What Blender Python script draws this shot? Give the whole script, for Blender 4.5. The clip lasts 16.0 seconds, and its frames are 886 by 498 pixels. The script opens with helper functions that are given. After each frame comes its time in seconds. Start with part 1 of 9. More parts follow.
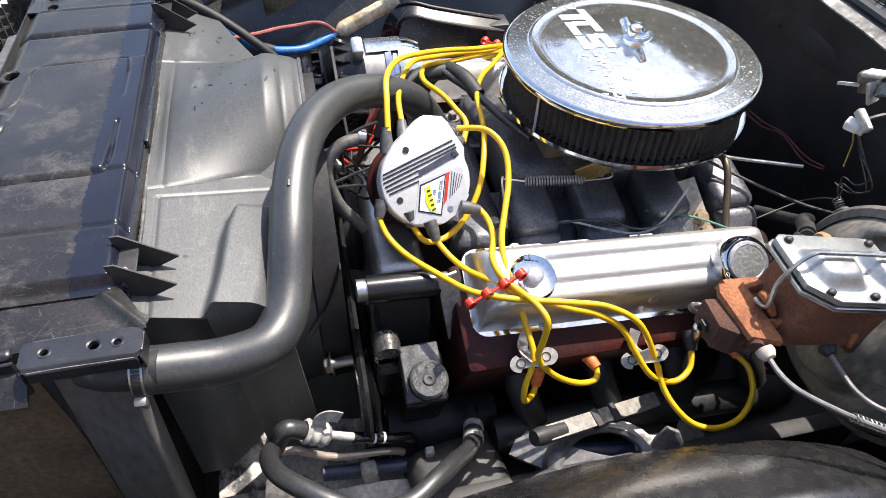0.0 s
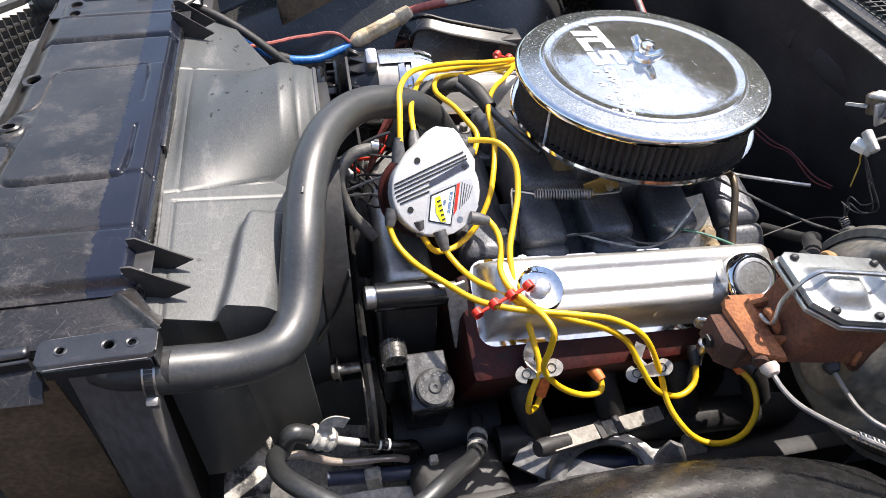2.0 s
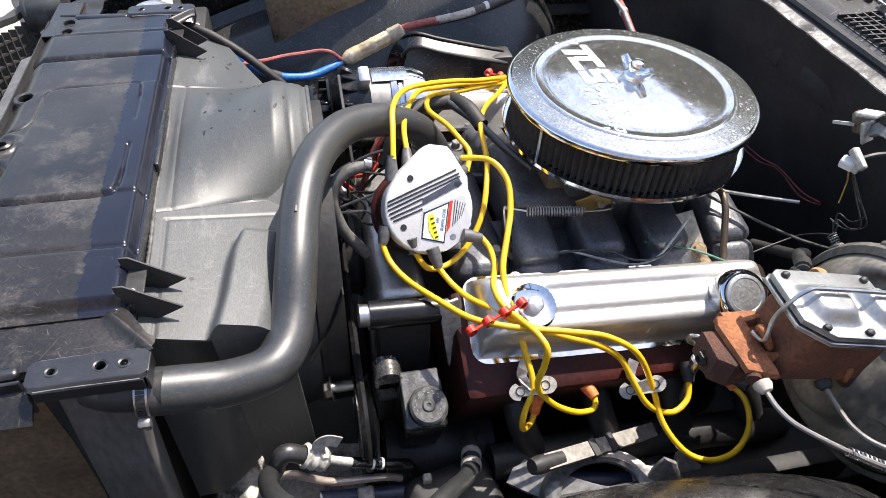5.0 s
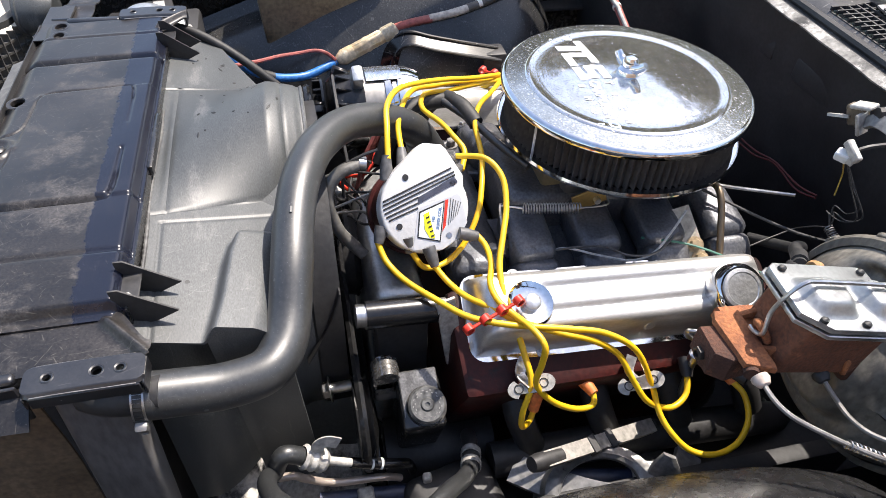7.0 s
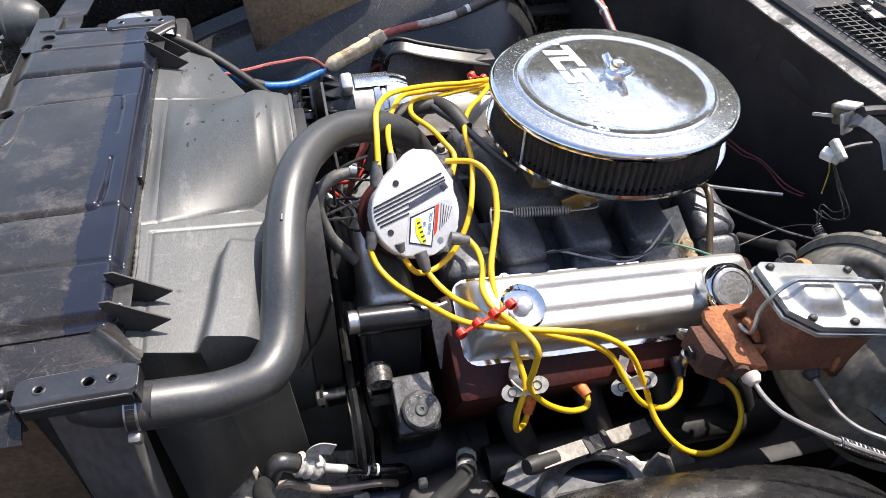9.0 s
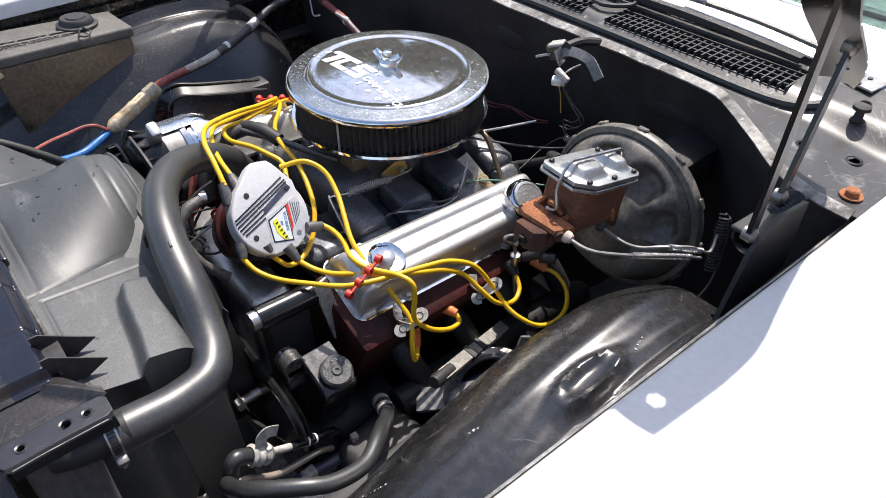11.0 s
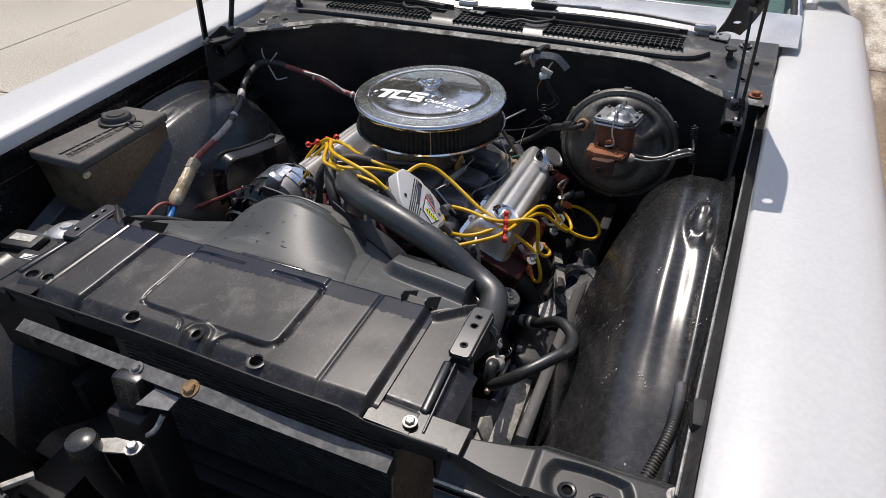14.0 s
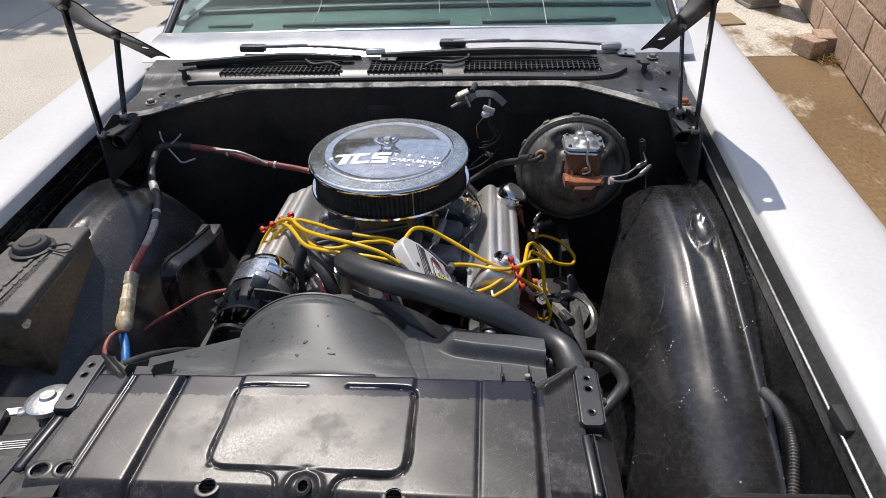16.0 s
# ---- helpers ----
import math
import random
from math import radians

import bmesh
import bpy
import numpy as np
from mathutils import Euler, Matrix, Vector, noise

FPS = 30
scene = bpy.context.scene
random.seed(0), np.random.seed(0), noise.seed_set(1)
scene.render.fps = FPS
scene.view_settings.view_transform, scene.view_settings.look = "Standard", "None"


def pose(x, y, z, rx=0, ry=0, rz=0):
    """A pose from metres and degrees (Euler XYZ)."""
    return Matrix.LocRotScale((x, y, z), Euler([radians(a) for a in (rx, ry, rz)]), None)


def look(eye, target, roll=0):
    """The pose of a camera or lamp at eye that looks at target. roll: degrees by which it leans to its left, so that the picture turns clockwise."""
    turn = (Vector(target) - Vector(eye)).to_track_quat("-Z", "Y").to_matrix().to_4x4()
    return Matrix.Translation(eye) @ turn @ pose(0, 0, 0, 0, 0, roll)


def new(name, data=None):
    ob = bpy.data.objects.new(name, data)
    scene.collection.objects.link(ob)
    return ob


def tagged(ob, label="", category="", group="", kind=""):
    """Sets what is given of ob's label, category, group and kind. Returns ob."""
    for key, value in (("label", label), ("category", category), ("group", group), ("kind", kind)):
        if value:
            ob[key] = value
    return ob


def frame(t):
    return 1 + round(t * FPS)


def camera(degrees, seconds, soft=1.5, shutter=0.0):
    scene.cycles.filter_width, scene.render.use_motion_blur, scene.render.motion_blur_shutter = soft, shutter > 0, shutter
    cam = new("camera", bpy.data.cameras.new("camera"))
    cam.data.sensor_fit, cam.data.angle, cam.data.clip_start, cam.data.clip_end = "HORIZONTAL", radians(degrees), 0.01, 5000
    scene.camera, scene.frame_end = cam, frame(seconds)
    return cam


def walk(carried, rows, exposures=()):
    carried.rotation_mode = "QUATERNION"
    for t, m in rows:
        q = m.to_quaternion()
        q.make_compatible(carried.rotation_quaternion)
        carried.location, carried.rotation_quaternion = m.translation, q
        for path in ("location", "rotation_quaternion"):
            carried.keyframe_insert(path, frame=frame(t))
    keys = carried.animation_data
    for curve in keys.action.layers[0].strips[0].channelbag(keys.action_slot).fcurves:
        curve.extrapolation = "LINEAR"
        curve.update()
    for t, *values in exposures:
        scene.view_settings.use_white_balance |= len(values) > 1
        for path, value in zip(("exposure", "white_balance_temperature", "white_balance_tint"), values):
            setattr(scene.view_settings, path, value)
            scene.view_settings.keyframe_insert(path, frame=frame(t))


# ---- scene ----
cam = camera(68.0, 16.0, 0.65)
PATH = [
    (0, (0.761, -0.454, 1.415), (-0.583, -0.11, -0.026), 2.6),
    (0.5, (0.766, -0.453, 1.414), (-0.581, -0.119, -0.025), 2.6),
    (1, (0.767, -0.455, 1.418), (-0.582, -0.118, -0.02), 3.2),
    (1.5, (0.768, -0.456, 1.42), (-0.592, -0.123, -0.008), 3.3),
    (2, (0.768, -0.46, 1.422), (-0.602, -0.129, 0.002), 3.4),
    (2.5, (0.769, -0.455, 1.423), (-0.619, -0.139, 0.018), 2.8),
    (3, (0.769, -0.454, 1.423), (-0.629, -0.136, 0.029), 2.9),
    (3.5, (0.769, -0.455, 1.423), (-0.63, -0.127, 0.032), 3.2),
    (6, (0.763, -0.466, 1.427), (-0.629, -0.091, 0.04), 4.1),
    (6.5, (0.763, -0.465, 1.427), (-0.631, -0.098, 0.041), 3.7),
    (7, (0.764, -0.46, 1.425), (-0.625, -0.092, 0.034), 3.2),
    (7.5, (0.765, -0.457, 1.425), (-0.62, -0.096, 0.028), 2.6),
    (8, (0.764, -0.454, 1.426), (-0.624, -0.092, 0.032), 2.4),
    (8.5, (0.766, -0.456, 1.428), (-0.634, -0.083, 0.049), 2.9),
    (9, (0.767, -0.458, 1.427), (-0.628, -0.069, 0.048), 2.7),
    (9.5, (0.774, -0.461, 1.424), (-0.61, -0.103, 0.026), 1.5),
    (10, (0.783, -0.512, 1.428), (-0.473, 0.202, 0.045), 1.7),
    (10.2, (0.808, -0.519, 1.439), (-0.4, 0.303, 0.074), 1.4),
    (12.3, (0.955, -1.019, 1.518), (-0.11, 0.122, 0.267), -1.0),
    (12.5, (0.97, -1.08, 1.527), (-0.051, 0.113, 0.289), -1.8),
    (13, (0.916, -1.194, 1.553), (-0.042, 0.037, 0.302), -3.0),
    (13.5, (0.713, -1.307, 1.569), (-0.039, 0.103, 0.367), -2.4),
    (14, (0.599, -1.321, 1.587), (-0.038, 0.145, 0.385), -1.0),
    (14.5, (0.464, -1.215, 1.593), (-0.202, 0.261, 0.42), -6.5),
    (15, (0.356, -1.205, 1.59), (-0.067, 0.374, 0.438), -4.0),
    (15.5, (0.264, -1.264, 1.605), (0.03, 0.361, 0.463), -3.6),
    (16, (0.225, -1.308, 1.618), (0.084, 0.317, 0.462), -2.6),
]
walk(cam, [(t, look(eye, target, roll)) for t, eye, target, roll in PATH],
     [(0, 1.13, 6880, 13), (9.5, 1.15, 6880, 13), (10.2, 1.14, 6800, 13), (12.3, -0.15, 6700, 13), (14, -0.15, 6700, 13), (15, 0.06, 6680, 14), (16, 0.03, 6690, 13)])

# ---------- world, sun, exposure ----------
SUN = Vector((-0.25, 0.40, 0.88)).normalized()
world = bpy.data.worlds.new("sky")
scene.world = world
world.use_nodes = True
_nt = world.node_tree
_sky = _nt.nodes.new("ShaderNodeTexSky")
_sky.sky_type = "NISHITA"
_sky.sun_disc = False
_sky.sun_elevation = math.asin(SUN.z)
_sky.sun_rotation = math.atan2(SUN.x, SUN.y)
_sky.dust_density = 1.5
_nt.links.new(_sky.outputs[0], _nt.nodes["Background"].inputs[0])
_nt.nodes["Background"].inputs[1].default_value = 0.15
_sd = bpy.data.lights.new("sun", "SUN")
_sd.energy, _sd.angle, _sd.color = 3.9, radians(0.53), (1.0, 0.965, 0.905)
_so = new("sun", _sd)
_so.matrix_world = look(SUN * 30, (0, 0, 0))


# ---------- materials ----------
def mat(name, c1, c2=None, rough=0.5, metal=0.0, scale=8.0, rvar=0.12, bump=0.15, fine=140.0, spots=None, spot_scale=30.0,
        spot_at=0.62, coat=0.0, rand=0.0, stretch=None, spec=0.5, spot_rough=None, mottle=None):
    """Two-scale surface: broad tone change, fine grain in gloss and relief, and an optional layer of dust or wear spots."""
    m = bpy.data.materials.new(name)
    m.use_nodes = True
    nt = m.node_tree
    N, L = nt.nodes.new, nt.links.new
    b = nt.nodes["Principled BSDF"]
    tc = N("ShaderNodeTexCoord")
    mp = N("ShaderNodeMapping")
    if stretch:
        mp.inputs["Scale"].default_value = stretch
    L(tc.outputs["Object"], mp.inputs[0])
    broad = N("ShaderNodeTexNoise")
    broad.inputs["Scale"].default_value, broad.inputs["Detail"].default_value = scale, 6
    L(mp.outputs[0], broad.inputs["Vector"])
    grain = N("ShaderNodeTexNoise")
    grain.inputs["Scale"].default_value, grain.inputs["Detail"].default_value = fine, 3
    L(mp.outputs[0], grain.inputs["Vector"])
    mix = N("ShaderNodeMix")
    mix.data_type = "RGBA"
    mix.inputs[6].default_value = (*c1, 1)
    mix.inputs[7].default_value = (*(c2 or [v * 0.8 for v in c1]), 1)
    rmp = N("ShaderNodeMapRange")
    rmp.inputs[1].default_value, rmp.inputs[2].default_value = 0.35, 0.68
    L(broad.outputs[0], rmp.inputs[0])
    L(rmp.outputs[0], mix.inputs[0])
    col = mix.outputs[2]
    rr = N("ShaderNodeMath")
    rr.operation = "MULTIPLY_ADD"
    rr.inputs[1].default_value, rr.inputs[2].default_value = rvar * 2, rough - rvar
    L(grain.outputs[0], rr.inputs[0])
    rough_out = rr.outputs[0]
    if spots:
        sp = N("ShaderNodeTexNoise")
        sp.inputs["Scale"].default_value, sp.inputs["Detail"].default_value = spot_scale, 8
        sp.inputs["Roughness"].default_value = 0.7
        L(mp.outputs[0], sp.inputs["Vector"])
        sr = N("ShaderNodeMapRange")
        sr.inputs[1].default_value, sr.inputs[2].default_value = spot_at, spot_at + 0.12
        L(sp.outputs[0], sr.inputs[0])
        m2 = N("ShaderNodeMix")
        m2.data_type = "RGBA"
        L(sr.outputs[0], m2.inputs[0])
        L(col, m2.inputs[6])
        m2.inputs[7].default_value = (*spots, 1)
        col = m2.outputs[2]
        if spot_rough is not None:
            m3 = N("ShaderNodeMix")
            L(sr.outputs[0], m3.inputs[0])
            L(rough_out, m3.inputs[2])
            m3.inputs[3].default_value = spot_rough
            rough_out = m3.outputs[0]
    if rand:
        oi = N("ShaderNodeObjectInfo")
        hs = N("ShaderNodeHueSaturation")
        ma = N("ShaderNodeMath")
        ma.operation = "MULTIPLY_ADD"
        ma.inputs[1].default_value, ma.inputs[2].default_value = rand * 2, 1 - rand
        L(oi.outputs["Random"], ma.inputs[0])
        L(ma.outputs[0], hs.inputs["Value"])
        L(col, hs.inputs["Color"])
        col = hs.outputs[0]
    if mottle is None:
        mottle = 0.10 if metal > 0.5 else 0.30
    if mottle:
        gv, gm = N("ShaderNodeHueSaturation"), N("ShaderNodeMapRange")
        gm.inputs[1].default_value, gm.inputs[2].default_value, gm.inputs[3].default_value, gm.inputs[4].default_value = 0.30, 0.70, 1 - mottle, 1 + mottle
        L(grain.outputs[0], gm.inputs[0])
        L(gm.outputs[0], gv.inputs["Value"])
        L(col, gv.inputs["Color"])
        col = gv.outputs[0]
    L(col, b.inputs["Base Color"])
    L(rough_out, b.inputs["Roughness"])
    b.inputs["Metallic"].default_value = metal
    b.inputs["Specular IOR Level"].default_value = spec
    b.inputs["Coat Weight"].default_value = coat
    if bump:
        bp = N("ShaderNodeBump")
        bp.inputs["Strength"].default_value, bp.inputs["Distance"].default_value = bump, 0.002
        L(grain.outputs[0], bp.inputs["Height"])
        L(bp.outputs[0], b.inputs["Normal"])
    return m



def scuff(m, colour, amount=0.6, cells=(16, 38), specks=None, chip_cells=75, chip=0.07, grit=None, patch=5.0, width=0.0006, keep=0.45):
    """Adds single scratches at random angles, paint chips and, if asked, fine grit to a material."""
    nt = m.node_tree
    N, L = nt.nodes.new, nt.links.new
    b = nt.nodes["Principled BSDF"]
    tc = N("ShaderNodeTexCoord")
    col = b.inputs["Base Color"].links[0].from_socket

    def math_(op, x, y=None, z=None):
        n = N("ShaderNodeMath")
        n.operation = op
        for k, v in enumerate((x, y, z)):
            if v is not None:
                if isinstance(v, (int, float)):
                    n.inputs[k].default_value = v
                else:
                    L(v, n.inputs[k])
        return n.outputs[0]

    def ramp(x, a, b_, lo=0.0, hi=1.0):
        n = N("ShaderNodeMapRange")
        n.inputs[1].default_value, n.inputs[2].default_value, n.inputs[3].default_value, n.inputs[4].default_value = a, b_, lo, hi
        L(x, n.inputs[0])
        return n.outputs[0]

    def noise(scale, detail):
        n = N("ShaderNodeTexNoise")
        n.inputs["Scale"].default_value, n.inputs["Detail"].default_value = scale, detail
        L(tc.outputs["Object"], n.inputs["Vector"])
        return n.outputs[0]

    def blend(fac, c):
        mx = N("ShaderNodeMix")
        mx.data_type = "RGBA"
        L(fac, mx.inputs[0])
        L(col, mx.inputs[6])
        mx.inputs[7].default_value = (*c, 1)
        return mx.outputs[2]

    worn = ramp(noise(patch, 4), 0.40, 0.62, 0.25, 1.0)
    broken = ramp(noise(170, 3), 0.36, 0.60)
    wave = math_("MULTIPLY_ADD", noise(30, 2), 0.012, -0.006)
    for k, scale in enumerate(cells):
        vo, sub, rot, sep, rgb, mp = N("ShaderNodeTexVoronoi"), N("ShaderNodeVectorMath"), N("ShaderNodeVectorRotate"), N("ShaderNodeSeparateXYZ"), N("ShaderNodeSeparateColor"), N("ShaderNodeMapping")
        mp.inputs["Location"].default_value = (0.37 * k, 0.21 * k, 0)
        L(tc.outputs["Object"], mp.inputs[0])
        vo.voronoi_dimensions = "2D"
        vo.inputs["Scale"].default_value = scale
        L(mp.outputs[0], vo.inputs["Vector"])
        sub.operation = "SUBTRACT"
        L(mp.outputs[0], sub.inputs[0])
        L(vo.outputs["Position"], sub.inputs[1])
        L(vo.outputs["Color"], rgb.inputs[0])
        rot.rotation_type = "Z_AXIS"
        L(sub.outputs[0], rot.inputs["Vector"])
        L(math_("MULTIPLY", rgb.outputs[0], 12.0), rot.inputs["Angle"])
        L(rot.outputs[0], sep.inputs[0])
        across = math_("ABSOLUTE", math_("ADD", sep.outputs[1], wave))
        along = math_("ABSOLUTE", sep.outputs[0])
        line = math_("MULTIPLY", ramp(across, 0.35 * width, width, 1.0, 0.0), ramp(along, 0.22 / scale, 0.48 / scale, 1.0, 0.0))
        gate = math_("GREATER_THAN", rgb.outputs[1], 1 - keep)
        line = math_("MULTIPLY", math_("MULTIPLY", line, gate), math_("MULTIPLY", broken, worn))
        col = blend(math_("MULTIPLY", line, amount), colour)
    if specks:
        vo, rgb = N("ShaderNodeTexVoronoi"), N("ShaderNodeSeparateColor")
        vo.inputs["Scale"].default_value = chip_cells
        L(tc.outputs["Object"], vo.inputs["Vector"])
        L(vo.outputs["Color"], rgb.inputs[0])
        size = math_("MULTIPLY", math_("POWER", rgb.outputs[0], 4.0), chip * 2.4)
        ragged = math_("MULTIPLY_ADD", noise(420, 2), 0.10, math_("ADD", vo.outputs["Distance"], -0.05))
        col = blend(math_("MULTIPLY", math_("LESS_THAN", ragged, size), math_("MULTIPLY", worn, 0.85)), specks)
    if grit:
        col = blend(ramp(noise(grit[0], 2), grit[1], grit[1] + 0.05, 0.0, 0.8), specks or colour)
    L(col, b.inputs["Base Color"])
    return m


M_WHITE = mat("white_paint", mottle=0.04, c1=(0.60, 0.598, 0.592), c2=(0.57, 0.568, 0.565), rough=0.45, scale=3, rvar=0.05, bump=0.03, spots=(0.6, 0.58, 0.55), spot_scale=60, spot_at=0.78)
M_PANEL = mat("dusty_black_panel", (0.0102, 0.0092, 0.0091), (0.0275, 0.0245, 0.0228), rough=0.37, scale=7, rvar=0.12, bump=0.010, fine=300, mottle=0.5, spots=(0.050, 0.0455, 0.043), spot_scale=13, spot_at=0.52, spot_rough=0.48, spec=0.55, stretch=(1.5, 1.2, 1.5))
scuff(M_PANEL, (0.24, 0.22, 0.19), 0.34, (11, 24, 55, 90), (0.11, 0.098, 0.080), 85, 0.055, (700, 0.70), 9.0, 0.0005, 0.5)
M_PANEL_CLEAN = mat("clean_black_panel", (0.007, 0.0075, 0.010), (0.020, 0.020, 0.022), rough=0.36, scale=18, rvar=0.12, bump=0.02, fine=420, spec=0.8)
scuff(M_PANEL_CLEAN, (0.22, 0.21, 0.20), 0.15, (24, 60), (0.26, 0.25, 0.23), 70, 0.07, None, 9.0)
M_INNER = mat("satin_black_sheet", (0.011, 0.011, 0.0117), (0.027, 0.0266, 0.0266), rough=0.27, scale=6, rvar=0.05, bump=0.012, fine=90, spec=0.8, spots=(0.030, 0.029, 0.028), spot_scale=26, spot_at=0.66, spot_rough=0.36)
scuff(M_INNER, (0.42, 0.40, 0.37), 0.30, (9, 22), (0.60, 0.58, 0.54), 46, 0.040, None, 4.0, 0.0009, 0.10)
M_INNER_DUSTY = mat("dusty_black_sheet", (0.017, 0.017, 0.018), (0.050, 0.049, 0.047), rough=0.24, scale=7, rvar=0.10, bump=0.02, fine=300, spots=(0.12, 0.115, 0.105), spot_scale=26, spot_at=0.62, spot_rough=0.55)
scuff(M_INNER_DUSTY, (0.34, 0.32, 0.30), 0.3, (12, 30), (0.36, 0.34, 0.31), 30, 0.038, None, 5.0, 0.0008, 0.3)
M_BLACK = mat("matt_black", (0.0155, 0.0152, 0.0160), (0.034, 0.0328, 0.0325), rough=0.55, scale=12, spots=(0.045, 0.042, 0.039), spot_scale=40, spot_at=0.66)
M_JET = mat("jet_black_metal", (0.008, 0.008, 0.0085), (0.018, 0.018, 0.018), rough=0.25, scale=20, rvar=0.06, bump=0.02, fine=300, spec=0.6, spots=(0.10, 0.095, 0.09), spot_scale=120, spot_at=0.73)
M_GLOSS = mat("gloss_black_enamel", (0.006, 0.006, 0.007), (0.014, 0.014, 0.014), rough=0.24, scale=14, rvar=0.05, bump=0.008, fine=300, spots=(0.08, 0.075, 0.07), spot_scale=60, spot_at=0.71)
scuff(M_GLOSS, (0.36, 0.35, 0.33), 0.3, (14, 34), (0.30, 0.29, 0.27), 55, 0.06, None, 6.0)
M_SHROUD = mat("grey_shroud_plastic", (0.047, 0.051, 0.052), (0.084, 0.088, 0.088), rough=0.47, scale=6, rvar=0.08, bump=0.010, fine=420, spots=(0.125, 0.125, 0.122), spot_scale=13, spot_at=0.57, spec=0.55, stretch=(0.7, 2.0, 1.0))
scuff(M_SHROUD, (0.22, 0.217, 0.21), 0.34, (7, 16, 34, 70), (0.022, 0.0215, 0.021), 30, 0.055, (800, 0.69), 6.0, 0.0006, 0.45)
M_RUBBER = mat("hose_rubber", (0.020, 0.0210, 0.0217), (0.033, 0.0342, 0.0345), rough=0.41, scale=14, rvar=0.07, bump=0.02, fine=260, spots=(0.075, 0.073, 0.070), spot_scale=60, spot_at=0.70, spec=0.85)
scuff(M_RUBBER, (0.15, 0.145, 0.14), 0.25, (18, 45), (0.14, 0.14, 0.135), 60, 0.07, (600, 0.68), 6.0, 0.0006, 0.35)
M_RUBBER_OLD = mat("old_rubber", (0.018, 0.018, 0.018), (0.038, 0.036, 0.033), rough=0.6, scale=20)
M_CHROME = mat("dusty_chrome", (0.74, 0.74, 0.735), (0.64, 0.64, 0.63), rough=0.075, metal=0.93, scale=7, rvar=0.035, bump=0.004, fine=60, spots=(0.50, 0.50, 0.47), spot_scale=210, spot_at=0.565, spot_rough=0.38)
scuff(M_CHROME, (0.42, 0.41, 0.39), 0.4, (14, 30), (0.34, 0.34, 0.32), 60, 0.05, (560, 0.575), 5.0, 0.0006, 0.3)
M_CHROME_DUST = mat("dust_speckled_chrome", (0.56, 0.575, 0.555), (0.42, 0.435, 0.41), rough=0.17, metal=0.95, scale=40, rvar=0.10, bump=0.05, fine=420, spots=(0.50, 0.51, 0.48), spot_scale=240, spot_at=0.56, spot_rough=0.45, mottle=0.25)
M_CHROME_CLEAN = mat("bright_chrome", (0.80, 0.81, 0.82), rough=0.08, metal=1.0, rvar=0.04, bump=0.0)
M_ALU = mat("cast_aluminium", (0.62, 0.62, 0.61), (0.45, 0.45, 0.44), rough=0.38, metal=0.9, scale=25, rvar=0.1, bump=0.3, fine=220)
M_VALVE = mat("brushed_valve_cover", (0.66, 0.645, 0.615), (0.52, 0.505, 0.48), rough=0.40, metal=0.75, scale=10, rvar=0.07, bump=0.06, fine=120, stretch=(6, 1, 6), spots=(0.36, 0.35, 0.33), spot_scale=40, spot_at=0.67)
M_STEEL = mat("zinc_steel", (0.55, 0.55, 0.55), (0.42, 0.41, 0.40), rough=0.35, metal=1.0, scale=30)
M_STEEL_DULL = mat("dull_steel", (0.30, 0.29, 0.28), (0.20, 0.19, 0.18), rough=0.5, metal=0.8, scale=30, spots=(0.25, 0.16, 0.1), spot_scale=60, spot_at=0.68)
M_RUST = mat("rusty_cast_iron", (0.36, 0.135, 0.052), (0.19, 0.066, 0.030), rough=0.85, scale=30, bump=0.7, fine=260, spots=(0.07, 0.032, 0.020), spot_scale=46, spot_at=0.60)
# two darker copies of the rust, with the casting's shade put into their colour
M_RUST_SHADED = mat("shaded_rusted_iron", (0.105, 0.042, 0.024), (0.045, 0.020, 0.014), rough=0.85, scale=12, bump=0.8, fine=300, spots=(0.20, 0.078, 0.036), spot_scale=30, spot_at=0.62)
M_RUST_HALFSHADE = mat("half_shaded_rusted_iron", (0.185, 0.070, 0.034), (0.085, 0.034, 0.020), rough=0.85, scale=16, bump=0.6, fine=220, spots=(0.30, 0.115, 0.05), spot_scale=40, spot_at=0.60)
M_ENGINE = mat("faded_red_engine_paint", (0.050, 0.0068, 0.005), (0.014, 0.0050, 0.0045), spec=0.25, rough=0.5, scale=11, spots=(0.013, 0.011, 0.010), spot_scale=26, spot_at=0.54)
M_MANIFOLD = mat("grey_cast_manifold", (0.058, 0.062, 0.074), (0.125, 0.127, 0.134), rough=0.40, metal=0.35, scale=18, rvar=0.12, bump=0.25, fine=260, spots=(0.035, 0.03, 0.026), spot_scale=24, spot_at=0.62)
M_FILTER = mat("pleated_filter", (0.030, 0.028, 0.027), (0.052, 0.048, 0.045), rough=0.8, scale=30)
M_YELLOW = mat("yellow_silicone", mottle=0.04, c1=(0.78, 0.47, 0.015), c2=(0.68, 0.39, 0.012), rough=0.38, scale=30, rvar=0.06, bump=0.03)
M_RED = mat("red_plastic", (0.62, 0.035, 0.015), (0.5, 0.03, 0.015), rough=0.4, scale=30)
M_ORANGE = mat("orange_boot", (0.72, 0.20, 0.05), (0.6, 0.16, 0.05), rough=0.5, scale=30)
M_GREYBOOT = mat("grey_boot", (0.075, 0.075, 0.078), (0.11, 0.11, 0.11), rough=0.5, scale=30)
M_COVER = mat("coil_cover_grey", (0.63, 0.63, 0.62), (0.58, 0.58, 0.57), mottle=0.05, rough=0.42, metal=0.15, scale=20, bump=0.15, fine=300)
M_TANK = mat("stained_tank_plastic", (0.120, 0.088, 0.054), (0.200, 0.152, 0.094), rough=0.40, scale=6, spots=(0.045, 0.034, 0.022), spot_scale=9, spot_at=0.52)
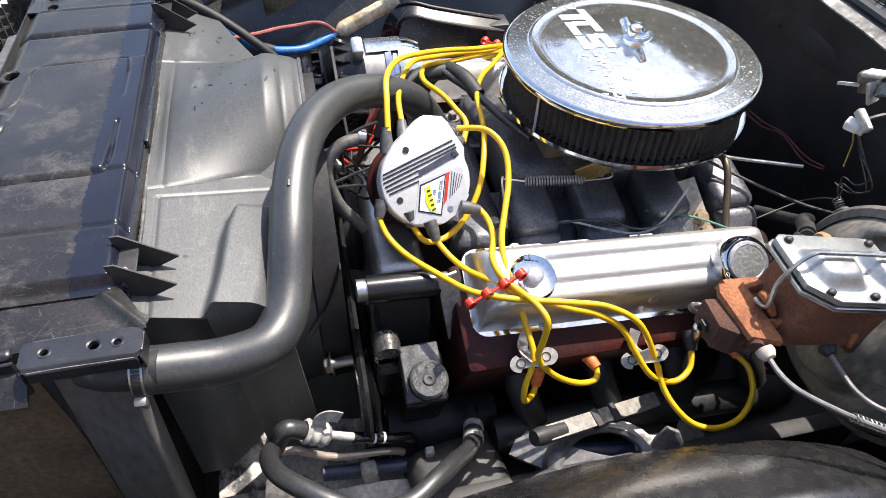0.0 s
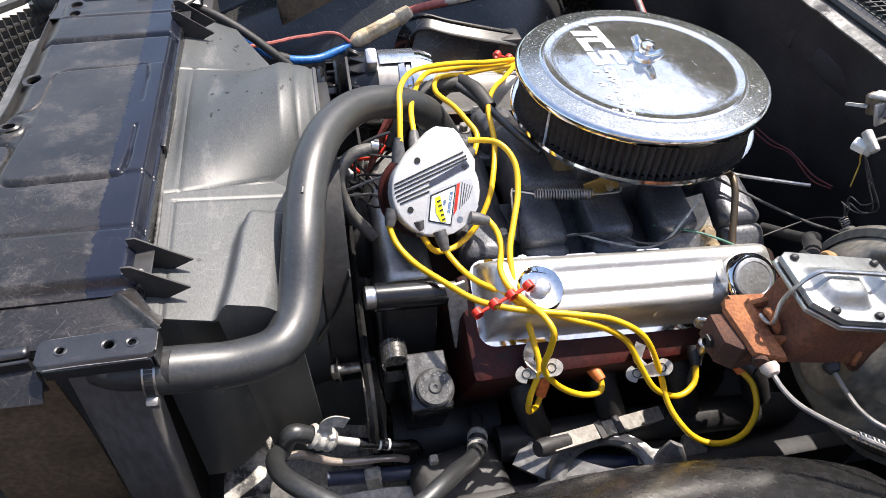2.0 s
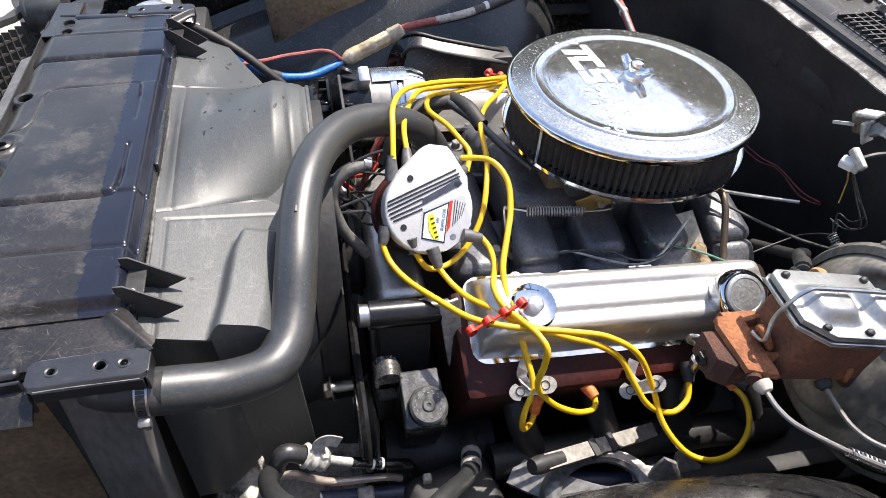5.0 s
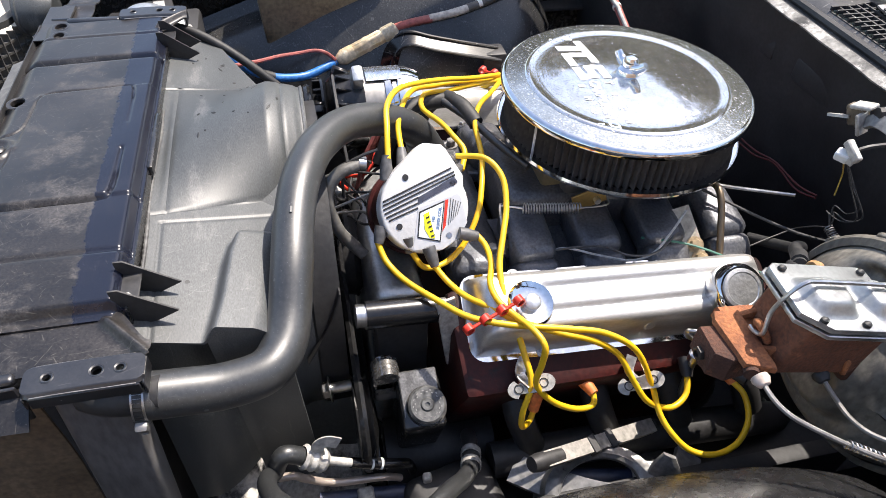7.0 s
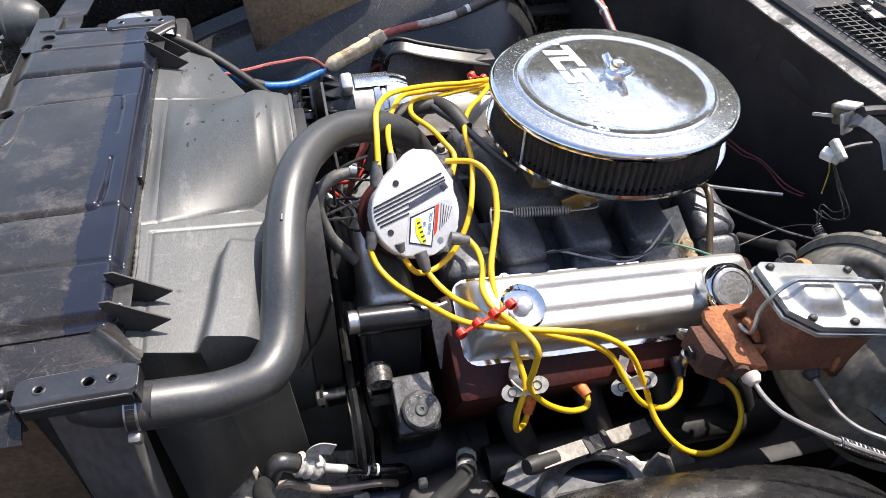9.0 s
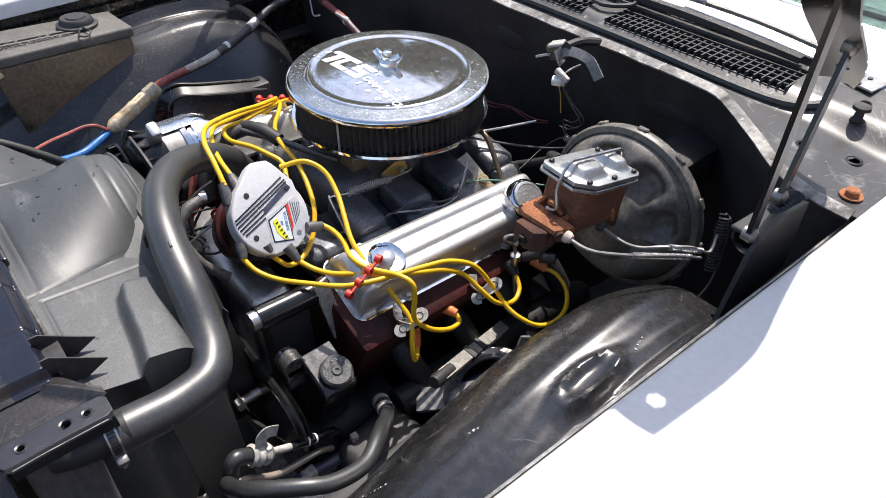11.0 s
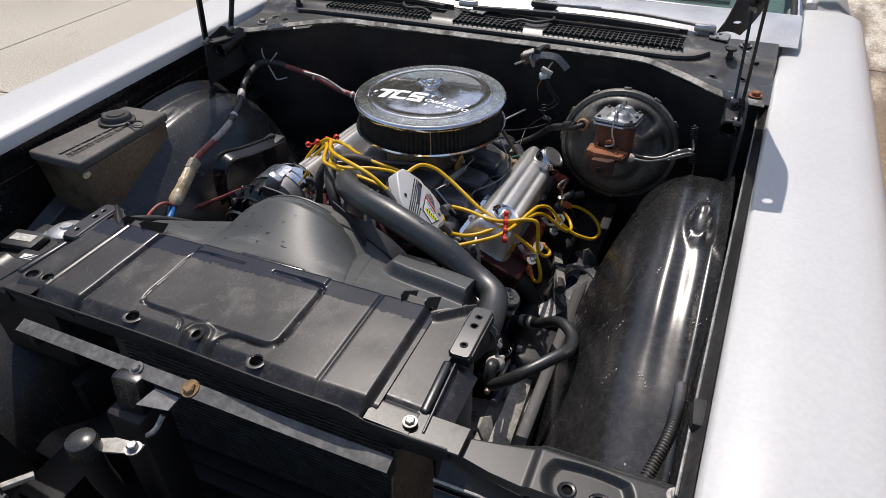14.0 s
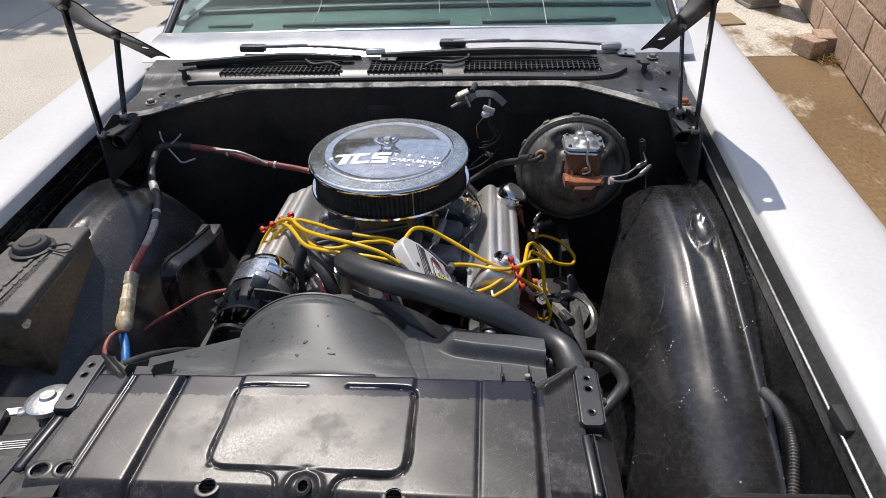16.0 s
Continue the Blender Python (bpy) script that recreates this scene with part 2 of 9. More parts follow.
M_TANKLID = mat("dusty_dark_lid", (0.085, 0.08, 0.072), (0.13, 0.12, 0.105), rough=0.65, scale=14)
M_CONC = mat("driveway_concrete", (0.52, 0.475, 0.40), (0.44, 0.40, 0.335), rough=0.9, scale=0.9, bump=0.35, fine=90, spots=(0.33, 0.29, 0.24), spot_scale=2.2, spot_at=0.64, rand=0.04)
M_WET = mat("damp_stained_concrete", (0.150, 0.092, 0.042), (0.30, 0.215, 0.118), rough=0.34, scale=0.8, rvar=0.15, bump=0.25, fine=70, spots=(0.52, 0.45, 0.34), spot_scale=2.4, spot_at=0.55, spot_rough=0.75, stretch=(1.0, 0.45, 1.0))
M_DRYING = mat("drying_stained_concrete", (0.60, 0.555, 0.475), (0.52, 0.475, 0.395), rough=0.85, scale=1.2, rvar=0.1, bump=0.25, fine=70, spots=(0.215, 0.15, 0.085), spot_scale=2.9, spot_at=0.47, spot_rough=0.35, stretch=(1.3, 0.55, 1.0))
M_EARTH = mat("joint_dirt", (0.12, 0.10, 0.08), (0.07, 0.06, 0.05), rough=1.0, scale=3)
M_BLOCK = mat("tan_block", (0.46, 0.33, 0.24), (0.38, 0.27, 0.19), rough=0.9, scale=6, bump=0.5, fine=60, rand=0.10)
M_MORTAR = mat("mortar", (0.30, 0.27, 0.24), rough=0.95, scale=20)
M_RUBBERSEAL = mat("weatherstrip", (0.02, 0.02, 0.02), rough=0.7)
M_BARE = mat("scuffed_bare_rail", (0.46, 0.455, 0.445), (0.20, 0.195, 0.19), rough=0.34, metal=0.5, scale=16, spots=(0.05, 0.05, 0.048), spot_scale=30, spot_at=0.64)
M_BLUE = mat("blue_cable", (0.02, 0.16, 0.45), (0.02, 0.12, 0.36), rough=0.4, scale=20)
M_REDCABLE = mat("faded_red_cable", (0.33, 0.085, 0.07), (0.24, 0.07, 0.06), rough=0.5, scale=16)
M_CABLE = mat("dark_cable", (0.03, 0.03, 0.032), (0.06, 0.058, 0.055), rough=0.5, scale=20)
M_WHITEPRINT = mat("white_print", mottle=0.04, c1=(0.90, 0.90, 0.90), rough=0.5, bump=0.0)
M_ZINC = mat("dull_zinc", (0.42, 0.43, 0.43), (0.30, 0.305, 0.305), rough=0.42, metal=0.85, scale=25, rvar=0.08, bump=0.1, fine=220)
M_PALE = mat("dusty_pale_metal", (0.50, 0.48, 0.44), (0.30, 0.285, 0.26), rough=0.5, metal=0.2, scale=24, spots=(0.09, 0.08, 0.07), spot_scale=40, spot_at=0.63)
M_LABELW = mat("white_label", mottle=0.04, c1=(0.75, 0.75, 0.73), rough=0.45, bump=0.0)
M_LABELY = mat("yellow_print", mottle=0.04, c1=(0.80, 0.75, 0.02), rough=0.45, bump=0.0)
M_LABELK = mat("black_print", mottle=0.04, c1=(0.02, 0.02, 0.02), rough=0.5, bump=0.0)
M_LABELB = mat("blue_print", mottle=0.04, c1=(0.16, 0.25, 0.42), rough=0.45, bump=0.0)
M_BOOSTER = mat("worn_black_booster", (0.062, 0.058, 0.051), (0.175, 0.161, 0.134), rough=0.42, metal=0.1, scale=9, rvar=0.14, bump=0.06, spots=(0.20, 0.18, 0.15), spot_scale=18, spot_at=0.56, spot_rough=0.6, stretch=(1.4, 1, 0.7))
scuff(M_BOOSTER, (0.34, 0.32, 0.28), 0.6, (16, 38), (0.30, 0.28, 0.24), 60, 0.06, None)
M_AMBER = mat("amber_ribbed_plastic", (0.66, 0.56, 0.40), (0.46, 0.34, 0.19), rough=0.22, scale=34, spots=(0.72, 0.69, 0.60), spot_scale=55, spot_at=0.60)
M_BRASS = mat("brass", (0.50, 0.34, 0.12), rough=0.4, metal=0.9, scale=20)
M_VINYLDARK = mat("deep_teal_vinyl", (0.012, 0.026, 0.030), (0.018, 0.034, 0.038), rough=0.5, scale=10)
M_VINYL = mat("dark_teal_vinyl", (0.03, 0.06, 0.065), (0.04, 0.075, 0.08), rough=0.6, scale=10)


def glass(name, tint, rough=0.0, alpha=None):
    m = bpy.data.materials.new(name)
    m.use_nodes = True
    b = m.node_tree.nodes["Principled BSDF"]
    b.inputs["Base Color"].default_value = (*tint, 1)
    b.inputs["Transmission Weight"].default_value = 1.0
    b.inputs["Roughness"].default_value = rough
    b.inputs["IOR"].default_value = 1.45
    return m


M_GLASS = glass("windscreen_glass", (0.46, 0.64, 0.60))


# ---------- mesh helpers ----------
def finish(bm, name, material, angle=38):
    bmesh.ops.recalc_face_normals(bm, faces=bm.faces)
    lim = radians(angle)
    for f in bm.faces:
        f.smooth = True
    for e in bm.edges:
        if len(e.link_faces) == 2 and e.calc_face_angle(0) > lim:
            e.smooth = False
    me = bpy.data.meshes.new(name)
    bm.to_mesh(me)
    bm.free()
    me.materials.append(material)
    return me


def thing(name, at, label, category, group="", kind=""):
    ob = new(name)
    ob.empty_display_size = 0.02
    ob.location = at
    return tagged(ob, label, category, group, kind)


def origin_of(ob):
    o = Vector((0, 0, 0))
    while ob:
        o += ob.location
        ob = ob.parent
    return o


def part(name, bm, material, parent, label="", angle=38):
    """Links a bmesh, built in world places, as one mesh under a thing or a part."""
    o = origin_of(parent)
    bmesh.ops.translate(bm, verts=bm.verts, vec=-o)
    ob = new(name, finish(bm, name, material, angle))
    ob.parent = parent
    return tagged(ob, label)


def solid(name, bm, material, label, category, group="", kind="", angle=38):
    ob = new(name, finish(bm, name, material, angle))
    return tagged(ob, label, category, group, kind)


def join(*bms):
    out = bmesh.new()
    for b in bms:
        me = bpy.data.meshes.new("tmp")
        b.to_mesh(me)
        b.free()
        out.from_mesh(me)
        bpy.data.meshes.remove(me)
    return out


def moved(bm, m):
    bmesh.ops.transform(bm, matrix=m, verts=bm.verts)
    return bm


def frame_at(o, n, u):
    """A pose whose z is n and whose x lies nearest to u."""
    n = Vector(n).normalized()
    u = Vector(u)
    u = (u - n * u.dot(n)).normalized()
    v = n.cross(u)
    return Matrix(((u.x, v.x, n.x, o[0]), (u.y, v.y, n.y, o[1]), (u.z, v.z, n.z, o[2]), (0, 0, 0, 1)))


def box(size, bevel=0.0, seg=2, m=None):
    bm = bmesh.new()
    bmesh.ops.create_cube(bm, size=1)
    bmesh.ops.scale(bm, vec=size, verts=bm.verts)
    if bevel:
        bmesh.ops.bevel(bm, geom=bm.edges, offset=bevel, segments=seg, profile=0.5, affect="EDGES", clamp_overlap=True)
    return moved(bm, m) if m else bm


def bar(x0, x1, y0, y1, z0, z1, bevel=0.004, seg=2):
    return box((x1 - x0, y1 - y0, z1 - z0), bevel, seg, Matrix.Translation(((x0 + x1) / 2, (y0 + y1) / 2, (z0 + z1) / 2)))


def lathe(profile, seg=32, m=None, cap=True):
    """Turns (radius, height) pairs round z."""
    bm = bmesh.new()
    rings = []
    for r, z in profile:
        if r < 1e-5:
            rings.append([bm.verts.new((0, 0, z))])
        else:
            rings.append([bm.verts.new((r * math.cos(2 * math.pi * i / seg), r * math.sin(2 * math.pi * i / seg), z)) for i in range(seg)])
    for a, b in zip(rings, rings[1:]):
        for i in range(seg):
            j = (i + 1) % seg
            q = [a[i % len(a)], a[j % len(a)], b[j % len(b)], b[i % len(b)]]
            q = list(dict.fromkeys(q))
            if len(q) > 2:
                bm.faces.new(q)
    if cap:
        for r in (rings[0], rings[-1]):
            if len(r) > 2:
                bm.faces.new(r)
    return moved(bm, m) if m else bm


def smooth_path(pts, n=6, closed=False):
    P = [Vector(p) for p in pts]
    if len(P) < 3:
        return [P[0].lerp(P[-1], i / n) for i in range(n + 1)]
    out = []
    for i in range(len(P) - 1):
        a, b, c, d = P[max(i - 1, 0)], P[i], P[i + 1], P[min(i + 2, len(P) - 1)]
        for k in range(n):
            t = k / n
            out.append(0.5 * ((2 * b) + (c - a) * t + (2 * a - 5 * b + 4 * c - d) * t * t + (3 * b - a - 3 * c + d) * t ** 3))
    out.append(P[-1])
    return out


def tube(pts, r, seg=10, n=6, radii=None, smooth=True):
    """A round rod along a smooth line."""
    path = smooth_path(pts, n) if smooth else [Vector(p) for p in pts]
    bm = bmesh.new()
    up = None
    rings = []
    for i, p in enumerate(path):
        d = (path[min(i + 1, len(path) - 1)] - path[max(i - 1, 0)]).normalized()
        if up is None:
            up = d.orthogonal().normalized()
        up = (up - d * up.dot(d)).normalized()
        side = d.cross(up)
        rr = radii(i / (len(path) - 1)) if radii else r
        rings.append([bm.verts.new(p + rr * (math.cos(a) * up + math.sin(a) * side)) for a in (2 * math.pi * k / seg for k in range(seg))])
    for a, b in zip(rings, rings[1:]):
        for k in range(seg):
            bm.faces.new((a[k], a[(k + 1) % seg], b[(k + 1) % seg], b[k]))
    bm.faces.new(rings[0])
    bm.faces.new(rings[-1][::-1])
    return bm


def ribbon(pts, w, t, up=(0, 0, 1), n=6):
    """A flat strip of width w and thickness t along a line."""
    path = smooth_path(pts, n)
    bm = bmesh.new()
    rings = []
    for i, p in enumerate(path):
        d = (path[min(i + 1, len(path) - 1)] - path[max(i - 1, 0)]).normalized()
        s = d.cross(Vector(up)).normalized()
        u = s.cross(d)
        rings.append([bm.verts.new(p + a * w / 2 * s + b * t / 2 * u) for a, b in ((-1, -1), (1, -1), (1, 1), (-1, 1))])
    for a, b in zip(rings, rings[1:]):
        for k in range(4):
            bm.faces.new((a[k], a[(k + 1) % 4], b[(k + 1) % 4], b[k]))
    bm.faces.new(rings[0])
    bm.faces.new(rings[-1][::-1])
    return bm


def helix(a, b, r, turns, wire, seg=12):
    a, b = Vector(a), Vector(b)
    m = frame_at(a, b - a, (b - a).orthogonal())
    h = (b - a).length
    pts = [m @ Vector((r * math.cos(2 * math.pi * i / seg), r * math.sin(2 * math.pi * i / seg), h * i / (seg * turns))) for i in range(int(seg * turns) + 1)]
    return tube(pts, wire, 6, 1, smooth=False)


def prism(outline, h, bevel=0.0, m=None, seg=2):
    bm = bmesh.new()
    f = bm.faces.new([bm.verts.new((x, y, 0)) for x, y in outline])
    r = bmesh.ops.extrude_face_region(bm, geom=[f])
    top = [v for v in r["geom"] if isinstance(v, bmesh.types.BMVert)]
    bmesh.ops.translate(bm, verts=top, vec=(0, 0, h))
    if bevel:
        edges = [e for e in bm.edges if all(v in top for v in e.verts)]
        bmesh.ops.bevel(bm, geom=edges, offset=bevel, segments=seg, profile=0.5, affect="EDGES", clamp_overlap=True)
    return moved(bm, m) if m else bm


def sheet(fn, nu, nv, thick=0.0, holes=None):
    """A skin through fn(u, v), u and v from 0 to 1, given thickness."""
    bm = bmesh.new()
    g = [[bm.verts.new(fn(i / nu, j / nv)) for j in range(nv + 1)] for i in range(nu + 1)]
    for i in range(nu):
        for j in range(nv):
            if holes and holes((i + 0.5) / nu, (j + 0.5) / nv):
                continue
            bm.faces.new((g[i][j], g[i + 1][j], g[i + 1][j + 1], g[i][j + 1]))
    loose = [v for v in bm.verts if not v.link_faces]
    bmesh.ops.delete(bm, geom=loose, context="VERTS")
    if thick:
        bmesh.ops.recalc_face_normals(bm, faces=bm.faces)
        bmesh.ops.solidify(bm, geom=bm.faces[:], thickness=thick)
    return bm


def loft(profiles, cap=False):
    """A skin through rows of points."""
    bm = bmesh.new()
    g = [[bm.verts.new(p) for p in row] for row in profiles]
    for a, b in zip(g, g[1:]):
        for j in range(len(a) - 1):
            bm.faces.new((a[j], a[j + 1], b[j + 1], b[j]))
    return bm


def bolt(o, n, r=0.008, h=0.008, washer=True):
    hexa = [(r * math.cos(math.pi * k / 3), r * math.sin(math.pi * k / 3)) for k in range(6)]
    m = frame_at(o, n, Vector(n).orthogonal())
    b = prism(hexa, h, r * 0.18, m, 1)
    if washer:
        return join(b, lathe([(r * 1.55, 0), (r * 1.5, 0.0015), (0, 0.0015)], 16, m))
    return b


def smoothstep(a, b, x):
    t = min(max((x - a) / (b - a), 0), 1)
    return t * t * (3 - 2 * t)


def lerp_table(tab, x):
    if x <= tab[0][0]:
        return tab[0][1]
    for (x0, y0), (x1, y1) in zip(tab, tab[1:]):
        if x <= x1:
            return y0 + (y1 - y0) * (x - x0) / (x1 - x0)
    return tab[-1][1]

# ---------- ground and wall ----------
ground = tagged(new("ground", finish(box((600, 600, 0.02), m=Matrix.Translation((0, 0, -0.025))), "ground", M_EARTH)), "bare dirt under the concrete slabs, out to the horizon", "ground", kind="structure")
drive = thing("driveway_paving", (0, 0, 0), "pale concrete driveway slabs with dark joints, damp beside the wall", "paving", kind="structure")
XS = [-26, -20, -15, -11, -7.4, -3.98, -0.6, 1.05, 6.5, 14]
YS = [-16, -11, -7.2, -4.6, -1.9, 1.08, 4.1, 7.2, 11, 17, 26]
YD = [-16, -11, -7.2, -4.6, -1.9, 3.28, 7.2, 11, 17, 26]
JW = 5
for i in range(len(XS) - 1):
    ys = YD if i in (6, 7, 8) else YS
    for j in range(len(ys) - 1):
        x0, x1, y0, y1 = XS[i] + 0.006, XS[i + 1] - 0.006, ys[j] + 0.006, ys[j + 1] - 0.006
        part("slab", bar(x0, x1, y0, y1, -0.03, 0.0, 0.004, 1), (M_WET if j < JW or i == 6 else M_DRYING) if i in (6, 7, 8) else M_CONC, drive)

# near-black sheet that deepens the car's shadow; its edge follows the shadow's edge
shadow_bm = bmesh.new()
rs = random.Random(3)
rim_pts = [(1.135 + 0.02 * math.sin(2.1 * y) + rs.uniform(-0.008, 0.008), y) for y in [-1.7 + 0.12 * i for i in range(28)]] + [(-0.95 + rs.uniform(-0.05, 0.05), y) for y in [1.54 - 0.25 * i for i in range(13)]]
shadow_bm.faces.new([shadow_bm.verts.new((x, y, 0.004)) for x, y in rim_pts])
part("damp_stain", shadow_bm, mat("shadow_dark_concrete", (0.020, 0.020, 0.022), (0.042, 0.041, 0.042), rough=0.5, scale=3, bump=0.3, fine=90), drive, "dark sheet that paints the car's shadow on the concrete")

WALL_A, WALL_B = Vector((1.684, -1.50, 0)), Vector((3.30, 7.4, 0))
wdir = (WALL_B - WALL_A).normalized()
wm = frame_at(WALL_A, (0, 0, 1), wdir)
wlen = (WALL_B - WALL_A).length
wall = thing("wall_block", WALL_A, "tan concrete block garden wall with grey mortar joints", "wall", kind="structure")
part("mortar_core", moved(bar(0, wlen, -0.145, -0.012, -0.02, 1.8, 0.002, 1), wm), M_MORTAR, wall)
_blk = None
for r in range(9):
    for c in range(int(wlen / 0.41) + 1):
        x0 = c * 0.41 - (0.205 if r % 2 else 0)
        a, b = max(x0, 0), min(x0 + 0.398, wlen)
        if b - a < 0.1:
            continue
        full = b - a > 0.39
        z0 = r * 0.203 + 0.012
        if full and _blk:
            ob = new("block", _blk)
            ob.parent = wall
        else:
            ob = part("block", moved(moved(box((b - a, 0.155, 0.191), 0.006, 1), Matrix.Identity(4)), Matrix.Translation(WALL_A)), M_BLOCK, wall)
            if full:
                _blk = ob.data
        q = wm @ Matrix.Translation(((a + b) / 2, -0.078 + random.uniform(-0.003, 0.003), z0 + 0.095))
        ob.matrix_basis = Matrix.Translation(-WALL_A) @ q
for (x, y, rz, s) in ((2.40, 3.30, 20, 0.62), (2.51, 3.36, -12, 0.66)):
    solid("loose_block", moved(box((0.19 * s, 0.30 * s, 0.19 * s), 0.006, 1), pose(x, y, 0.095 * s, 0, 0, rz)), M_BLOCK, "loose tan concrete block lying against the wall", "block", "loose blocks")
solid("gate_post", join(box((0.25, 0.24, 0.95), 0.012, 2, pose(2.47, 4.56, 0.475, 0, 0, 10)), box((0.28, 0.27, 0.03), 0.008, 1, pose(2.47, 4.56, 0.015, 0, 0, 10))), mat("grey_rendered_post", (0.30, 0.27, 0.235), (0.22, 0.20, 0.175), rough=0.9, scale=5, bump=0.5, fine=70), "grey-brown rendered concrete gate post beside the wall", "post")
solid("ground_board", box((0.34, 0.30, 0.012), 0.003, 1, pose(2.02, 4.12, 0.007, 0, 0, 6)), mat("weathered_board", (0.30, 0.215, 0.115), (0.22, 0.155, 0.085), rough=0.8, scale=5, stretch=(1, 6, 1)), "weathered tan board lying on the drying concrete", "board")
solid("weed_tuft", join(*[tube([(2.47 + random.uniform(-0.06, 0.06), 3.18 + random.uniform(-0.1, 0.1), 0.0), (2.47 + random.uniform(-0.09, 0.09), 3.18 + random.uniform(-0.16, 0.16), random.uniform(0.015, 0.05))], 0.0025, 4, 2) for _ in range(60)]),
      mat("dry_weeds", (0.30, 0.17, 0.07), (0.22, 0.15, 0.05), rough=0.9), "dry brown weeds at the foot of the wall", "weeds", kind="stuff")

# ---------- trees past the drive ----------
M_BARK = mat("grey_bark", (0.13, 0.10, 0.075), (0.07, 0.055, 0.042), rough=0.9, scale=9, bump=0.8, fine=40, stretch=(4, 4, 0.6))
M_LEAF = mat("olive_leaves", (0.075, 0.088, 0.026), (0.125, 0.115, 0.040), rough=0.55, scale=1.6, bump=0.0)


def tree(x, y, h, spread, seed):
    """A trunk that forks into limbs, and a crown of leaf clumps set round the limbs' ends."""
    rng = random.Random(seed)
    t = thing("tree", (x, y, 0), "leafy olive-green garden tree past the driveway", "tree", "garden trees")
    fork = h * 0.34
    ends, limbs = [], []
    for k in range(9):
        a = 2 * math.pi * k / 9 + rng.uniform(-0.3, 0.3)
        r = spread * rng.uniform(0.35, 0.85)
        e = Vector((x + r * math.cos(a), y + r * math.sin(a), h * rng.uniform(0.55, 0.93)))
        mid = Vector((x + 0.35 * r * math.cos(a), y + 0.35 * r * math.sin(a), fork + 0.45 * (e.z - fork)))
        limbs.append(tube([(x, y, fork - 0.15), mid, e], 0.05, 7, 4, radii=lambda q: 0.075 - 0.06 * q))
        ends += [e, mid.lerp(e, 0.6), Vector((e.x + rng.uniform(-0.5, 0.5), e.y + rng.uniform(-0.5, 0.5), e.z + rng.uniform(-0.4, 0.5)))]
    part("trunk", join(tube([(x, y, -0.02), (x + 0.04, y, fork * 0.5), (x, y + 0.03, fork + 0.2)], 0.12, 12, 5, radii=lambda q: 0.17 - 0.07 * q), *limbs), M_BARK, t, "grey-brown forked trunk")
    vs, fs = [], []
    for e in ends:
        rad = rng.uniform(0.55, 0.95) * spread / 2.2
        for _ in range(230):
            d = Vector((rng.gauss(0, 1), rng.gauss(0, 1), rng.gauss(0, 0.75))).normalized() * rad * rng.random() ** 0.4
            c, n = e + d - Vector((x, y, 0)), Vector((rng.gauss(0, 1), rng.gauss(0, 1), rng.gauss(0.6, 1))).normalized()
            u = n.orthogonal().normalized() * rng.uniform(0.10, 0.18)
            w = n.cross(u) * 0.5
            b = len(vs)
            vs += [c - u, c + w, c + u, c - w]
            fs.append((b, b + 1, b + 2, b + 3))
    me = bpy.data.meshes.new("crown")
    me.from_pydata(vs, [], fs)
    me.materials.append(M_LEAF)
    cr = new("crown", me)
    cr.parent = t
    tagged(cr, "airy crown of small olive leaves")


for tx, ty, th, ts, tk in ((-7.5, 8.0, 7.2, 2.5, 1), (-10.2, 4.8, 6.7, 2.6, 2), (-11.5, 0.9, 6.2, 2.6, 3), (-4.2, 12.5, 8.0, 2.8, 4), (-9.1, 6.5, 7.0, 2.4, 5), (-11.2, 2.8, 6.4, 2.5, 6), (-5.8, 10.3, 7.6, 2.6, 7)):
    tree(tx, ty, th, ts, tk)

# ---------- car body ----------
car = thing("car_body", (0, 0, 0), "old white car, bonnet taken off, black-painted engine bay, parked on concrete", "car")


def x_in(y):
    return 0.703 + 0.045 * (y + 0.4)


def arch_z(y):
    """Height of the wing's lower edge: a wide opening over the wheel."""
    return 0.38 + 0.33 * math.sqrt(max(0.0, 1 - ((y + 0.10) / 0.54) ** 2))


def fender_rows(side):
    """Cross sections of a front wing, from the bay lip over the crown and down the flank."""
    rows = []
    k = 0.022 if side < 0 else 0.0
    for i in range(61):
        y = -1.12 + 2.02 * i / 60
        a = x_in(y) + k
        b = 0.957 + 0.035 * y + k
        h = 0.972 - 0.05 * smoothstep(-0.75, -1.15, y) 
        low = arch_z(y)
        p = [(a, h - 0.045), (a, h - 0.006), (a + 0.006, h), (a + 0.08, h + 0.004), (b - 0.085, h + 0.003), (b - 0.055, h - 0.003),
             (b - 0.033, h - 0.014), (b - 0.016, h - 0.036), (b - 0.005, h - 0.072), (b + 0.001, h - 0.13), (b + 0.001, h - 0.20), (b + 0.004, max(h - 0.30, low + 0.03)), (b + 0.006, max(h - 0.42, low + 0.012)), (b + 0.007, low)]
        rows.append([Vector((side * x, y, z)) for x, z in p])
    return rows


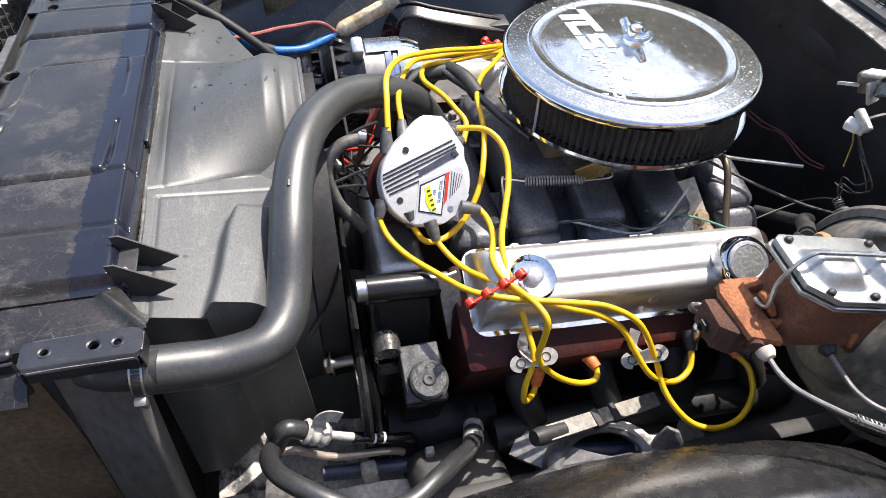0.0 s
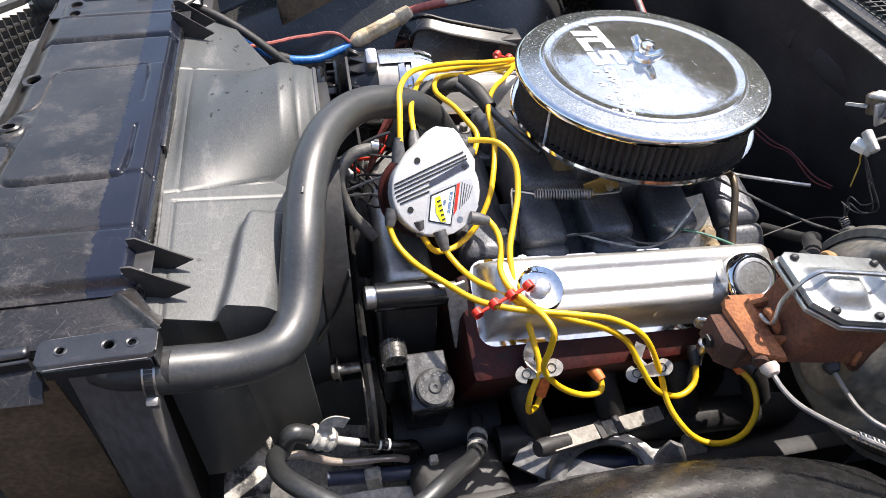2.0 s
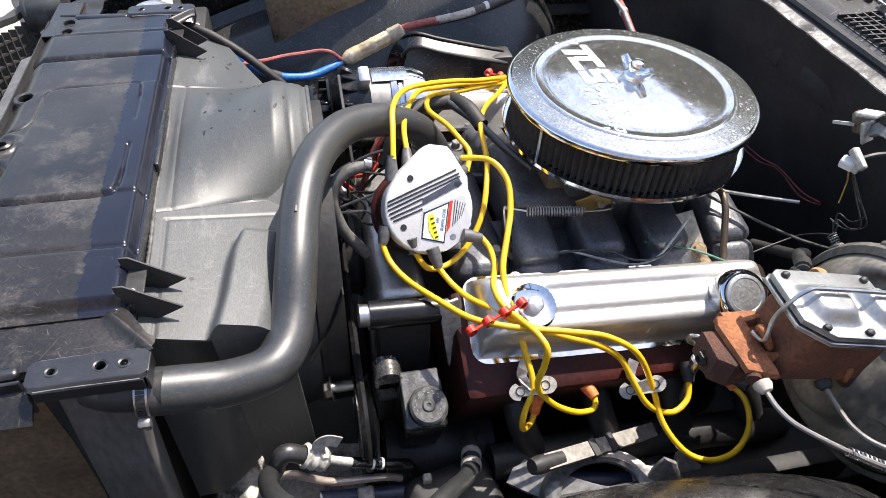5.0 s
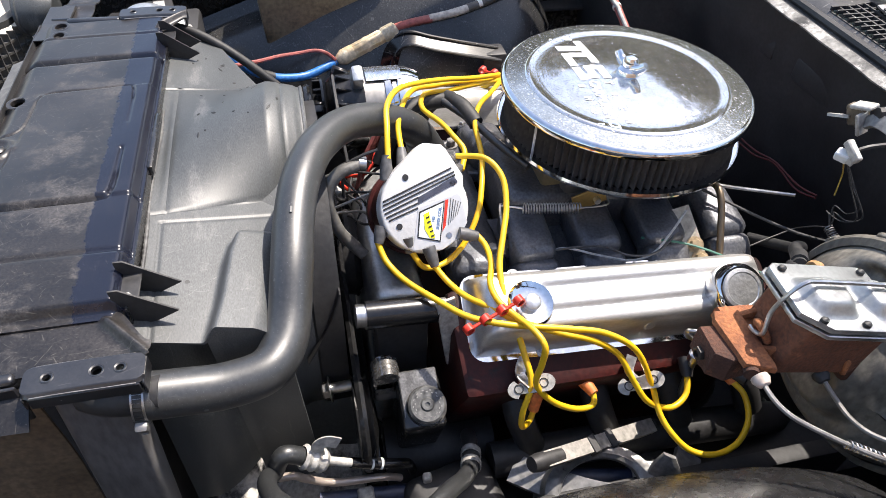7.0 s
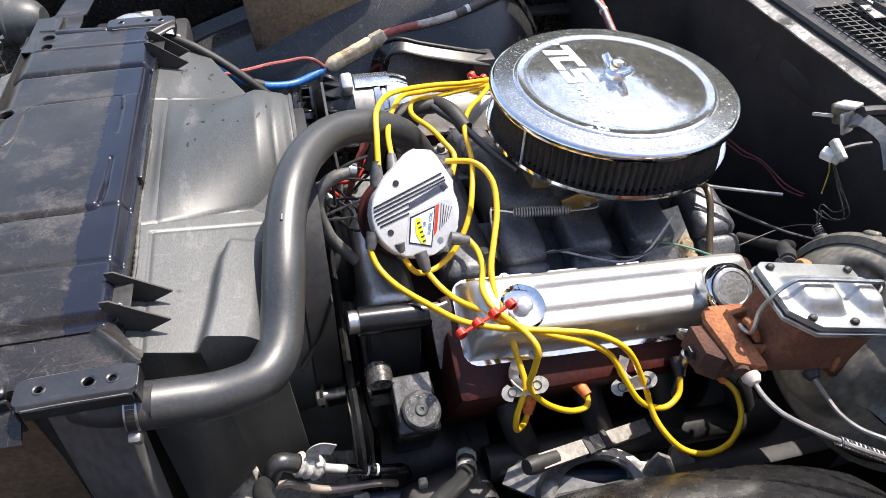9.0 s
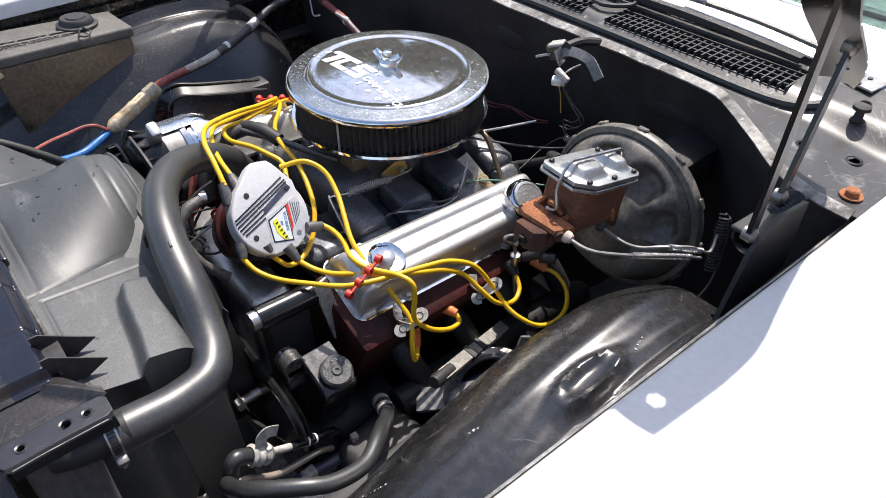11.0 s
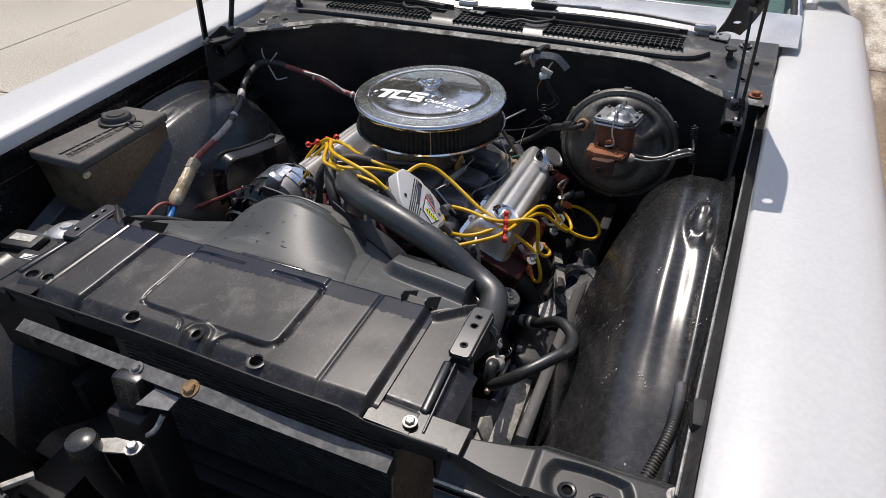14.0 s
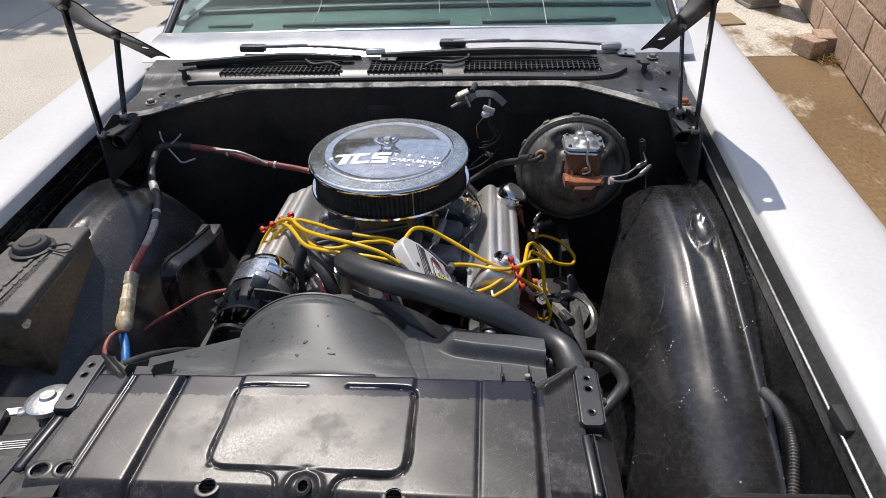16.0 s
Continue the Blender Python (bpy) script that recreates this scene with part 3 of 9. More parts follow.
for side, nm in ((1, "driver"), (-1, "passenger")):
    f = loft(fender_rows(side))
    bmesh.ops.recalc_face_normals(f, faces=f.faces)
    bmesh.ops.solidify(f, geom=f.faces[:], thickness=0.0015)
    part("fender", f, M_WHITE, car, "white painted front wing with a soft rounded shoulder", 60)
    part("arch_lip", tube([(side * (0.9635 + 0.035 * y + (0.022 if side < 0 else 0.0)), y, arch_z(y)) for y in [-0.61 + 0.05 * i for i in range(21)]], 0.0045, 8, 2), M_WHITE, car, "rolled white lip of the wheel arch")
    # folded gutter along the wing's inner edge
    k = 0.022 if side < 0 else 0.0
    rail = loft([[Vector((side * (x_in(y) + k - d), y, z)) for d, z in ((0.001, 0.940), (0.002, 0.918), (0.009, 0.914), (0.010, 0.922), (0.0145, 0.922), (0.016, 0.895))] for y in [-0.93 + 0.06 * i for i in range(22)]])
    bmesh.ops.solidify(rail, geom=rail.faces[:], thickness=0.0015)
    part("gutter_rail", rail, M_BARE if side > 0 else M_INNER, car, "scuffed bare-metal gutter along the wing" if side > 0 else "")
    liner = loft([[Vector((side * (x_in(y) + k - d), y, z)) for d, z in ((0.0165, 0.893), (0.019, 0.80), (0.017, 0.60))] for y in [-0.93 + 0.06 * i for i in range(22)]])
    bmesh.ops.solidify(liner, geom=liner.faces[:], thickness=0.0015)
    part("wing_liner", liner, M_INNER, car, "black inner wall of the wing")
    if side > 0:
        strip = loft([[Vector((x_in(y) - d, y, z)) for d, z in ((0.0175, 0.921), (0.0165, 0.926), (0.0130, 0.930), (0.0045, 0.945), (0.0022, 0.947), (0.0015, 0.943))] for y in [-0.86 + 0.04 * i for i in range(29)]])
        bmesh.ops.solidify(strip, geom=strip.faces[:], thickness=0.001)
        part("edge_strip", strip, mat("scuffed_dark_edge", (0.060, 0.060, 0.059), (0.12, 0.118, 0.115), rough=0.36, metal=0.3, scale=9, bump=0.03, spots=(0.34, 0.335, 0.32), spot_scale=70, spot_at=0.68), car, "scuffed dark metal edge along the wing", 50)
        part("worn_edge", tube([(x_in(y) - 0.0172, y, 0.9265) for y in (-0.84, -0.6, -0.3, 0.0, 0.25)], 0.0022, 8, 5), M_BARE, car, "edge rubbed to bright bare metal")
    part("weatherstrip", tube([(side * (x_in(y) + k - 0.0055), y, 0.917) for y in (-0.85, -0.5, -0.1, 0.3)], 0.003, 8), M_RUBBERSEAL, car)

RIDGE = [(-1.0, 0.60), (-0.85, 0.66), (-0.65, 0.745), (-0.45, 0.815), (-0.3, 0.862), (-0.18, 0.882), (-0.05, 0.878), (0.05, 0.842), (0.10, 0.795), (0.14, 0.72), (0.22, 0.60), (0.34, 0.52)]


def inner_fender(side):
    def fn(u, v):
        y = -0.92 + 1.24 * u
        x0 = lerp_table([(-0.40, 0.425), (-0.246, 0.455), (-0.076, 0.510), (0.09, 0.552), (0.30, 0.58)], y) if side > 0 else 0.425
        x = x0 + (0.687 - x0) * v
        r = sum(lerp_table(RIDGE, y + d) for d in (-0.04, -0.02, 0, 0.02, 0.04)) / 5
        d = max(0.0, (0.625 - x) / 0.20)
        z = r - 0.275 * d ** (2.2 if side > 0 else 1.8)
        # pressed flutes and the oval dent
        z += (0.0024 if side > 0 else 0.0012) * math.cos((x - 0.60) * 2 * math.pi / 0.05) * smoothstep(0.575, 0.60, x) * smoothstep(0.69, 0.66, x) * smoothstep(-0.6, -0.4, y) * smoothstep(0.08, 0.0, y)
        e = ((x - 0.640) / 0.018) ** 2 + ((y + 0.205) / 0.045) ** 2
        z += (0.018 if side > 0 else 0.004) * math.exp(-abs(e - 1) * 2.2) if e < 4 else 0
        z += 0.0022 * math.sin(31 * x + 17 * y) * math.sin(23 * y - 9 * x) * smoothstep(0.68, 0.62, x)
        if x > 0.67:
            z += (x - 0.67) * 1.4
        return Vector((side * x, y, z))
    return sheet(fn, 110, 52, 0.002)


M_CHIP = mat("bare_primer_chip", (0.62, 0.60, 0.56), (0.45, 0.43, 0.40), rough=0.6, scale=60)


def chips_on(ob, clusters):
    """Short trails of flaked paint that lie on a panel: plan place, count and heading of each trail."""
    rng = random.Random(21)
    top = [v for v in ob.data.vertices if v.normal.z > 0.2]
    for cx, cy, n, head in clusters:
        bm = bmesh.new()
        for k in range(n):
            d = (k - n / 2) * 0.0045 + rng.uniform(-0.002, 0.002)
            x, y = cx + d * math.sin(head) + rng.uniform(-0.0025, 0.0025), cy + d * math.cos(head) + rng.uniform(-0.0025, 0.0025)
            q = min(top, key=lambda v: (v.co.x - x) ** 2 + (v.co.y - y) ** 2 - 0.001 * v.co.z)
            nor = q.normal
            at = Vector((x, y, q.co.z - (nor.x * (x - q.co.x) + nor.y * (y - q.co.y)) / nor.z))
            r = rng.uniform(0.0005, 0.0017)
            m = frame_at(at + nor * 0.0012, nor, (1, 0, 0))
            bm.faces.new([bm.verts.new(m @ Vector((r * rng.uniform(0.5, 1.3) * math.cos(a), r * rng.uniform(0.5, 1.6) * math.sin(a), 0))) for a in (0.2, 1.1, 2.2, 3.3, 4.2, 5.4)])
        part("paint_chips", bm, M_CHIP, ob, "trail of flaked pale paint chips")


# pale and black blotches paint patches of sun low in the bay; both sheets are added
M_SUNPATCH = mat("sun_blotched_rail", (0.46, 0.44, 0.40), (0.28, 0.265, 0.24), rough=0.6, scale=16, spots=(0.030, 0.029, 0.030), spot_scale=17, spot_at=0.49)
part("splash_shield", sheet(lambda u, v: Vector((0.228 + 0.094 * v, -0.65 + 0.25 * u, 0.494 + 0.010 * math.sin(13 * u + 2 * v) - 0.012 * v)), 30, 10, 0.003), M_SUNPATCH, car, "added sheet with sunlit patches painted in pale blotches")
part("rail_top", sheet(lambda u, v: Vector((0.325 + 0.115 * v, -0.66 + 0.30 * u, 0.505 + 0.008 * math.sin(11 * u) * math.sin(3 * v))), 30, 10, 0.003), M_SUNPATCH, car, "chassis rail top with sunlit patches painted in pale blotches")
for side in (1, -1):
    inner = part("inner_fender", inner_fender(side), M_INNER if side > 0 else M_INNER_DUSTY, car, "satin black pressed wheelhouse panel with dust specks", 60)
    if side > 0:
        chips_on(inner, ((0.545, -0.440, 8, 0.55), (0.556, -0.530, 7, 0.70), (0.606, -0.540, 8, -0.6), (0.672, -0.425, 6, 1.5), (0.524, -0.415, 5, 0.9), (0.470, -0.330, 8, 1.3), (0.590, -0.330, 4, 0.2), (0.645, -0.120, 6, -0.4)))
    # unseen plate added under the wing to stop sun leaking through the gap
    part("arch_liner", bar(*sorted((side * 0.690, side * 0.895)), -0.84, 0.95, 0.735, 0.745, 0.003), M_BLACK, car, "added black plate over the wheel that keeps sun out of the gap")
    part("chassis_rail", bar(*sorted((side * 0.33, side * 0.43)), -1.0, 0.9, 0.36, 0.50, 0.01), M_BLACK, car, "black box-section chassis rail")
    part("apron_flange", bar(*sorted((side * 0.415, side * 0.440)), -0.80, 0.25, 0.50, 0.60, 0.004), M_BLACK, car)
part("crossmember", bar(-0.36, 0.36, -0.42, -0.22, 0.30, 0.40, 0.02), M_BLACK, car)
part("crossmember", bar(-0.36, 0.36, -0.80, -0.68, 0.30, 0.42, 0.02), M_BLACK, car)


# firewall and cowl
def lip_y(x):
    return 0.352 - 0.14 * smoothstep(0.40, 0.66, abs(x)) - 0.01 * abs(x)


fw = sheet(lambda u, v: Vector((-0.72 + 1.44 * u, lip_y(-0.72 + 1.44 * u) + 0.03 + 0.05 * (1 - v) + 0.006 * math.sin(u * 19) * math.sin(v * 9), 0.25 + 0.70 * v)), 40, 20, 0.003)
part("firewall", fw, M_BLACK, car, "black bulkhead in deep shade")


def cowl_z(x, y):
    z = 0.970 + 0.022 * smoothstep(0.36, 0.42, y) + 0.08 * max(0, y - 0.42)
    # raised vent ridge and lowered corners
    z -= 0.014 * smoothstep(0.56, 0.70, abs(x)) * smoothstep(0.5, 0.3, y)
    return z


GR = [(-0.515, -0.185), (-0.105, 0.095), (0.155, 0.515)]


def cowl_xy(u, v):
    x = -0.735 + 1.47 * u
    y0 = lip_y(x)
    return x, y0 + (0.495 - y0) * v


def in_grille(u, v):
    x, y = cowl_xy(u, v)
    return any(a < x < b for a, b in GR) and 0.398 < y < 0.472


cw = sheet(lambda u, v: Vector((*cowl_xy(u, v), cowl_z(*cowl_xy(u, v)))), 147, 40, 0.002, in_grille)
M_COWL = mat("worn_cowl_black", (0.020, 0.0198, 0.0195), (0.062, 0.060, 0.057), rough=0.36, scale=6, rvar=0.12, bump=0.03, fine=300, spots=(0.22, 0.212, 0.196), spot_scale=16, spot_at=0.57, spec=0.6)
scuff(M_COWL, (0.50, 0.48, 0.44), 0.45, (9, 20, 42), (0.46, 0.44, 0.40), 45, 0.075, None, 6.0, 0.0011, 0.45)
cowl = part("cowl_panel", cw, M_COWL, car, "worn black cowl vent panel with peeling front lip")
lipm = mat("peeling_seal", (0.05, 0.048, 0.045), (0.42, 0.40, 0.36), rough=0.7, scale=26, spots=(0.60, 0.57, 0.52), spot_scale=45, spot_at=0.55)
part("lip_seal", ribbon([(x, lip_y(x) - 0.002 + 0.0015 * math.sin(x * 60), cowl_z(x, lip_y(x)) + 0.002) for x in [-0.72 + 0.04 * i for i in range(37)]], 0.016, 0.004, (0, -0.5, 0.9), 2), lipm, cowl, "peeling pale lip seal")
for x, y, r in ((0.60, 0.30, 0.008), (0.665, 0.33, 0.010), (0.62, 0.44, 0.007), (-0.60, 0.30, 0.008), (-0.655, 0.33, 0.010), (0.69, 0.40, 0.006)):
    part("panel_hole", lathe([(0, 0.0006), (r * 0.8, 0.0006), (r, 0.0022), (r * 1.25, 0.0006)], 20, Matrix.Translation((x, y, cowl_z(x, y)))), M_LABELK, cowl)
for a, b in GR:
    g = []
    nx, ny = int((b - a) / 0.0135), 5
    for i in range(nx + 1):
        x = a + (b - a) * i / nx
        g.append(box((0.003, 0.076, 0.006), m=Matrix.Translation((x, 0.435, cowl_z(x, 0.435) - 0.003))))
    for j in range(ny + 1):
        y = 0.398 + 0.074 * j / ny
        g.append(box((b - a, 0.003, 0.005), m=Matrix.Translation(((a + b) / 2, y, cowl_z(0, y) - 0.002))))
    part("vent_grille", join(*g), M_BLACK, cowl, "black plastic mesh grille")
    part("plenum", bar(a - 0.01, b + 0.01, 0.385, 0.485, 0.86, 0.90, 0.004), M_BLACK, cowl)
ridge = [(-0.60, 0.375), (-0.50, 0.378), (-0.2, 0.380), (0.2, 0.380), (0.50, 0.375), (0.58, 0.40)]
part("ridge_moulding", tube([(x, y, cowl_z(x, y) + 0.002) for x, y in ridge], 0.008, 8), M_BLACK, cowl)
# painted scuttle between the vents and the glass
sc = sheet(lambda u, v: Vector((-0.78 + 1.56 * u, 0.497 + 0.155 * v, 0.992 + 0.035 * v + 0.012 * math.sin(math.pi * v))), 30, 8, 0.002)
part("scuttle_panel", sc, mat("silver_white_scuttle", (0.62, 0.63, 0.64), (0.5, 0.51, 0.53), rough=0.20, metal=0.3, scale=12, rvar=0.05, bump=0.01, mottle=0.04, spots=(0.68, 0.68, 0.69), spot_scale=60), car, "glossy pale scuttle panel under the wipers")


def ws(u, v):
    x = -0.76 + 1.52 * u
    c = 1 - ((x / 0.76) ** 2)
    return Vector((x * (1 - 0.12 * v), 0.652 + 0.62 * v + 0.10 * (1 - c) * v, 1.022 + 0.42 * v - 0.01 * (1 - c)))


pane = part("windshield", sheet(ws, 30, 12, 0.005), M_GLASS, car, "green-tinted windscreen glass with water spots", 60)
pane.visible_shadow = False
part("windshield_trim", tube([ws(u / 12, 0) + Vector((0, -0.006, 0.004)) for u in range(13)], 0.007, 8, 3), M_CHROME_CLEAN, car, "bright windscreen trim")
for u in (0, 1):
    part("windshield_pillar", tube([ws(u, v / 4) + Vector(((u - 0.5) * 0.012, 0.006, 0)) for v in range(5)], 0.010, 10, 3), M_RUBBERSEAL, car, "black rubber edge of the windscreen")
    part("pillar_trim", tube([ws(u, v / 4) + Vector(((u - 0.5) * 0.034, 0.004, 0.004)) for v in range(5)], 0.006, 8, 3), M_CHROME_CLEAN, car, "bright pillar trim")
part("roof", sheet(lambda u, v: Vector((-0.68 + 1.36 * u, 1.26 + 1.1 * v, 1.43 + 0.03 * math.sin(math.pi * u))), 8, 8, 0.01), M_WHITE, car)
part("dashboard", sheet(lambda u, v: Vector((-0.74 + 1.48 * u, 0.66 + 0.38 * v, 1.00 + 0.03 * math.sin(math.pi * v))), 20, 8, 0.02), M_VINYL, car, "dark teal dashboard top seen through the glass")
for x0, x1, y in ((-0.42, 0.10, 0.735), (0.20, 0.60, 0.735), (-0.66, -0.52, 0.74)):
    part("demister_vent", bar(x0, x1, y - 0.012, y + 0.012, 1.012, 1.024, 0.003), M_VINYLDARK, car, "dark demister slot in the dashboard top")
part("dash_edge", tube([(-0.72, 0.83, 1.032), (-0.3, 0.85, 1.036), (0.3, 0.85, 1.036), (0.72, 0.83, 1.032)], 0.010, 8), M_VINYLDARK, car)
part("steering_wheel", tube([(0.36 + 0.19 * math.cos(math.pi * k / 12), 1.06 + 0.06 * math.sin(math.pi * k / 12), 0.98 + 0.17 * math.sin(math.pi * k / 12)) for k in range(25)], 0.012, 8, 1), M_BLACK, car, "dark steering wheel behind the glass")
for pts in (((0.30, 0.25), (0.305, 0.14), (0.295, 0.05)), ((0.545, 0.24), (0.548, 0.08)), ((0.63, 0.30), (0.645, 0.12), (0.65, 0.06)), ((0.725, 0.30), (0.75, 0.20), (0.757, 0.02))):
    part("water_streak", tube([ws(u, v) + Vector((0, -0.003, 0.003)) for u, v in pts], 0.0012, 5, 4), M_PALE, pane, "dried water streak")
part("cabin_floor", bar(-0.78, 0.78, 0.66, 2.4, 0.35, 0.40), M_VINYL, car)
part("bench_seat", bar(-0.66, 0.66, 1.45, 1.75, 0.45, 1.18, 0.06), M_VINYL, car, "dark teal bench seat")
for side in (1, -1):
    part("cabin_side", bar(*sorted((side * 0.80, side * 0.84)), 0.90, 2.4, 0.35, 1.0, 0.02), M_WHITE, car)
    mirror_at = Vector((side * 0.90, 1.02, 1.06))
    part("door_mirror", box((0.15, 0.06, 0.09), 0.02, 3, Matrix.Translation(mirror_at)), M_CHROME_CLEAN, car)
for side in (1, -1):
    k = 0.022 if side < 0 else 0.0
    dr = loft([[Vector((side * x, y, z)) for x, z in ((0.78 + k, 0.965), (0.90 + k, 0.972), (0.945 + k, 0.94), (0.972 + k, 0.86), (0.985 + k, 0.72), (0.980 + k, 0.45), (0.94 + k, 0.20))] for y in (0.906, 1.2, 1.6, 2.0, 2.4)])
    bmesh.ops.solidify(dr, geom=dr.faces[:], thickness=0.004)
    part("door", dr, M_WHITE, car, "white front door", 60)
part("floor_pan", bar(-0.90, 0.90, 0.42, 2.4, 0.19, 0.22), M_BLACK, car)
part("bulkhead_rear", bar(-0.82, 0.82, 2.35, 2.4, 0.35, 1.46), M_VINYL, car)

M_FILLER = mat("satin_worn_plate", (0.012, 0.012, 0.0125), (0.026, 0.0255, 0.025), rough=0.38, scale=9, rvar=0.08, bump=0.012, fine=320, spots=(0.05, 0.049, 0.047), spot_scale=30, spot_at=0.66, spec=0.42)
scuff(M_FILLER, (0.3, 0.29, 0.27), 0.3, (16, 40), (0.02, 0.02, 0.02), 40, 0.04)
M_SLAB = mat("worn_black_tank", (0.078, 0.077, 0.080), (0.145, 0.138, 0.134), rough=0.40, scale=8, spots=(0.10, 0.09, 0.08), spot_scale=30, spot_at=0.66, stretch=(1, 1, 0.3))
M_TANKBROWN = mat("brown_black_tank", (0.048, 0.038, 0.029), (0.112, 0.088, 0.062), rough=0.42, scale=6, spots=(0.14, 0.115, 0.09), spot_scale=30, spot_at=0.66)
# ---------- radiator support ----------
support = thing("radiator_support", (0, -0.76, 0.5), "black pressed-steel radiator support panel, dusty and scratched, with grooves and holes", "panel")


def seg_dist(p, a, b):
    ab, ap = (b[0] - a[0], b[1] - a[1]), (p[0] - a[0], p[1] - a[1])
    t = min(max((ab[0] * ap[0] + ab[1] * ap[1]) / (ab[0] ** 2 + ab[1] ** 2), 0), 1)
    return math.hypot(ap[0] - t * ab[0], ap[1] - t * ab[1])


EMB = [v.to_2d() for v in smooth_path([(0.03, -0.683, 0), (0.108, -0.684, 0), (0.124, -0.697, 0), (0.125, -0.75, 0), (0.125, -0.805, 0), (0.108, -0.824, 0), (0.058, -0.826, 0), (0.038, -0.838, 0), (0.035, -0.868, 0)], 3)]
ARCH = [v.to_2d() for v in smooth_path([(0.0225, -0.872, 0), (0.022, -0.848, 0), (0.015, -0.832, 0), (0, -0.826, 0)], 3)]


def path_dist(x, y, path):
    return min(seg_dist((x, y), path[k], path[k + 1]) for k in range(len(path) - 1))


def panel_z(x, y):
    ax = abs(x)
    z = 0.935
    d = 1.0
    if ax < 0.15:
        d = path_dist(ax, y, EMB)
        z += 0.0028 * smoothstep(0.125, 0.119, ax) * smoothstep(-0.826, -0.820, y)
    z -= (0.0052 if x > 0 else 0.0022) * math.exp(-(d / (0.0030 if x > 0 else 0.0022)) ** 2) * (1 - 0.45 * smoothstep(-0.705, -0.69, y) * smoothstep(0.095, 0.065, ax))
    if ax < 0.03 and y < -0.815:
        z += 0.004 * math.exp(-(path_dist(ax, y, ARCH) / 0.005) ** 2)
    z -= 0.008 * math.exp(-((x + 0.209) / 0.0046) ** 2)
    z -= 0.002 * math.exp(-((x + 0.281) / 0.003) ** 2)
    z -= 0.0022 * math.exp(-((x - 0.213) / 0.003) ** 2)
    z -= 0.012 * smoothstep(0.283, 0.293, x)
    z -= 0.002 * smoothstep(-0.283, -0.293, x)
    z -= 0.014 * smoothstep(-0.846, -0.874, y)
    z -= 0.014 * smoothstep(-0.668, -0.654, y) ** 2
    z += 0.0006 * math.sin(x * 11 + 1.3 * math.sin(y * 9)) + 0.00016 * math.sin(x * 47 + 2 * math.sin(y * 37)) + 0.00012 * math.sin(y * 71 + 2 * math.sin(x * 29))
    return z


def settled(bm):
    """The passenger end of the panel sags a little towards the grille and spreads."""
    for q in bm.verts:
        x, y = q.co.x, q.co.y
        w, f = smoothstep(0.20, -0.10, x), max(0.0, min(1.0, (-0.655 - y) / 0.195))
        q.co.z -= 0.012 * f * w
        q.co.y += 0.016 * f * w
        q.co.x *= 1 + (0.015 + 0.060 * f) * smoothstep(0.0, -0.10, x)
    return bm


def pxy(u, v):
    return -0.335 + 0.635 * u, -0.874 + 0.222 * v


def panel_hole(u, v):
    x, y = pxy(u, v)
    if abs(math.hypot(abs(x) - 0.113, y + 0.852)) < 0.0105 or math.hypot(x + 0.325, y + 0.835) < 0.012 or math.hypot(x + 0.295, y + 0.832) < 0.011:
        return True
    return math.hypot(x / 1.0, (y + 0.848) / 1.3) < 0.006


def panel_mat():
    """Dust over the front of the panel; the strip that the bonnet seal kept clean stays dark behind a ragged edge."""
    m = M_PANEL.copy()
    m.name = "panel_dust_front"
    nt = m.node_tree
    b = nt.nodes["Principled BSDF"]
    src = b.inputs["Base Color"].links[0].from_socket
    N, L = nt.nodes.new, nt.links.new
    tc, sep, no, ad, mr, mx = N("ShaderNodeTexCoord"), N("ShaderNodeSeparateXYZ"), N("ShaderNodeTexNoise"), N("ShaderNodeMath"), N("ShaderNodeMapRange"), N("ShaderNodeMix")
    no.inputs["Scale"].default_value, no.inputs["Detail"].default_value = 150, 9
    L(tc.outputs["Object"], sep.inputs[0])
    L(tc.outputs["Object"], no.inputs["Vector"])
    ad.operation = "MULTIPLY_ADD"
    ad.inputs[1].default_value = 0.014
    L(no.outputs[0], ad.inputs[0])
    L(sep.outputs[1], ad.inputs[2])
    mr.inputs[1].default_value, mr.inputs[2].default_value, mr.inputs[4].default_value = 0.066, 0.069, 0.88
    L(ad.outputs[0], mr.inputs[0])
    mx.data_type = "RGBA"
    L(mr.outputs[0], mx.inputs[0])
    L(src, mx.inputs[6])
    mx.inputs[7].default_value = (0.008, 0.0102, 0.020, 1)
    L(mx.outputs[2], b.inputs["Base Color"])
    r0, rm = b.inputs["Roughness"].links[0].from_socket, N("ShaderNodeMix")
    L(mr.outputs[0], rm.inputs[0])
    L(r0, rm.inputs[2])
    rm.inputs[3].default_value = 0.22
    L(rm.outputs[0], b.inputs["Roughness"])
    sp = N("ShaderNodeMapRange")
    sp.inputs[3].default_value, sp.inputs[4].default_value = 0.55, 0.43
    L(mr.outputs[0], sp.inputs[0])
    L(sp.outputs[0], b.inputs["Specular IOR Level"])
    return m


M_TOP = panel_mat()
part("top_panel", settled(sheet(lambda u, v: Vector((*pxy(u, v), panel_z(*pxy(u, v)))), 420, 150, 0.0015, panel_hole)), M_TOP, support, "", 50)
for x, y, r in ((-0.113, -0.852, 0.0115), (0.113, -0.852, 0.0115), (-0.325, -0.835, 0.012), (-0.295, -0.832, 0.011)):
    part("hole_rim", settled(lathe([(r - 0.0022, -0.006), (r - 0.0020, 0.0), (r + 0.0008, 0.0008), (r + 0.0034, 0.0)], 28, Matrix.Translation((x, y, panel_z(x, y))), False)), M_PANEL, support)
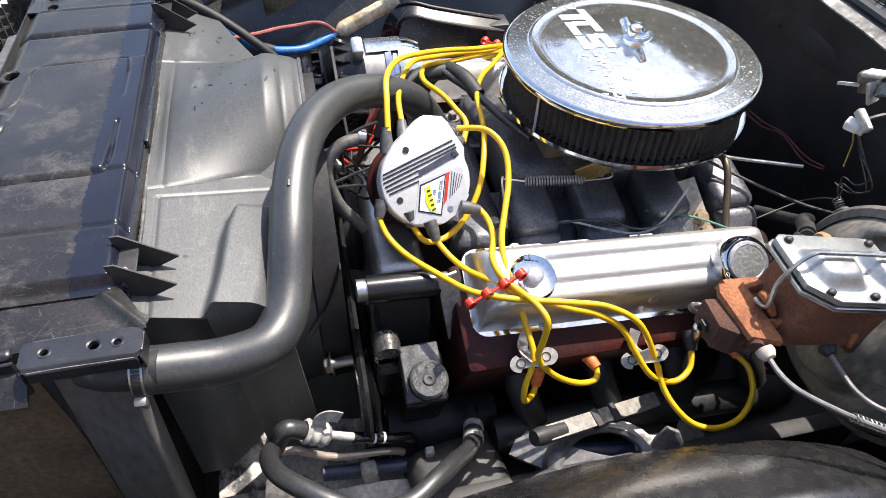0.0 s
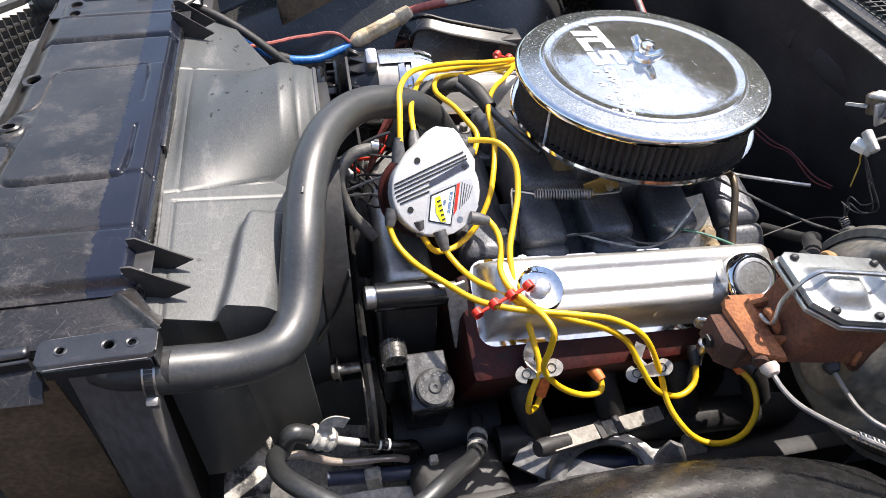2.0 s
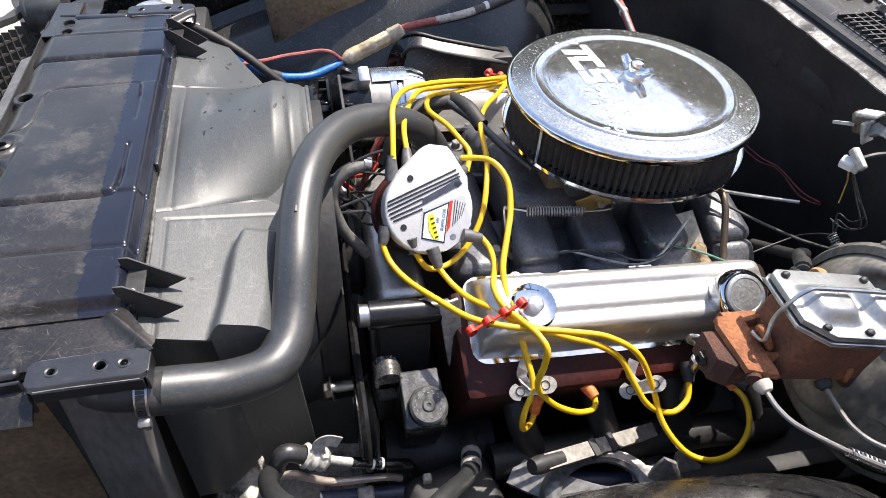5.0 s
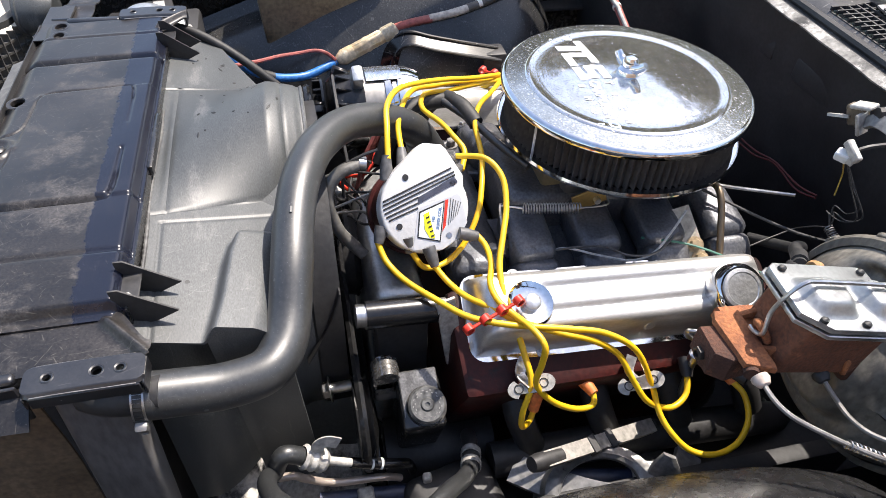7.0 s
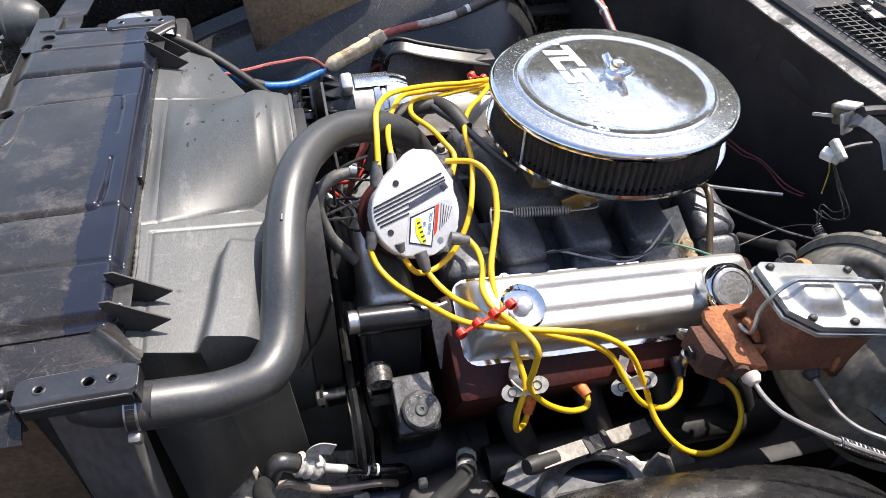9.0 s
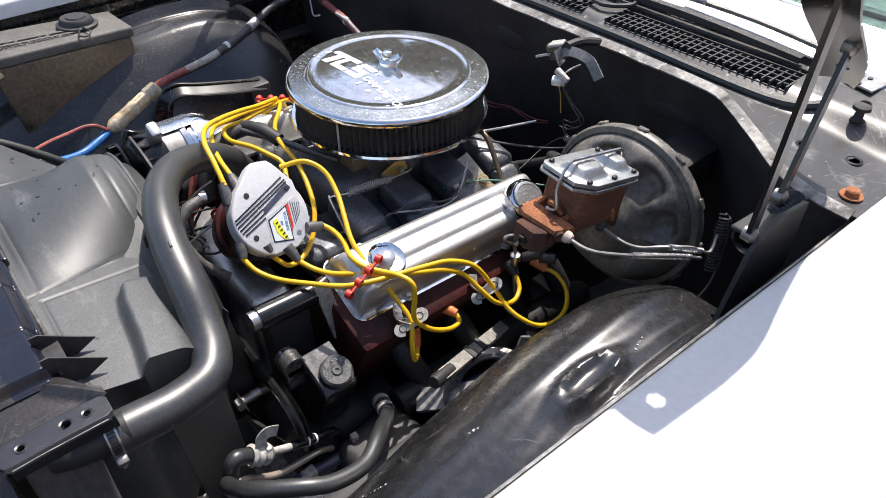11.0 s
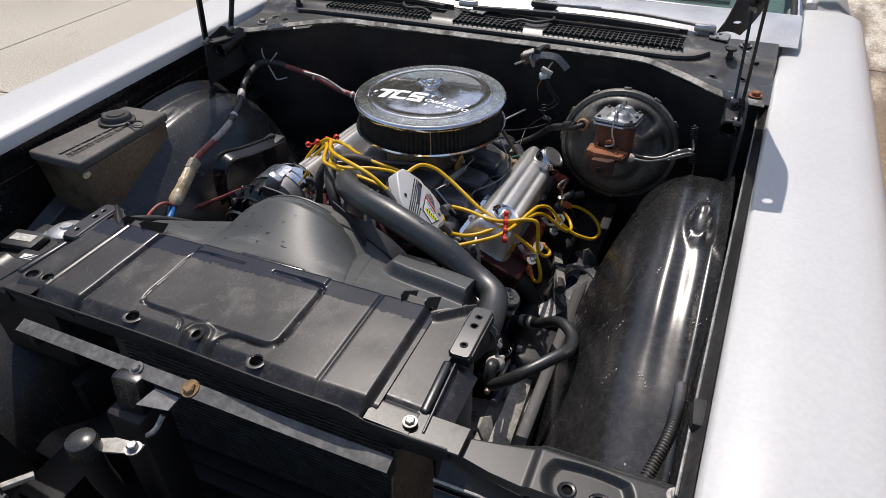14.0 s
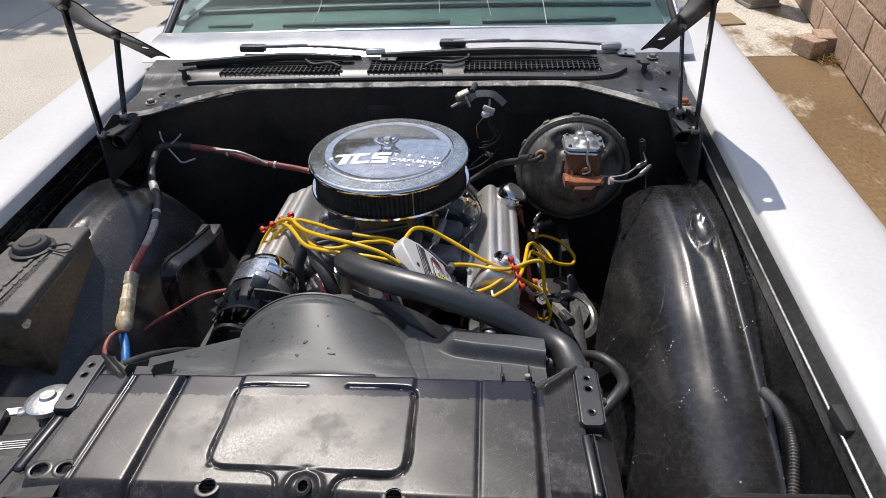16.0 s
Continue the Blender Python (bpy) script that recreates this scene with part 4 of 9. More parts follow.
# slotted front hole washer
part("slot_rim", settled(lathe([(0.006, -0.005), (0.0062, 0.0012), (0.0085, 0.002), (0.011, 0.0)], 20, Matrix.Translation((0, -0.848, 0.9365)) @ Matrix.Diagonal((1, 1.3, 1, 1)), False)), M_PANEL, support)
part("front_flange", settled(sheet(lambda u, v: Vector((-0.345 + 0.75 * u, -0.874 + 0.010 * v, 0.929 - 0.012 * smoothstep(0.8, 0.86, u) - 0.045 * v)), 40, 4, 0.002)), M_BLACK, support)
part("rear_flange", sheet(lambda u, v: Vector((-0.30 + 0.59 * u, -0.653, 0.922 - 0.022 * v)), 20, 2, 0.002), M_INNER, support)
piping = [(-0.10 + 0.0042 * k, -0.6495 + 0.0012 * math.sin(0.11 * k), 0.9045) for k in range(82)]
part("rear_piping", tube(piping, 0.0028, 8, 1, smooth=False, radii=lambda t: 0.0026 if int(t * 81 + 0.5) % 2 else 0.0019), mat("grey_beaded_piping", (0.12, 0.118, 0.114), (0.04, 0.039, 0.038), rough=0.5, scale=60), support, "grey beaded seal along the rear edge")
part("rear_lip", bar(-0.062, 0.062, -0.654, -0.646, 0.912, 0.926, 0.003), M_INNER, support)

for side in (1, -1):
    mir = Matrix.Diagonal((side, 1, 1, 1))
    lift = 0.0 if side > 0 else 0.009

    # stepped end of the panel: ribbed web, edge bead, holed bracket
    def web(u, v, mir=mir, lift=lift):
        y = -0.872 + 0.247 * v
        x0 = 0.290 + 0.042 * smoothstep(-0.662, -0.625, y)
        x = x0 + (0.352 - x0) * u
        z = 0.9215 - 0.004 * u + lift
        z += 0.010 * math.exp(-(((x - 0.302) * 0.66 - (y + 0.668) * 0.75) / 0.0055) ** 2) * smoothstep(-0.012, 0.006, (x - 0.302) * 0.75 + (y + 0.668) * 0.66)
        z -= 0.0030 * math.exp(-((y + 0.832) / 0.003) ** 2)
        return mir @ Vector((x, y, z))
    part("end_web", settled(sheet(web, 36, 100, 0.002)), M_PANEL, support, "", 50)
    bx0, bx1, by0, by1, bz = 0.345, 0.380, -0.730, -0.627, 0.9245 + lift

    def strip(u, v, mir=mir, bz=bz):
        y = -0.730 + 0.103 * v
        e = min(v, 1 - v) * 0.103
        half = 0.0175 if e > 0.008 else 0.0175 - 0.008 + math.sqrt(max(0.0, 0.008 ** 2 - (0.008 - e) ** 2))
        x = 0.3625 + (2 * u - 1) * half
        return mir @ Vector((x, y, bz - 0.004 * smoothstep(0.82, 1.0, abs(2 * u - 1)) + 0.0015 * math.sin(3 * v)))

    def strip_hole(u, v):
        x, y = 0.345 + 0.035 * u, -0.730 + 0.103 * v
        return any(math.hypot(x - 0.3625, y - hy) < hr for hy, hr in ((-0.709, 0.0042), (-0.668, 0.0054), (-0.648, 0.0042)))
    b0 = part("end_bracket", sheet(strip, 36, 114, 0.002, strip_hole), M_PANEL_CLEAN, support, "black bracket with three holes", 50)
    for y, r in ((-0.709, 0.0046), (-0.668, 0.0058), (-0.648, 0.0046)):
        part("hole_edge", lathe([(r - 0.0014, -0.003), (r - 0.0010, 0.0006), (r + 0.0006, 0.0012), (r + 0.0016, 0.0004)], 20, Matrix.Translation((side * 0.3625, y, bz + 0.0006)), False), M_PANEL_CLEAN, b0)
    part("bracket_skirt", moved(join(bar(0.3785, 0.3805, by0 + 0.006, by1 - 0.004, bz - 0.018, bz - 0.004, 0.0008, 1), bar(0.348, 0.379, by0 + 0.0005, by0 + 0.0025, bz - 0.020, bz - 0.004, 0.0008, 1), bar(0.348, 0.379, by1 - 0.0025, by1 - 0.0005, bz - 0.022, bz - 0.004, 0.0008, 1)), mir), M_PANEL_CLEAN, b0)
    for ex, zz in ((0.3455, -0.0032), (0.3795, -0.0034)):
        part("worn_edge", moved(tube([(ex, -0.722, bz + zz), (ex, -0.690, bz + zz + 0.0008), (ex, -0.634, bz + zz)], 0.0008, 6, 4), mir), M_STEEL_DULL, b0, "paint worn to bare metal")
    part("worn_edge", moved(tube([(0.352, -0.6275, bz - 0.0015), (0.373, -0.6275, bz - 0.0015)], 0.0008, 6, 2), mir), M_STEEL_DULL, b0)
    part("edge_bead", settled(moved(join(box((0.013, 0.095, 0.011), 0.005, 3, pose(0.354, -0.787, 0.9160 + lift, 0, 0, 3)), box((0.004, 0.125, 0.05), 0.0015, 1, pose(0.365, -0.800, 0.893 + lift, 0, 0, 3))), mir)), M_PANEL_CLEAN, support)
    part("end_lip", settled(moved(sheet(lambda u, v, lift=lift: Vector((0.352 + 0.040 * u, -0.835 + 0.105 * v, 0.910 + lift - 0.016 * u * u - 0.004 * v)), 10, 14, 0.003), mir)), M_PANEL, support)
    part("corner_plate", settled(moved(box((0.074, 0.044, 0.004), 0.0015, 1, pose(0.384, -0.853, 0.9135 + lift, 0, 1.5, 0)), mir)), M_PANEL, support)
    if side > 0:
        part("tab_bolt", settled(bolt((side * 0.348, -0.856, 0.9215 + lift), (0, 0, 1), 0.0065, 0.005)), M_STEEL_DULL, support, "rusty-edged zinc bolt")

    # lower filler plate towards the wing
    def plate_xy(u, v):
        x = 0.396 + 0.300 * u
        y0 = lerp_table([(0.39, -0.861), (0.41, -0.866), (0.46, -0.878), (0.51, -0.884), (0.70, -0.887)], x)
        y1 = lerp_table([(0.39, -0.840), (0.42, -0.827), (0.505, -0.799), (0.70, -0.796)], x)
        return x, y0 + (y1 - y0) * v

    def plate(u, v, mir=mir):
        x, y = plate_xy(u, v)
        z = 0.903 + 0.005 * smoothstep(0.500, 0.512, x) - 0.010 * smoothstep(0.06, 0.0, v) - 0.022 * smoothstep(0.72, 1.0, v)
        ex, ey = (x - 0.573) / 0.048, (y + 0.853) / 0.025
        rr = max(abs(ex), abs(ey)) * 0.55 + math.hypot(ex, ey) * 0.45
        z -= 0.009 * smoothstep(1.15, 0.85, rr)
        return mir @ Vector((x, y, z))

    def plate_hole(u, v):
        x, y = plate_xy(u, v)
        return math.hypot(x - 0.551, y + 0.860) < 0.0085 or math.hypot((x - 0.590) / 1.2, y + 0.861) < 0.0085 or math.hypot(x - 0.675, y + 0.862) < 0.004
    part("splash_apron", moved(sheet(lambda u, v: Vector((0.40 + 0.24 * u, -0.90 + 0.24 * v, 0.47 + 0.05 * u + 0.012 * math.sin(9 * v))), 10, 10, 0.003), mir), M_TANKBROWN, support, "brown dusty splash apron low in the nose")
    if side < 0:
        part("filler_plate", sheet(lambda u, v: Vector((-0.385 - 0.235 * u, -0.854 + 0.028 * u + (0.062 - 0.01 * u) * v, 0.906 + 0.005 * math.exp(-((u - 0.3) / 0.05) ** 2) - 0.012 * smoothstep(0.12, 0.0, v))), 60, 20, 0.002), M_PANEL, support, "dusty black filler plate with a pressed rib", 50)
        continue
    part("filler_plate", sheet(plate, 150, 50, 0.002, plate_hole), M_FILLER, support, "glossy black filler plate with a recessed pair of holes", 50)
    for hx, hy, hr, sx in ((0.551, -0.860, 0.0085, 1.0), (0.590, -0.861, 0.0085, 1.2), (0.675, -0.862, 0.0045, 1.0)):
        part("hole_rim", lathe([(hr - 0.0022, -0.004), (hr - 0.0018, 0.0006), (hr + 0.0010, 0.0012), (hr + 0.0030, 0.0)], 24, Matrix.Translation((side * hx, hy, 0.8994 if hr > 0.005 else 0.9080)) @ Matrix.Diagonal((sx, 1, 1, 1)), False), M_GLOSS, support)
    part("front_skirt", sheet(lambda u, v: Vector((plate_xy(u, 0)[0], plate_xy(u, 0)[1] - 0.0005 + (-0.886 - plate_xy(u, 0)[1]) * v * v, 0.893 - 0.026 * v)), 60, 8, 0.002), M_BLACK, support)
    header = part("header_panel", sheet(lambda u, v: Vector((0.392 + 0.30 * u + 0.012 * v, -0.887 - 0.034 * v, 0.867 - 0.004 * math.exp(-((v - 0.16) / 0.05) ** 2) * 2 - 0.05 * v * v)), 40, 30, 0.002), M_GLOSS, support, "black header panel with a rolled rear edge", 50)
    part("rolled_edge", tube([(0.392, -0.887, 0.867), (0.55, -0.888, 0.868), (0.692, -0.888, 0.868)], 0.0022, 8, 6), M_PALE, header, "worn pale edge")
    part("stay_rod", tube([(0.474, -0.915, 0.852), (0.440, -0.928, 0.806), (0.385, -0.948, 0.735)], 0.0038, 10, 6), M_PALE, support, "bare steel stay rod")
    part("stay_nut", lathe([(0.006, -0.012), (0.0066, 0), (0.006, 0.012)], 12, frame_at((0.432, -0.931, 0.796), (0.034, 0.013, 0.046), (1, 0, 0))), M_PALE, support)
    if side > 0:
        part("side_shield", moved(sheet(lambda u, v: Vector((0.330 + 0.004 * math.sin(7 * v), -0.880 + 0.13 * u, 0.46 + 0.40 * v)), 8, 12, 0.003), mir), mat("brown_dusty_shield", (0.23, 0.165, 0.11), (0.12, 0.085, 0.055), rough=0.7, scale=9, spots=(0.24, 0.19, 0.14), spot_scale=26, spot_at=0.62), support, "brown dusty side shield beside the core")

for x0, x1 in ((0.243, 0.283), (-0.302, -0.262)):
    # sheet clip with two sharp ears that holds the shroud
    clip = part("shroud_clip", bar(x0 - 0.002, x1 + 0.002, -0.664, -0.640, 0.9245, 0.9265, 0.0008, 1), M_BLACK, support, "black clip with two sharp ears")
    for x in (x0, x1):
        part("ear", prism([(-0.664, 0.944), (-0.655, 0.944), (-0.606, 0.906), (-0.648, 0.886), (-0.660, 0.886)], 0.002, 0, frame_at((x, 0, 0), (1, 0, 0), (0, 1, 0))), M_BLACK, clip)
    part("clip_screw", bolt((x1 - 0.004, -0.650, 0.927), (0.2, 0.1, 1), 0.0042, 0.005, False), M_PALE, clip)

# ---------- radiator, shroud and fan ----------
radiator = thing("radiator", (0, -0.71, 0.40), "black radiator with finned core between side tanks", "radiator")
part("core", bar(-0.318, 0.318, -0.74, -0.685, 0.42, 0.905, 0.003), M_BLACK, radiator)
part("lower_support", bar(-0.40, 0.40, -0.77, -0.66, 0.36, 0.43, 0.01), M_BLACK, radiator, "black lower radiator crossbar")
for k in range(46):
    part("fin", box((0.636, 0.004, 0.0022), m=Matrix.Translation((0, -0.742, 0.45 + k * 0.0098))), M_STEEL_DULL, radiator)
for s in (1, -1):
    part("side_tank", box((0.044, 0.066, 0.50), 0.010, 3, pose(s * 0.340, -0.700, 0.655, -3.0, 0, 0)), M_SLAB, radiator, "side tank, black paint worn and dusty")
part("hose_neck", tube([(0.350, -0.690, 0.880), (0.362, -0.665, 0.883), (0.366, -0.622, 0.882)], 0.0195, 16, 4), M_BLACK, radiator)

shroud = thing("fan_shroud", (0, -0.58, 0.46), "dusty grey moulded plastic fan shroud with a domed top", "fan shroud")


def shroud_skin(u, v):
    """Side walls: from a wide flat rim round the core to a round throat; u runs round, v from the core to the throat."""
    a = math.radians(205 - 230 * u)
    c, s = math.cos(a), math.sin(a)
    hx, top, mid = 0.296, 0.200, 0.668
    k = min(hx / max(abs(c), 1e-6), (top if s > 0 else 0.2) / max(abs(s), 1e-6))
    rx, rz = k * c, mid + k * s
    tx, tz = -0.030 + 0.240 * c, 0.660 + 0.240 * s
    w = smoothstep(0.12, 0.95, v)
    return Vector((rx + (tx - rx) * w, -0.664 + 0.185 * v, rz + (tz - rz) * w))


def top_z(y):
    return 0.906 - 0.27 * (y + 0.65)


def crease_l(y):
    return -0.160 - 0.25 * (y + 0.65)


def crease_r(y):
    return 0.1315 - 0.366 * (y + 0.65)


def dome_skin(u, v):
    y = -0.662 + 0.204 * v
    a, b = crease_l(y), crease_r(y)
    s = 2 * u - 1
    ramp = min(max((y + 0.642) / 0.135, 0.0), 1.0)
    z = top_z(y) + 0.073 * ramp * max(0.0, 1 - s * s) ** (1.25 - 0.30 * ramp) - 0.006 * smoothstep(-0.505, -0.46, y)
    z -= 0.0022 * math.exp(-((y + 0.487) / 0.0022) ** 2) + 0.003 * smoothstep(-0.470, -0.463, y)
    z -= 0.0014 * (math.exp(-((s + 0.975) / 0.010) ** 2) + math.exp(-((s - 0.975) / 0.010) ** 2)) + 0.0015 * math.exp(-((y + 0.632) / 0.002) ** 2)
    return Vector((a + (b - a) * u, y, z))


def left_plate(u, v):
    y1 = -0.516 - 0.072 * u / 1.0
    y = -0.662 + (y1 + 0.662) * v
    x = crease_l(y) + (-0.342 - crease_l(y)) * u
    return Vector((x, y, top_z(y) - 0.006 * u))


def right_plate(u, v):
    y = -0.662 + 0.155 * v
    x = crease_r(y) + (0.312 - crease_r(y)) * u
    yc = lerp_table([(0.150, -0.545), (0.172, -0.556), (0.203, -0.563), (0.264, -0.570), (0.318, -0.580)], x)
    z = top_z(y) - 0.008 * u
    # raised boss behind a steep face, then the pressed outline of the flat
    z += 0.027 * smoothstep(yc - 0.010, yc + 0.009, y) * smoothstep(0.140, 0.172, x) - 0.030 * smoothstep(yc + 0.040, yc + 0.090, y) * smoothstep(0.14, 0.2, x)
    z -= 0.0014 * math.exp(-((x - 0.143 + 0.24 * (y + 0.65)) / 0.0020) ** 2) * smoothstep(-0.640, -0.634, y)
    z -= 0.0014 * math.exp(-((y + 0.636) / 0.0022) ** 2) * smoothstep(0.135, 0.142, x)
    return Vector((x, y, z))


part("side_bulge", sheet(lambda u, v: right_plate(1, 0.51 + 0.49 * v) + Vector((0.002 * math.sin(math.pi * v) * u - 0.045 * u, 0.015 * u, -0.0005 - 0.42 * u)), 24, 24, 0.003), M_SHROUD, shroud, "rounded side of the throat", 60)
part("side_wall", sheet(shroud_skin, 120, 24, 0.003), M_SHROUD, shroud, "", 50)
part("dome", sheet(dome_skin, 90, 70, 0.003), M_SHROUD, shroud, "domed top over the fan, pale with dust", 30)
part("corner_plate", sheet(left_plate, 30, 24, 0.003), M_SHROUD, shroud)
part("corner_plate", sheet(right_plate, 110, 90, 0.003), M_SHROUD, shroud, "", 50)
part("rolled_edge", tube([dome_skin(k / 20, 1.0) for k in range(21)], 0.003, 6, 2), M_SHROUD, shroud)
part("throat_ring", loft([[Vector((-0.030 + r * math.cos(math.radians(205 - 230 * i / 60)), y, 0.660 + r * math.sin(math.radians(205 - 230 * i / 60)))) for i in range(61)] for r, y in ((0.240, -0.479), (0.243, -0.476), (0.243, -0.440), (0.237, -0.440), (0.237, -0.479))]), M_BLACK, shroud)
random.seed(5)
for k in range(26):
    skin = (left_plate, dome_skin, dome_skin, dome_skin)[k % 4]
    uu, vv = random.uniform(0.05, 0.6), random.uniform(0.3, 0.85)
    a_, b_, c_ = skin(uu, vv), skin(uu + 0.004, vv), skin(uu, vv + 0.01)
    nn = (b_ - a_).cross(c_ - a_).normalized()
    nn = nn if nn.z > 0 else -nn
    part("scuff_mark", lathe([(0, 0.0004), (0.0024, 0.0004), (0.0030, 0)], 9, frame_at(a_ + nn * 0.0002, nn, (1, random.uniform(-1, 1), 0)) @ Matrix.Diagonal((random.uniform(0.5, 2.2), random.uniform(0.3, 0.8), 1, 1))), M_LABELK, shroud)

fan = thing("cooling_fan", (0, -0.46, 0.66), "dark engine-driven cooling fan inside the shroud", "fan")
part("hub", lathe([(0, -0.03), (0.05, -0.03), (0.055, -0.02), (0.055, 0.03), (0.03, 0.04), (0, 0.04)], 24, frame_at((-0.012, -0.465, 0.68), (0, -1, 0), (1, 0, 0))), M_BLACK, fan)
for k in range(6):
    a = math.radians(60 * k + 17)
    bl = sheet(lambda u, v, a=a: Vector((-0.012 + (0.05 + 0.18 * u) * math.cos(a) - (v - 0.5) * 0.10 * math.sin(a), -0.468 + (v - 0.5) * 0.05 + 0.006 * math.sin(3 * v), 0.68 + (0.05 + 0.18 * u) * math.sin(a) + (v - 0.5) * 0.10 * math.cos(a))), 6, 6, 0.002)
    part("blade", bl, M_BLACK, fan)

hose = thing("radiator_hose", (0.2, -0.5, 0.86), "thick smooth black rubber upper radiator hose with bends", "hose")
HOSE = [(0.366, -0.648, 0.882), (0.361, -0.607, 0.872), (0.356, -0.568, 0.864), (0.345, -0.528, 0.863), (0.318, -0.508, 0.867), (0.285, -0.499, 0.880), (0.24, -0.491, 0.906), (0.185, -0.483, 0.926), (0.130, -0.470, 0.938), (0.068, -0.446, 0.938), (0.008, -0.405, 0.926), (-0.030, -0.352, 0.904), (-0.052, -0.300, 0.868), (-0.055, -0.270, 0.82)]
part("hose_body", tube(HOSE, 0.0235, 24, 8), M_RUBBER, hose, "", 60)
part("white_mark", tube([(0.200, -0.4855, 0.9462), (0.196, -0.4850, 0.9470), (0.192, -0.4845, 0.9478)], 0.0018, 6, 2), M_GREYBOOT, hose)
clamp = thing("hose_clamp", (0.366, -0.637, 0.86), "stainless worm-drive hose clamp", "clamp")
cm = frame_at((0.3655, -0.640, 0.881), (0.02, 1, -0.06), (0, 0, 1))
part("band", lathe([(0.0236, -0.006), (0.0250, -0.006), (0.0250, 0.006), (0.0236, 0.006)], 32, cm, False), M_STEEL, clamp)
for k in range(9):
    part("band_slot", box((0.0012, 0.0036, 0.008), m=cm @ pose(0, 0, 0, 0, 0, 18 + k * 9) @ Matrix.Translation((0.0253, 0, 0))), M_LABELK, clamp)
sm_ = cm @ pose(0, 0, 0, 0, 0, 118)
part("screw_housing", box((0.010, 0.016, 0.012), 0.003, 2, sm_ @ Matrix.Translation((0.029, 0, 0))), M_STEEL_DULL, clamp)
part("screw_head", bolt(sm_ @ Vector((0.031, 0.009, 0)), sm_.to_3x3() @ Vector((0, 1, 0)), 0.0042, 0.006, False), M_STEEL_DULL, clamp)

# ---------- engine ----------
engine = thing("engine_block", (0, -0.05, 0.30), "large old V8 engine block in faded red paint, dark with grease", "engine")
part("crankcase", bar(-0.20, 0.20, -0.33, 0.24, 0.33, 0.60, 0.03, 3), M_ENGINE, engine)
part("oil_pan", bar(-0.16, 0.16, -0.33, 0.30, 0.24, 0.34, 0.03, 3), M_BLACK, engine)
for s in (1, -1):
    part("cylinder_head", box((0.15, 0.50, 0.17), 0.012, 2, pose(s * 0.222, -0.06, 0.652, -4, s * 22, 0)), M_ENGINE, engine, "red-painted cylinder head")
    for k in range(4):
        part("exhaust_port", tube([(s * 0.275, -0.22 + 0.115 * k, 0.66), (s * 0.315, -0.22 + 0.115 * k, 0.635), (s * 0.335, -0.20 + 0.115 * k, 0.58)], 0.02, 10), M_BLACK, engine)
    part("exhaust_log", tube([(s * 0.338, -0.26, 0.565), (s * 0.34, 0.0, 0.56), (s * 0.33, 0.20, 0.52), (s * 0.28, 0.30, 0.40)], 0.026, 12), M_BLACK, engine)
part("timing_cover", bar(-0.15, 0.16, -0.40, -0.32, 0.40, 0.74, 0.02, 3), M_ALU, engine, "cast aluminium timing cover, grimy")
part("water_pump", lathe([(0, 0), (0.06, 0), (0.07, 0.01), (0.06, 0.05), (0.03, 0.07), (0, 0.07)], 24, frame_at((0, -0.40, 0.68), (0, -1, 0), (1, 0, 0))), M_BLACK, engine)
part("thermostat_housing", lathe([(0, 0), (0.034, 0), (0.036, 0.02), (0.026, 0.05), (0.026, 0.07), (0, 0.07)], 20, frame_at((-0.055, -0.275, 0.775), (0.0, -0.15, 1), (1, 0, 0))), M_ALU, engine)

manifold = thing("intake_manifold", (0, -0.05, 0.70), "dark cast-iron intake manifold with humped runners", "manifold")
part("plenum", box((0.16, 0.34, 0.09), 0.02, 3, pose(0, -0.02, 0.772, -3, 0, 0)), M_MANIFOLD, manifold)
for s in (1, -1):
    for k in range(4):
        y = -0.165 + 0.10 * k
        part("runner", join(box((0.10, 0.066, 0.055), 0.016, 3, pose(s * 0.115, y, 0.776, 0, s * 10, 0)), box((0.06, 0.070, 0.05), 0.016, 3, pose(s * 0.172, y, 0.748, 0, s * 48, 0))), M_MANIFOLD, manifold)
    part("valley_plate", box((0.15, 0.46, 0.02), 0.004, 1, pose(s * 0.125, -0.04, 0.735, -3, s * 14, 0)), M_MANIFOLD, manifold)
    part("side_flange", box((0.03, 0.46, 0.02), 0.005, 2, pose(s * 0.172, -0.045, 0.726, -4, s * 22, 0)), M_MANIFOLD, manifold)
part("front_crossover", bar(-0.16, 0.16, -0.285, -0.20, 0.72, 0.775, 0.02, 3), M_MANIFOLD, manifold)
for x, y in ((0.13, -0.22), (-0.13, -0.22), (0.15, -0.05), (0.15, 0.07)):
    part("manifold_bolt", bolt((x, y, 0.775 - 0.25 * max(0, x - 0.12)), (0, 0, 1), 0.008, 0.012), M_STEEL_DULL, manifold)

VC_TILT = 24


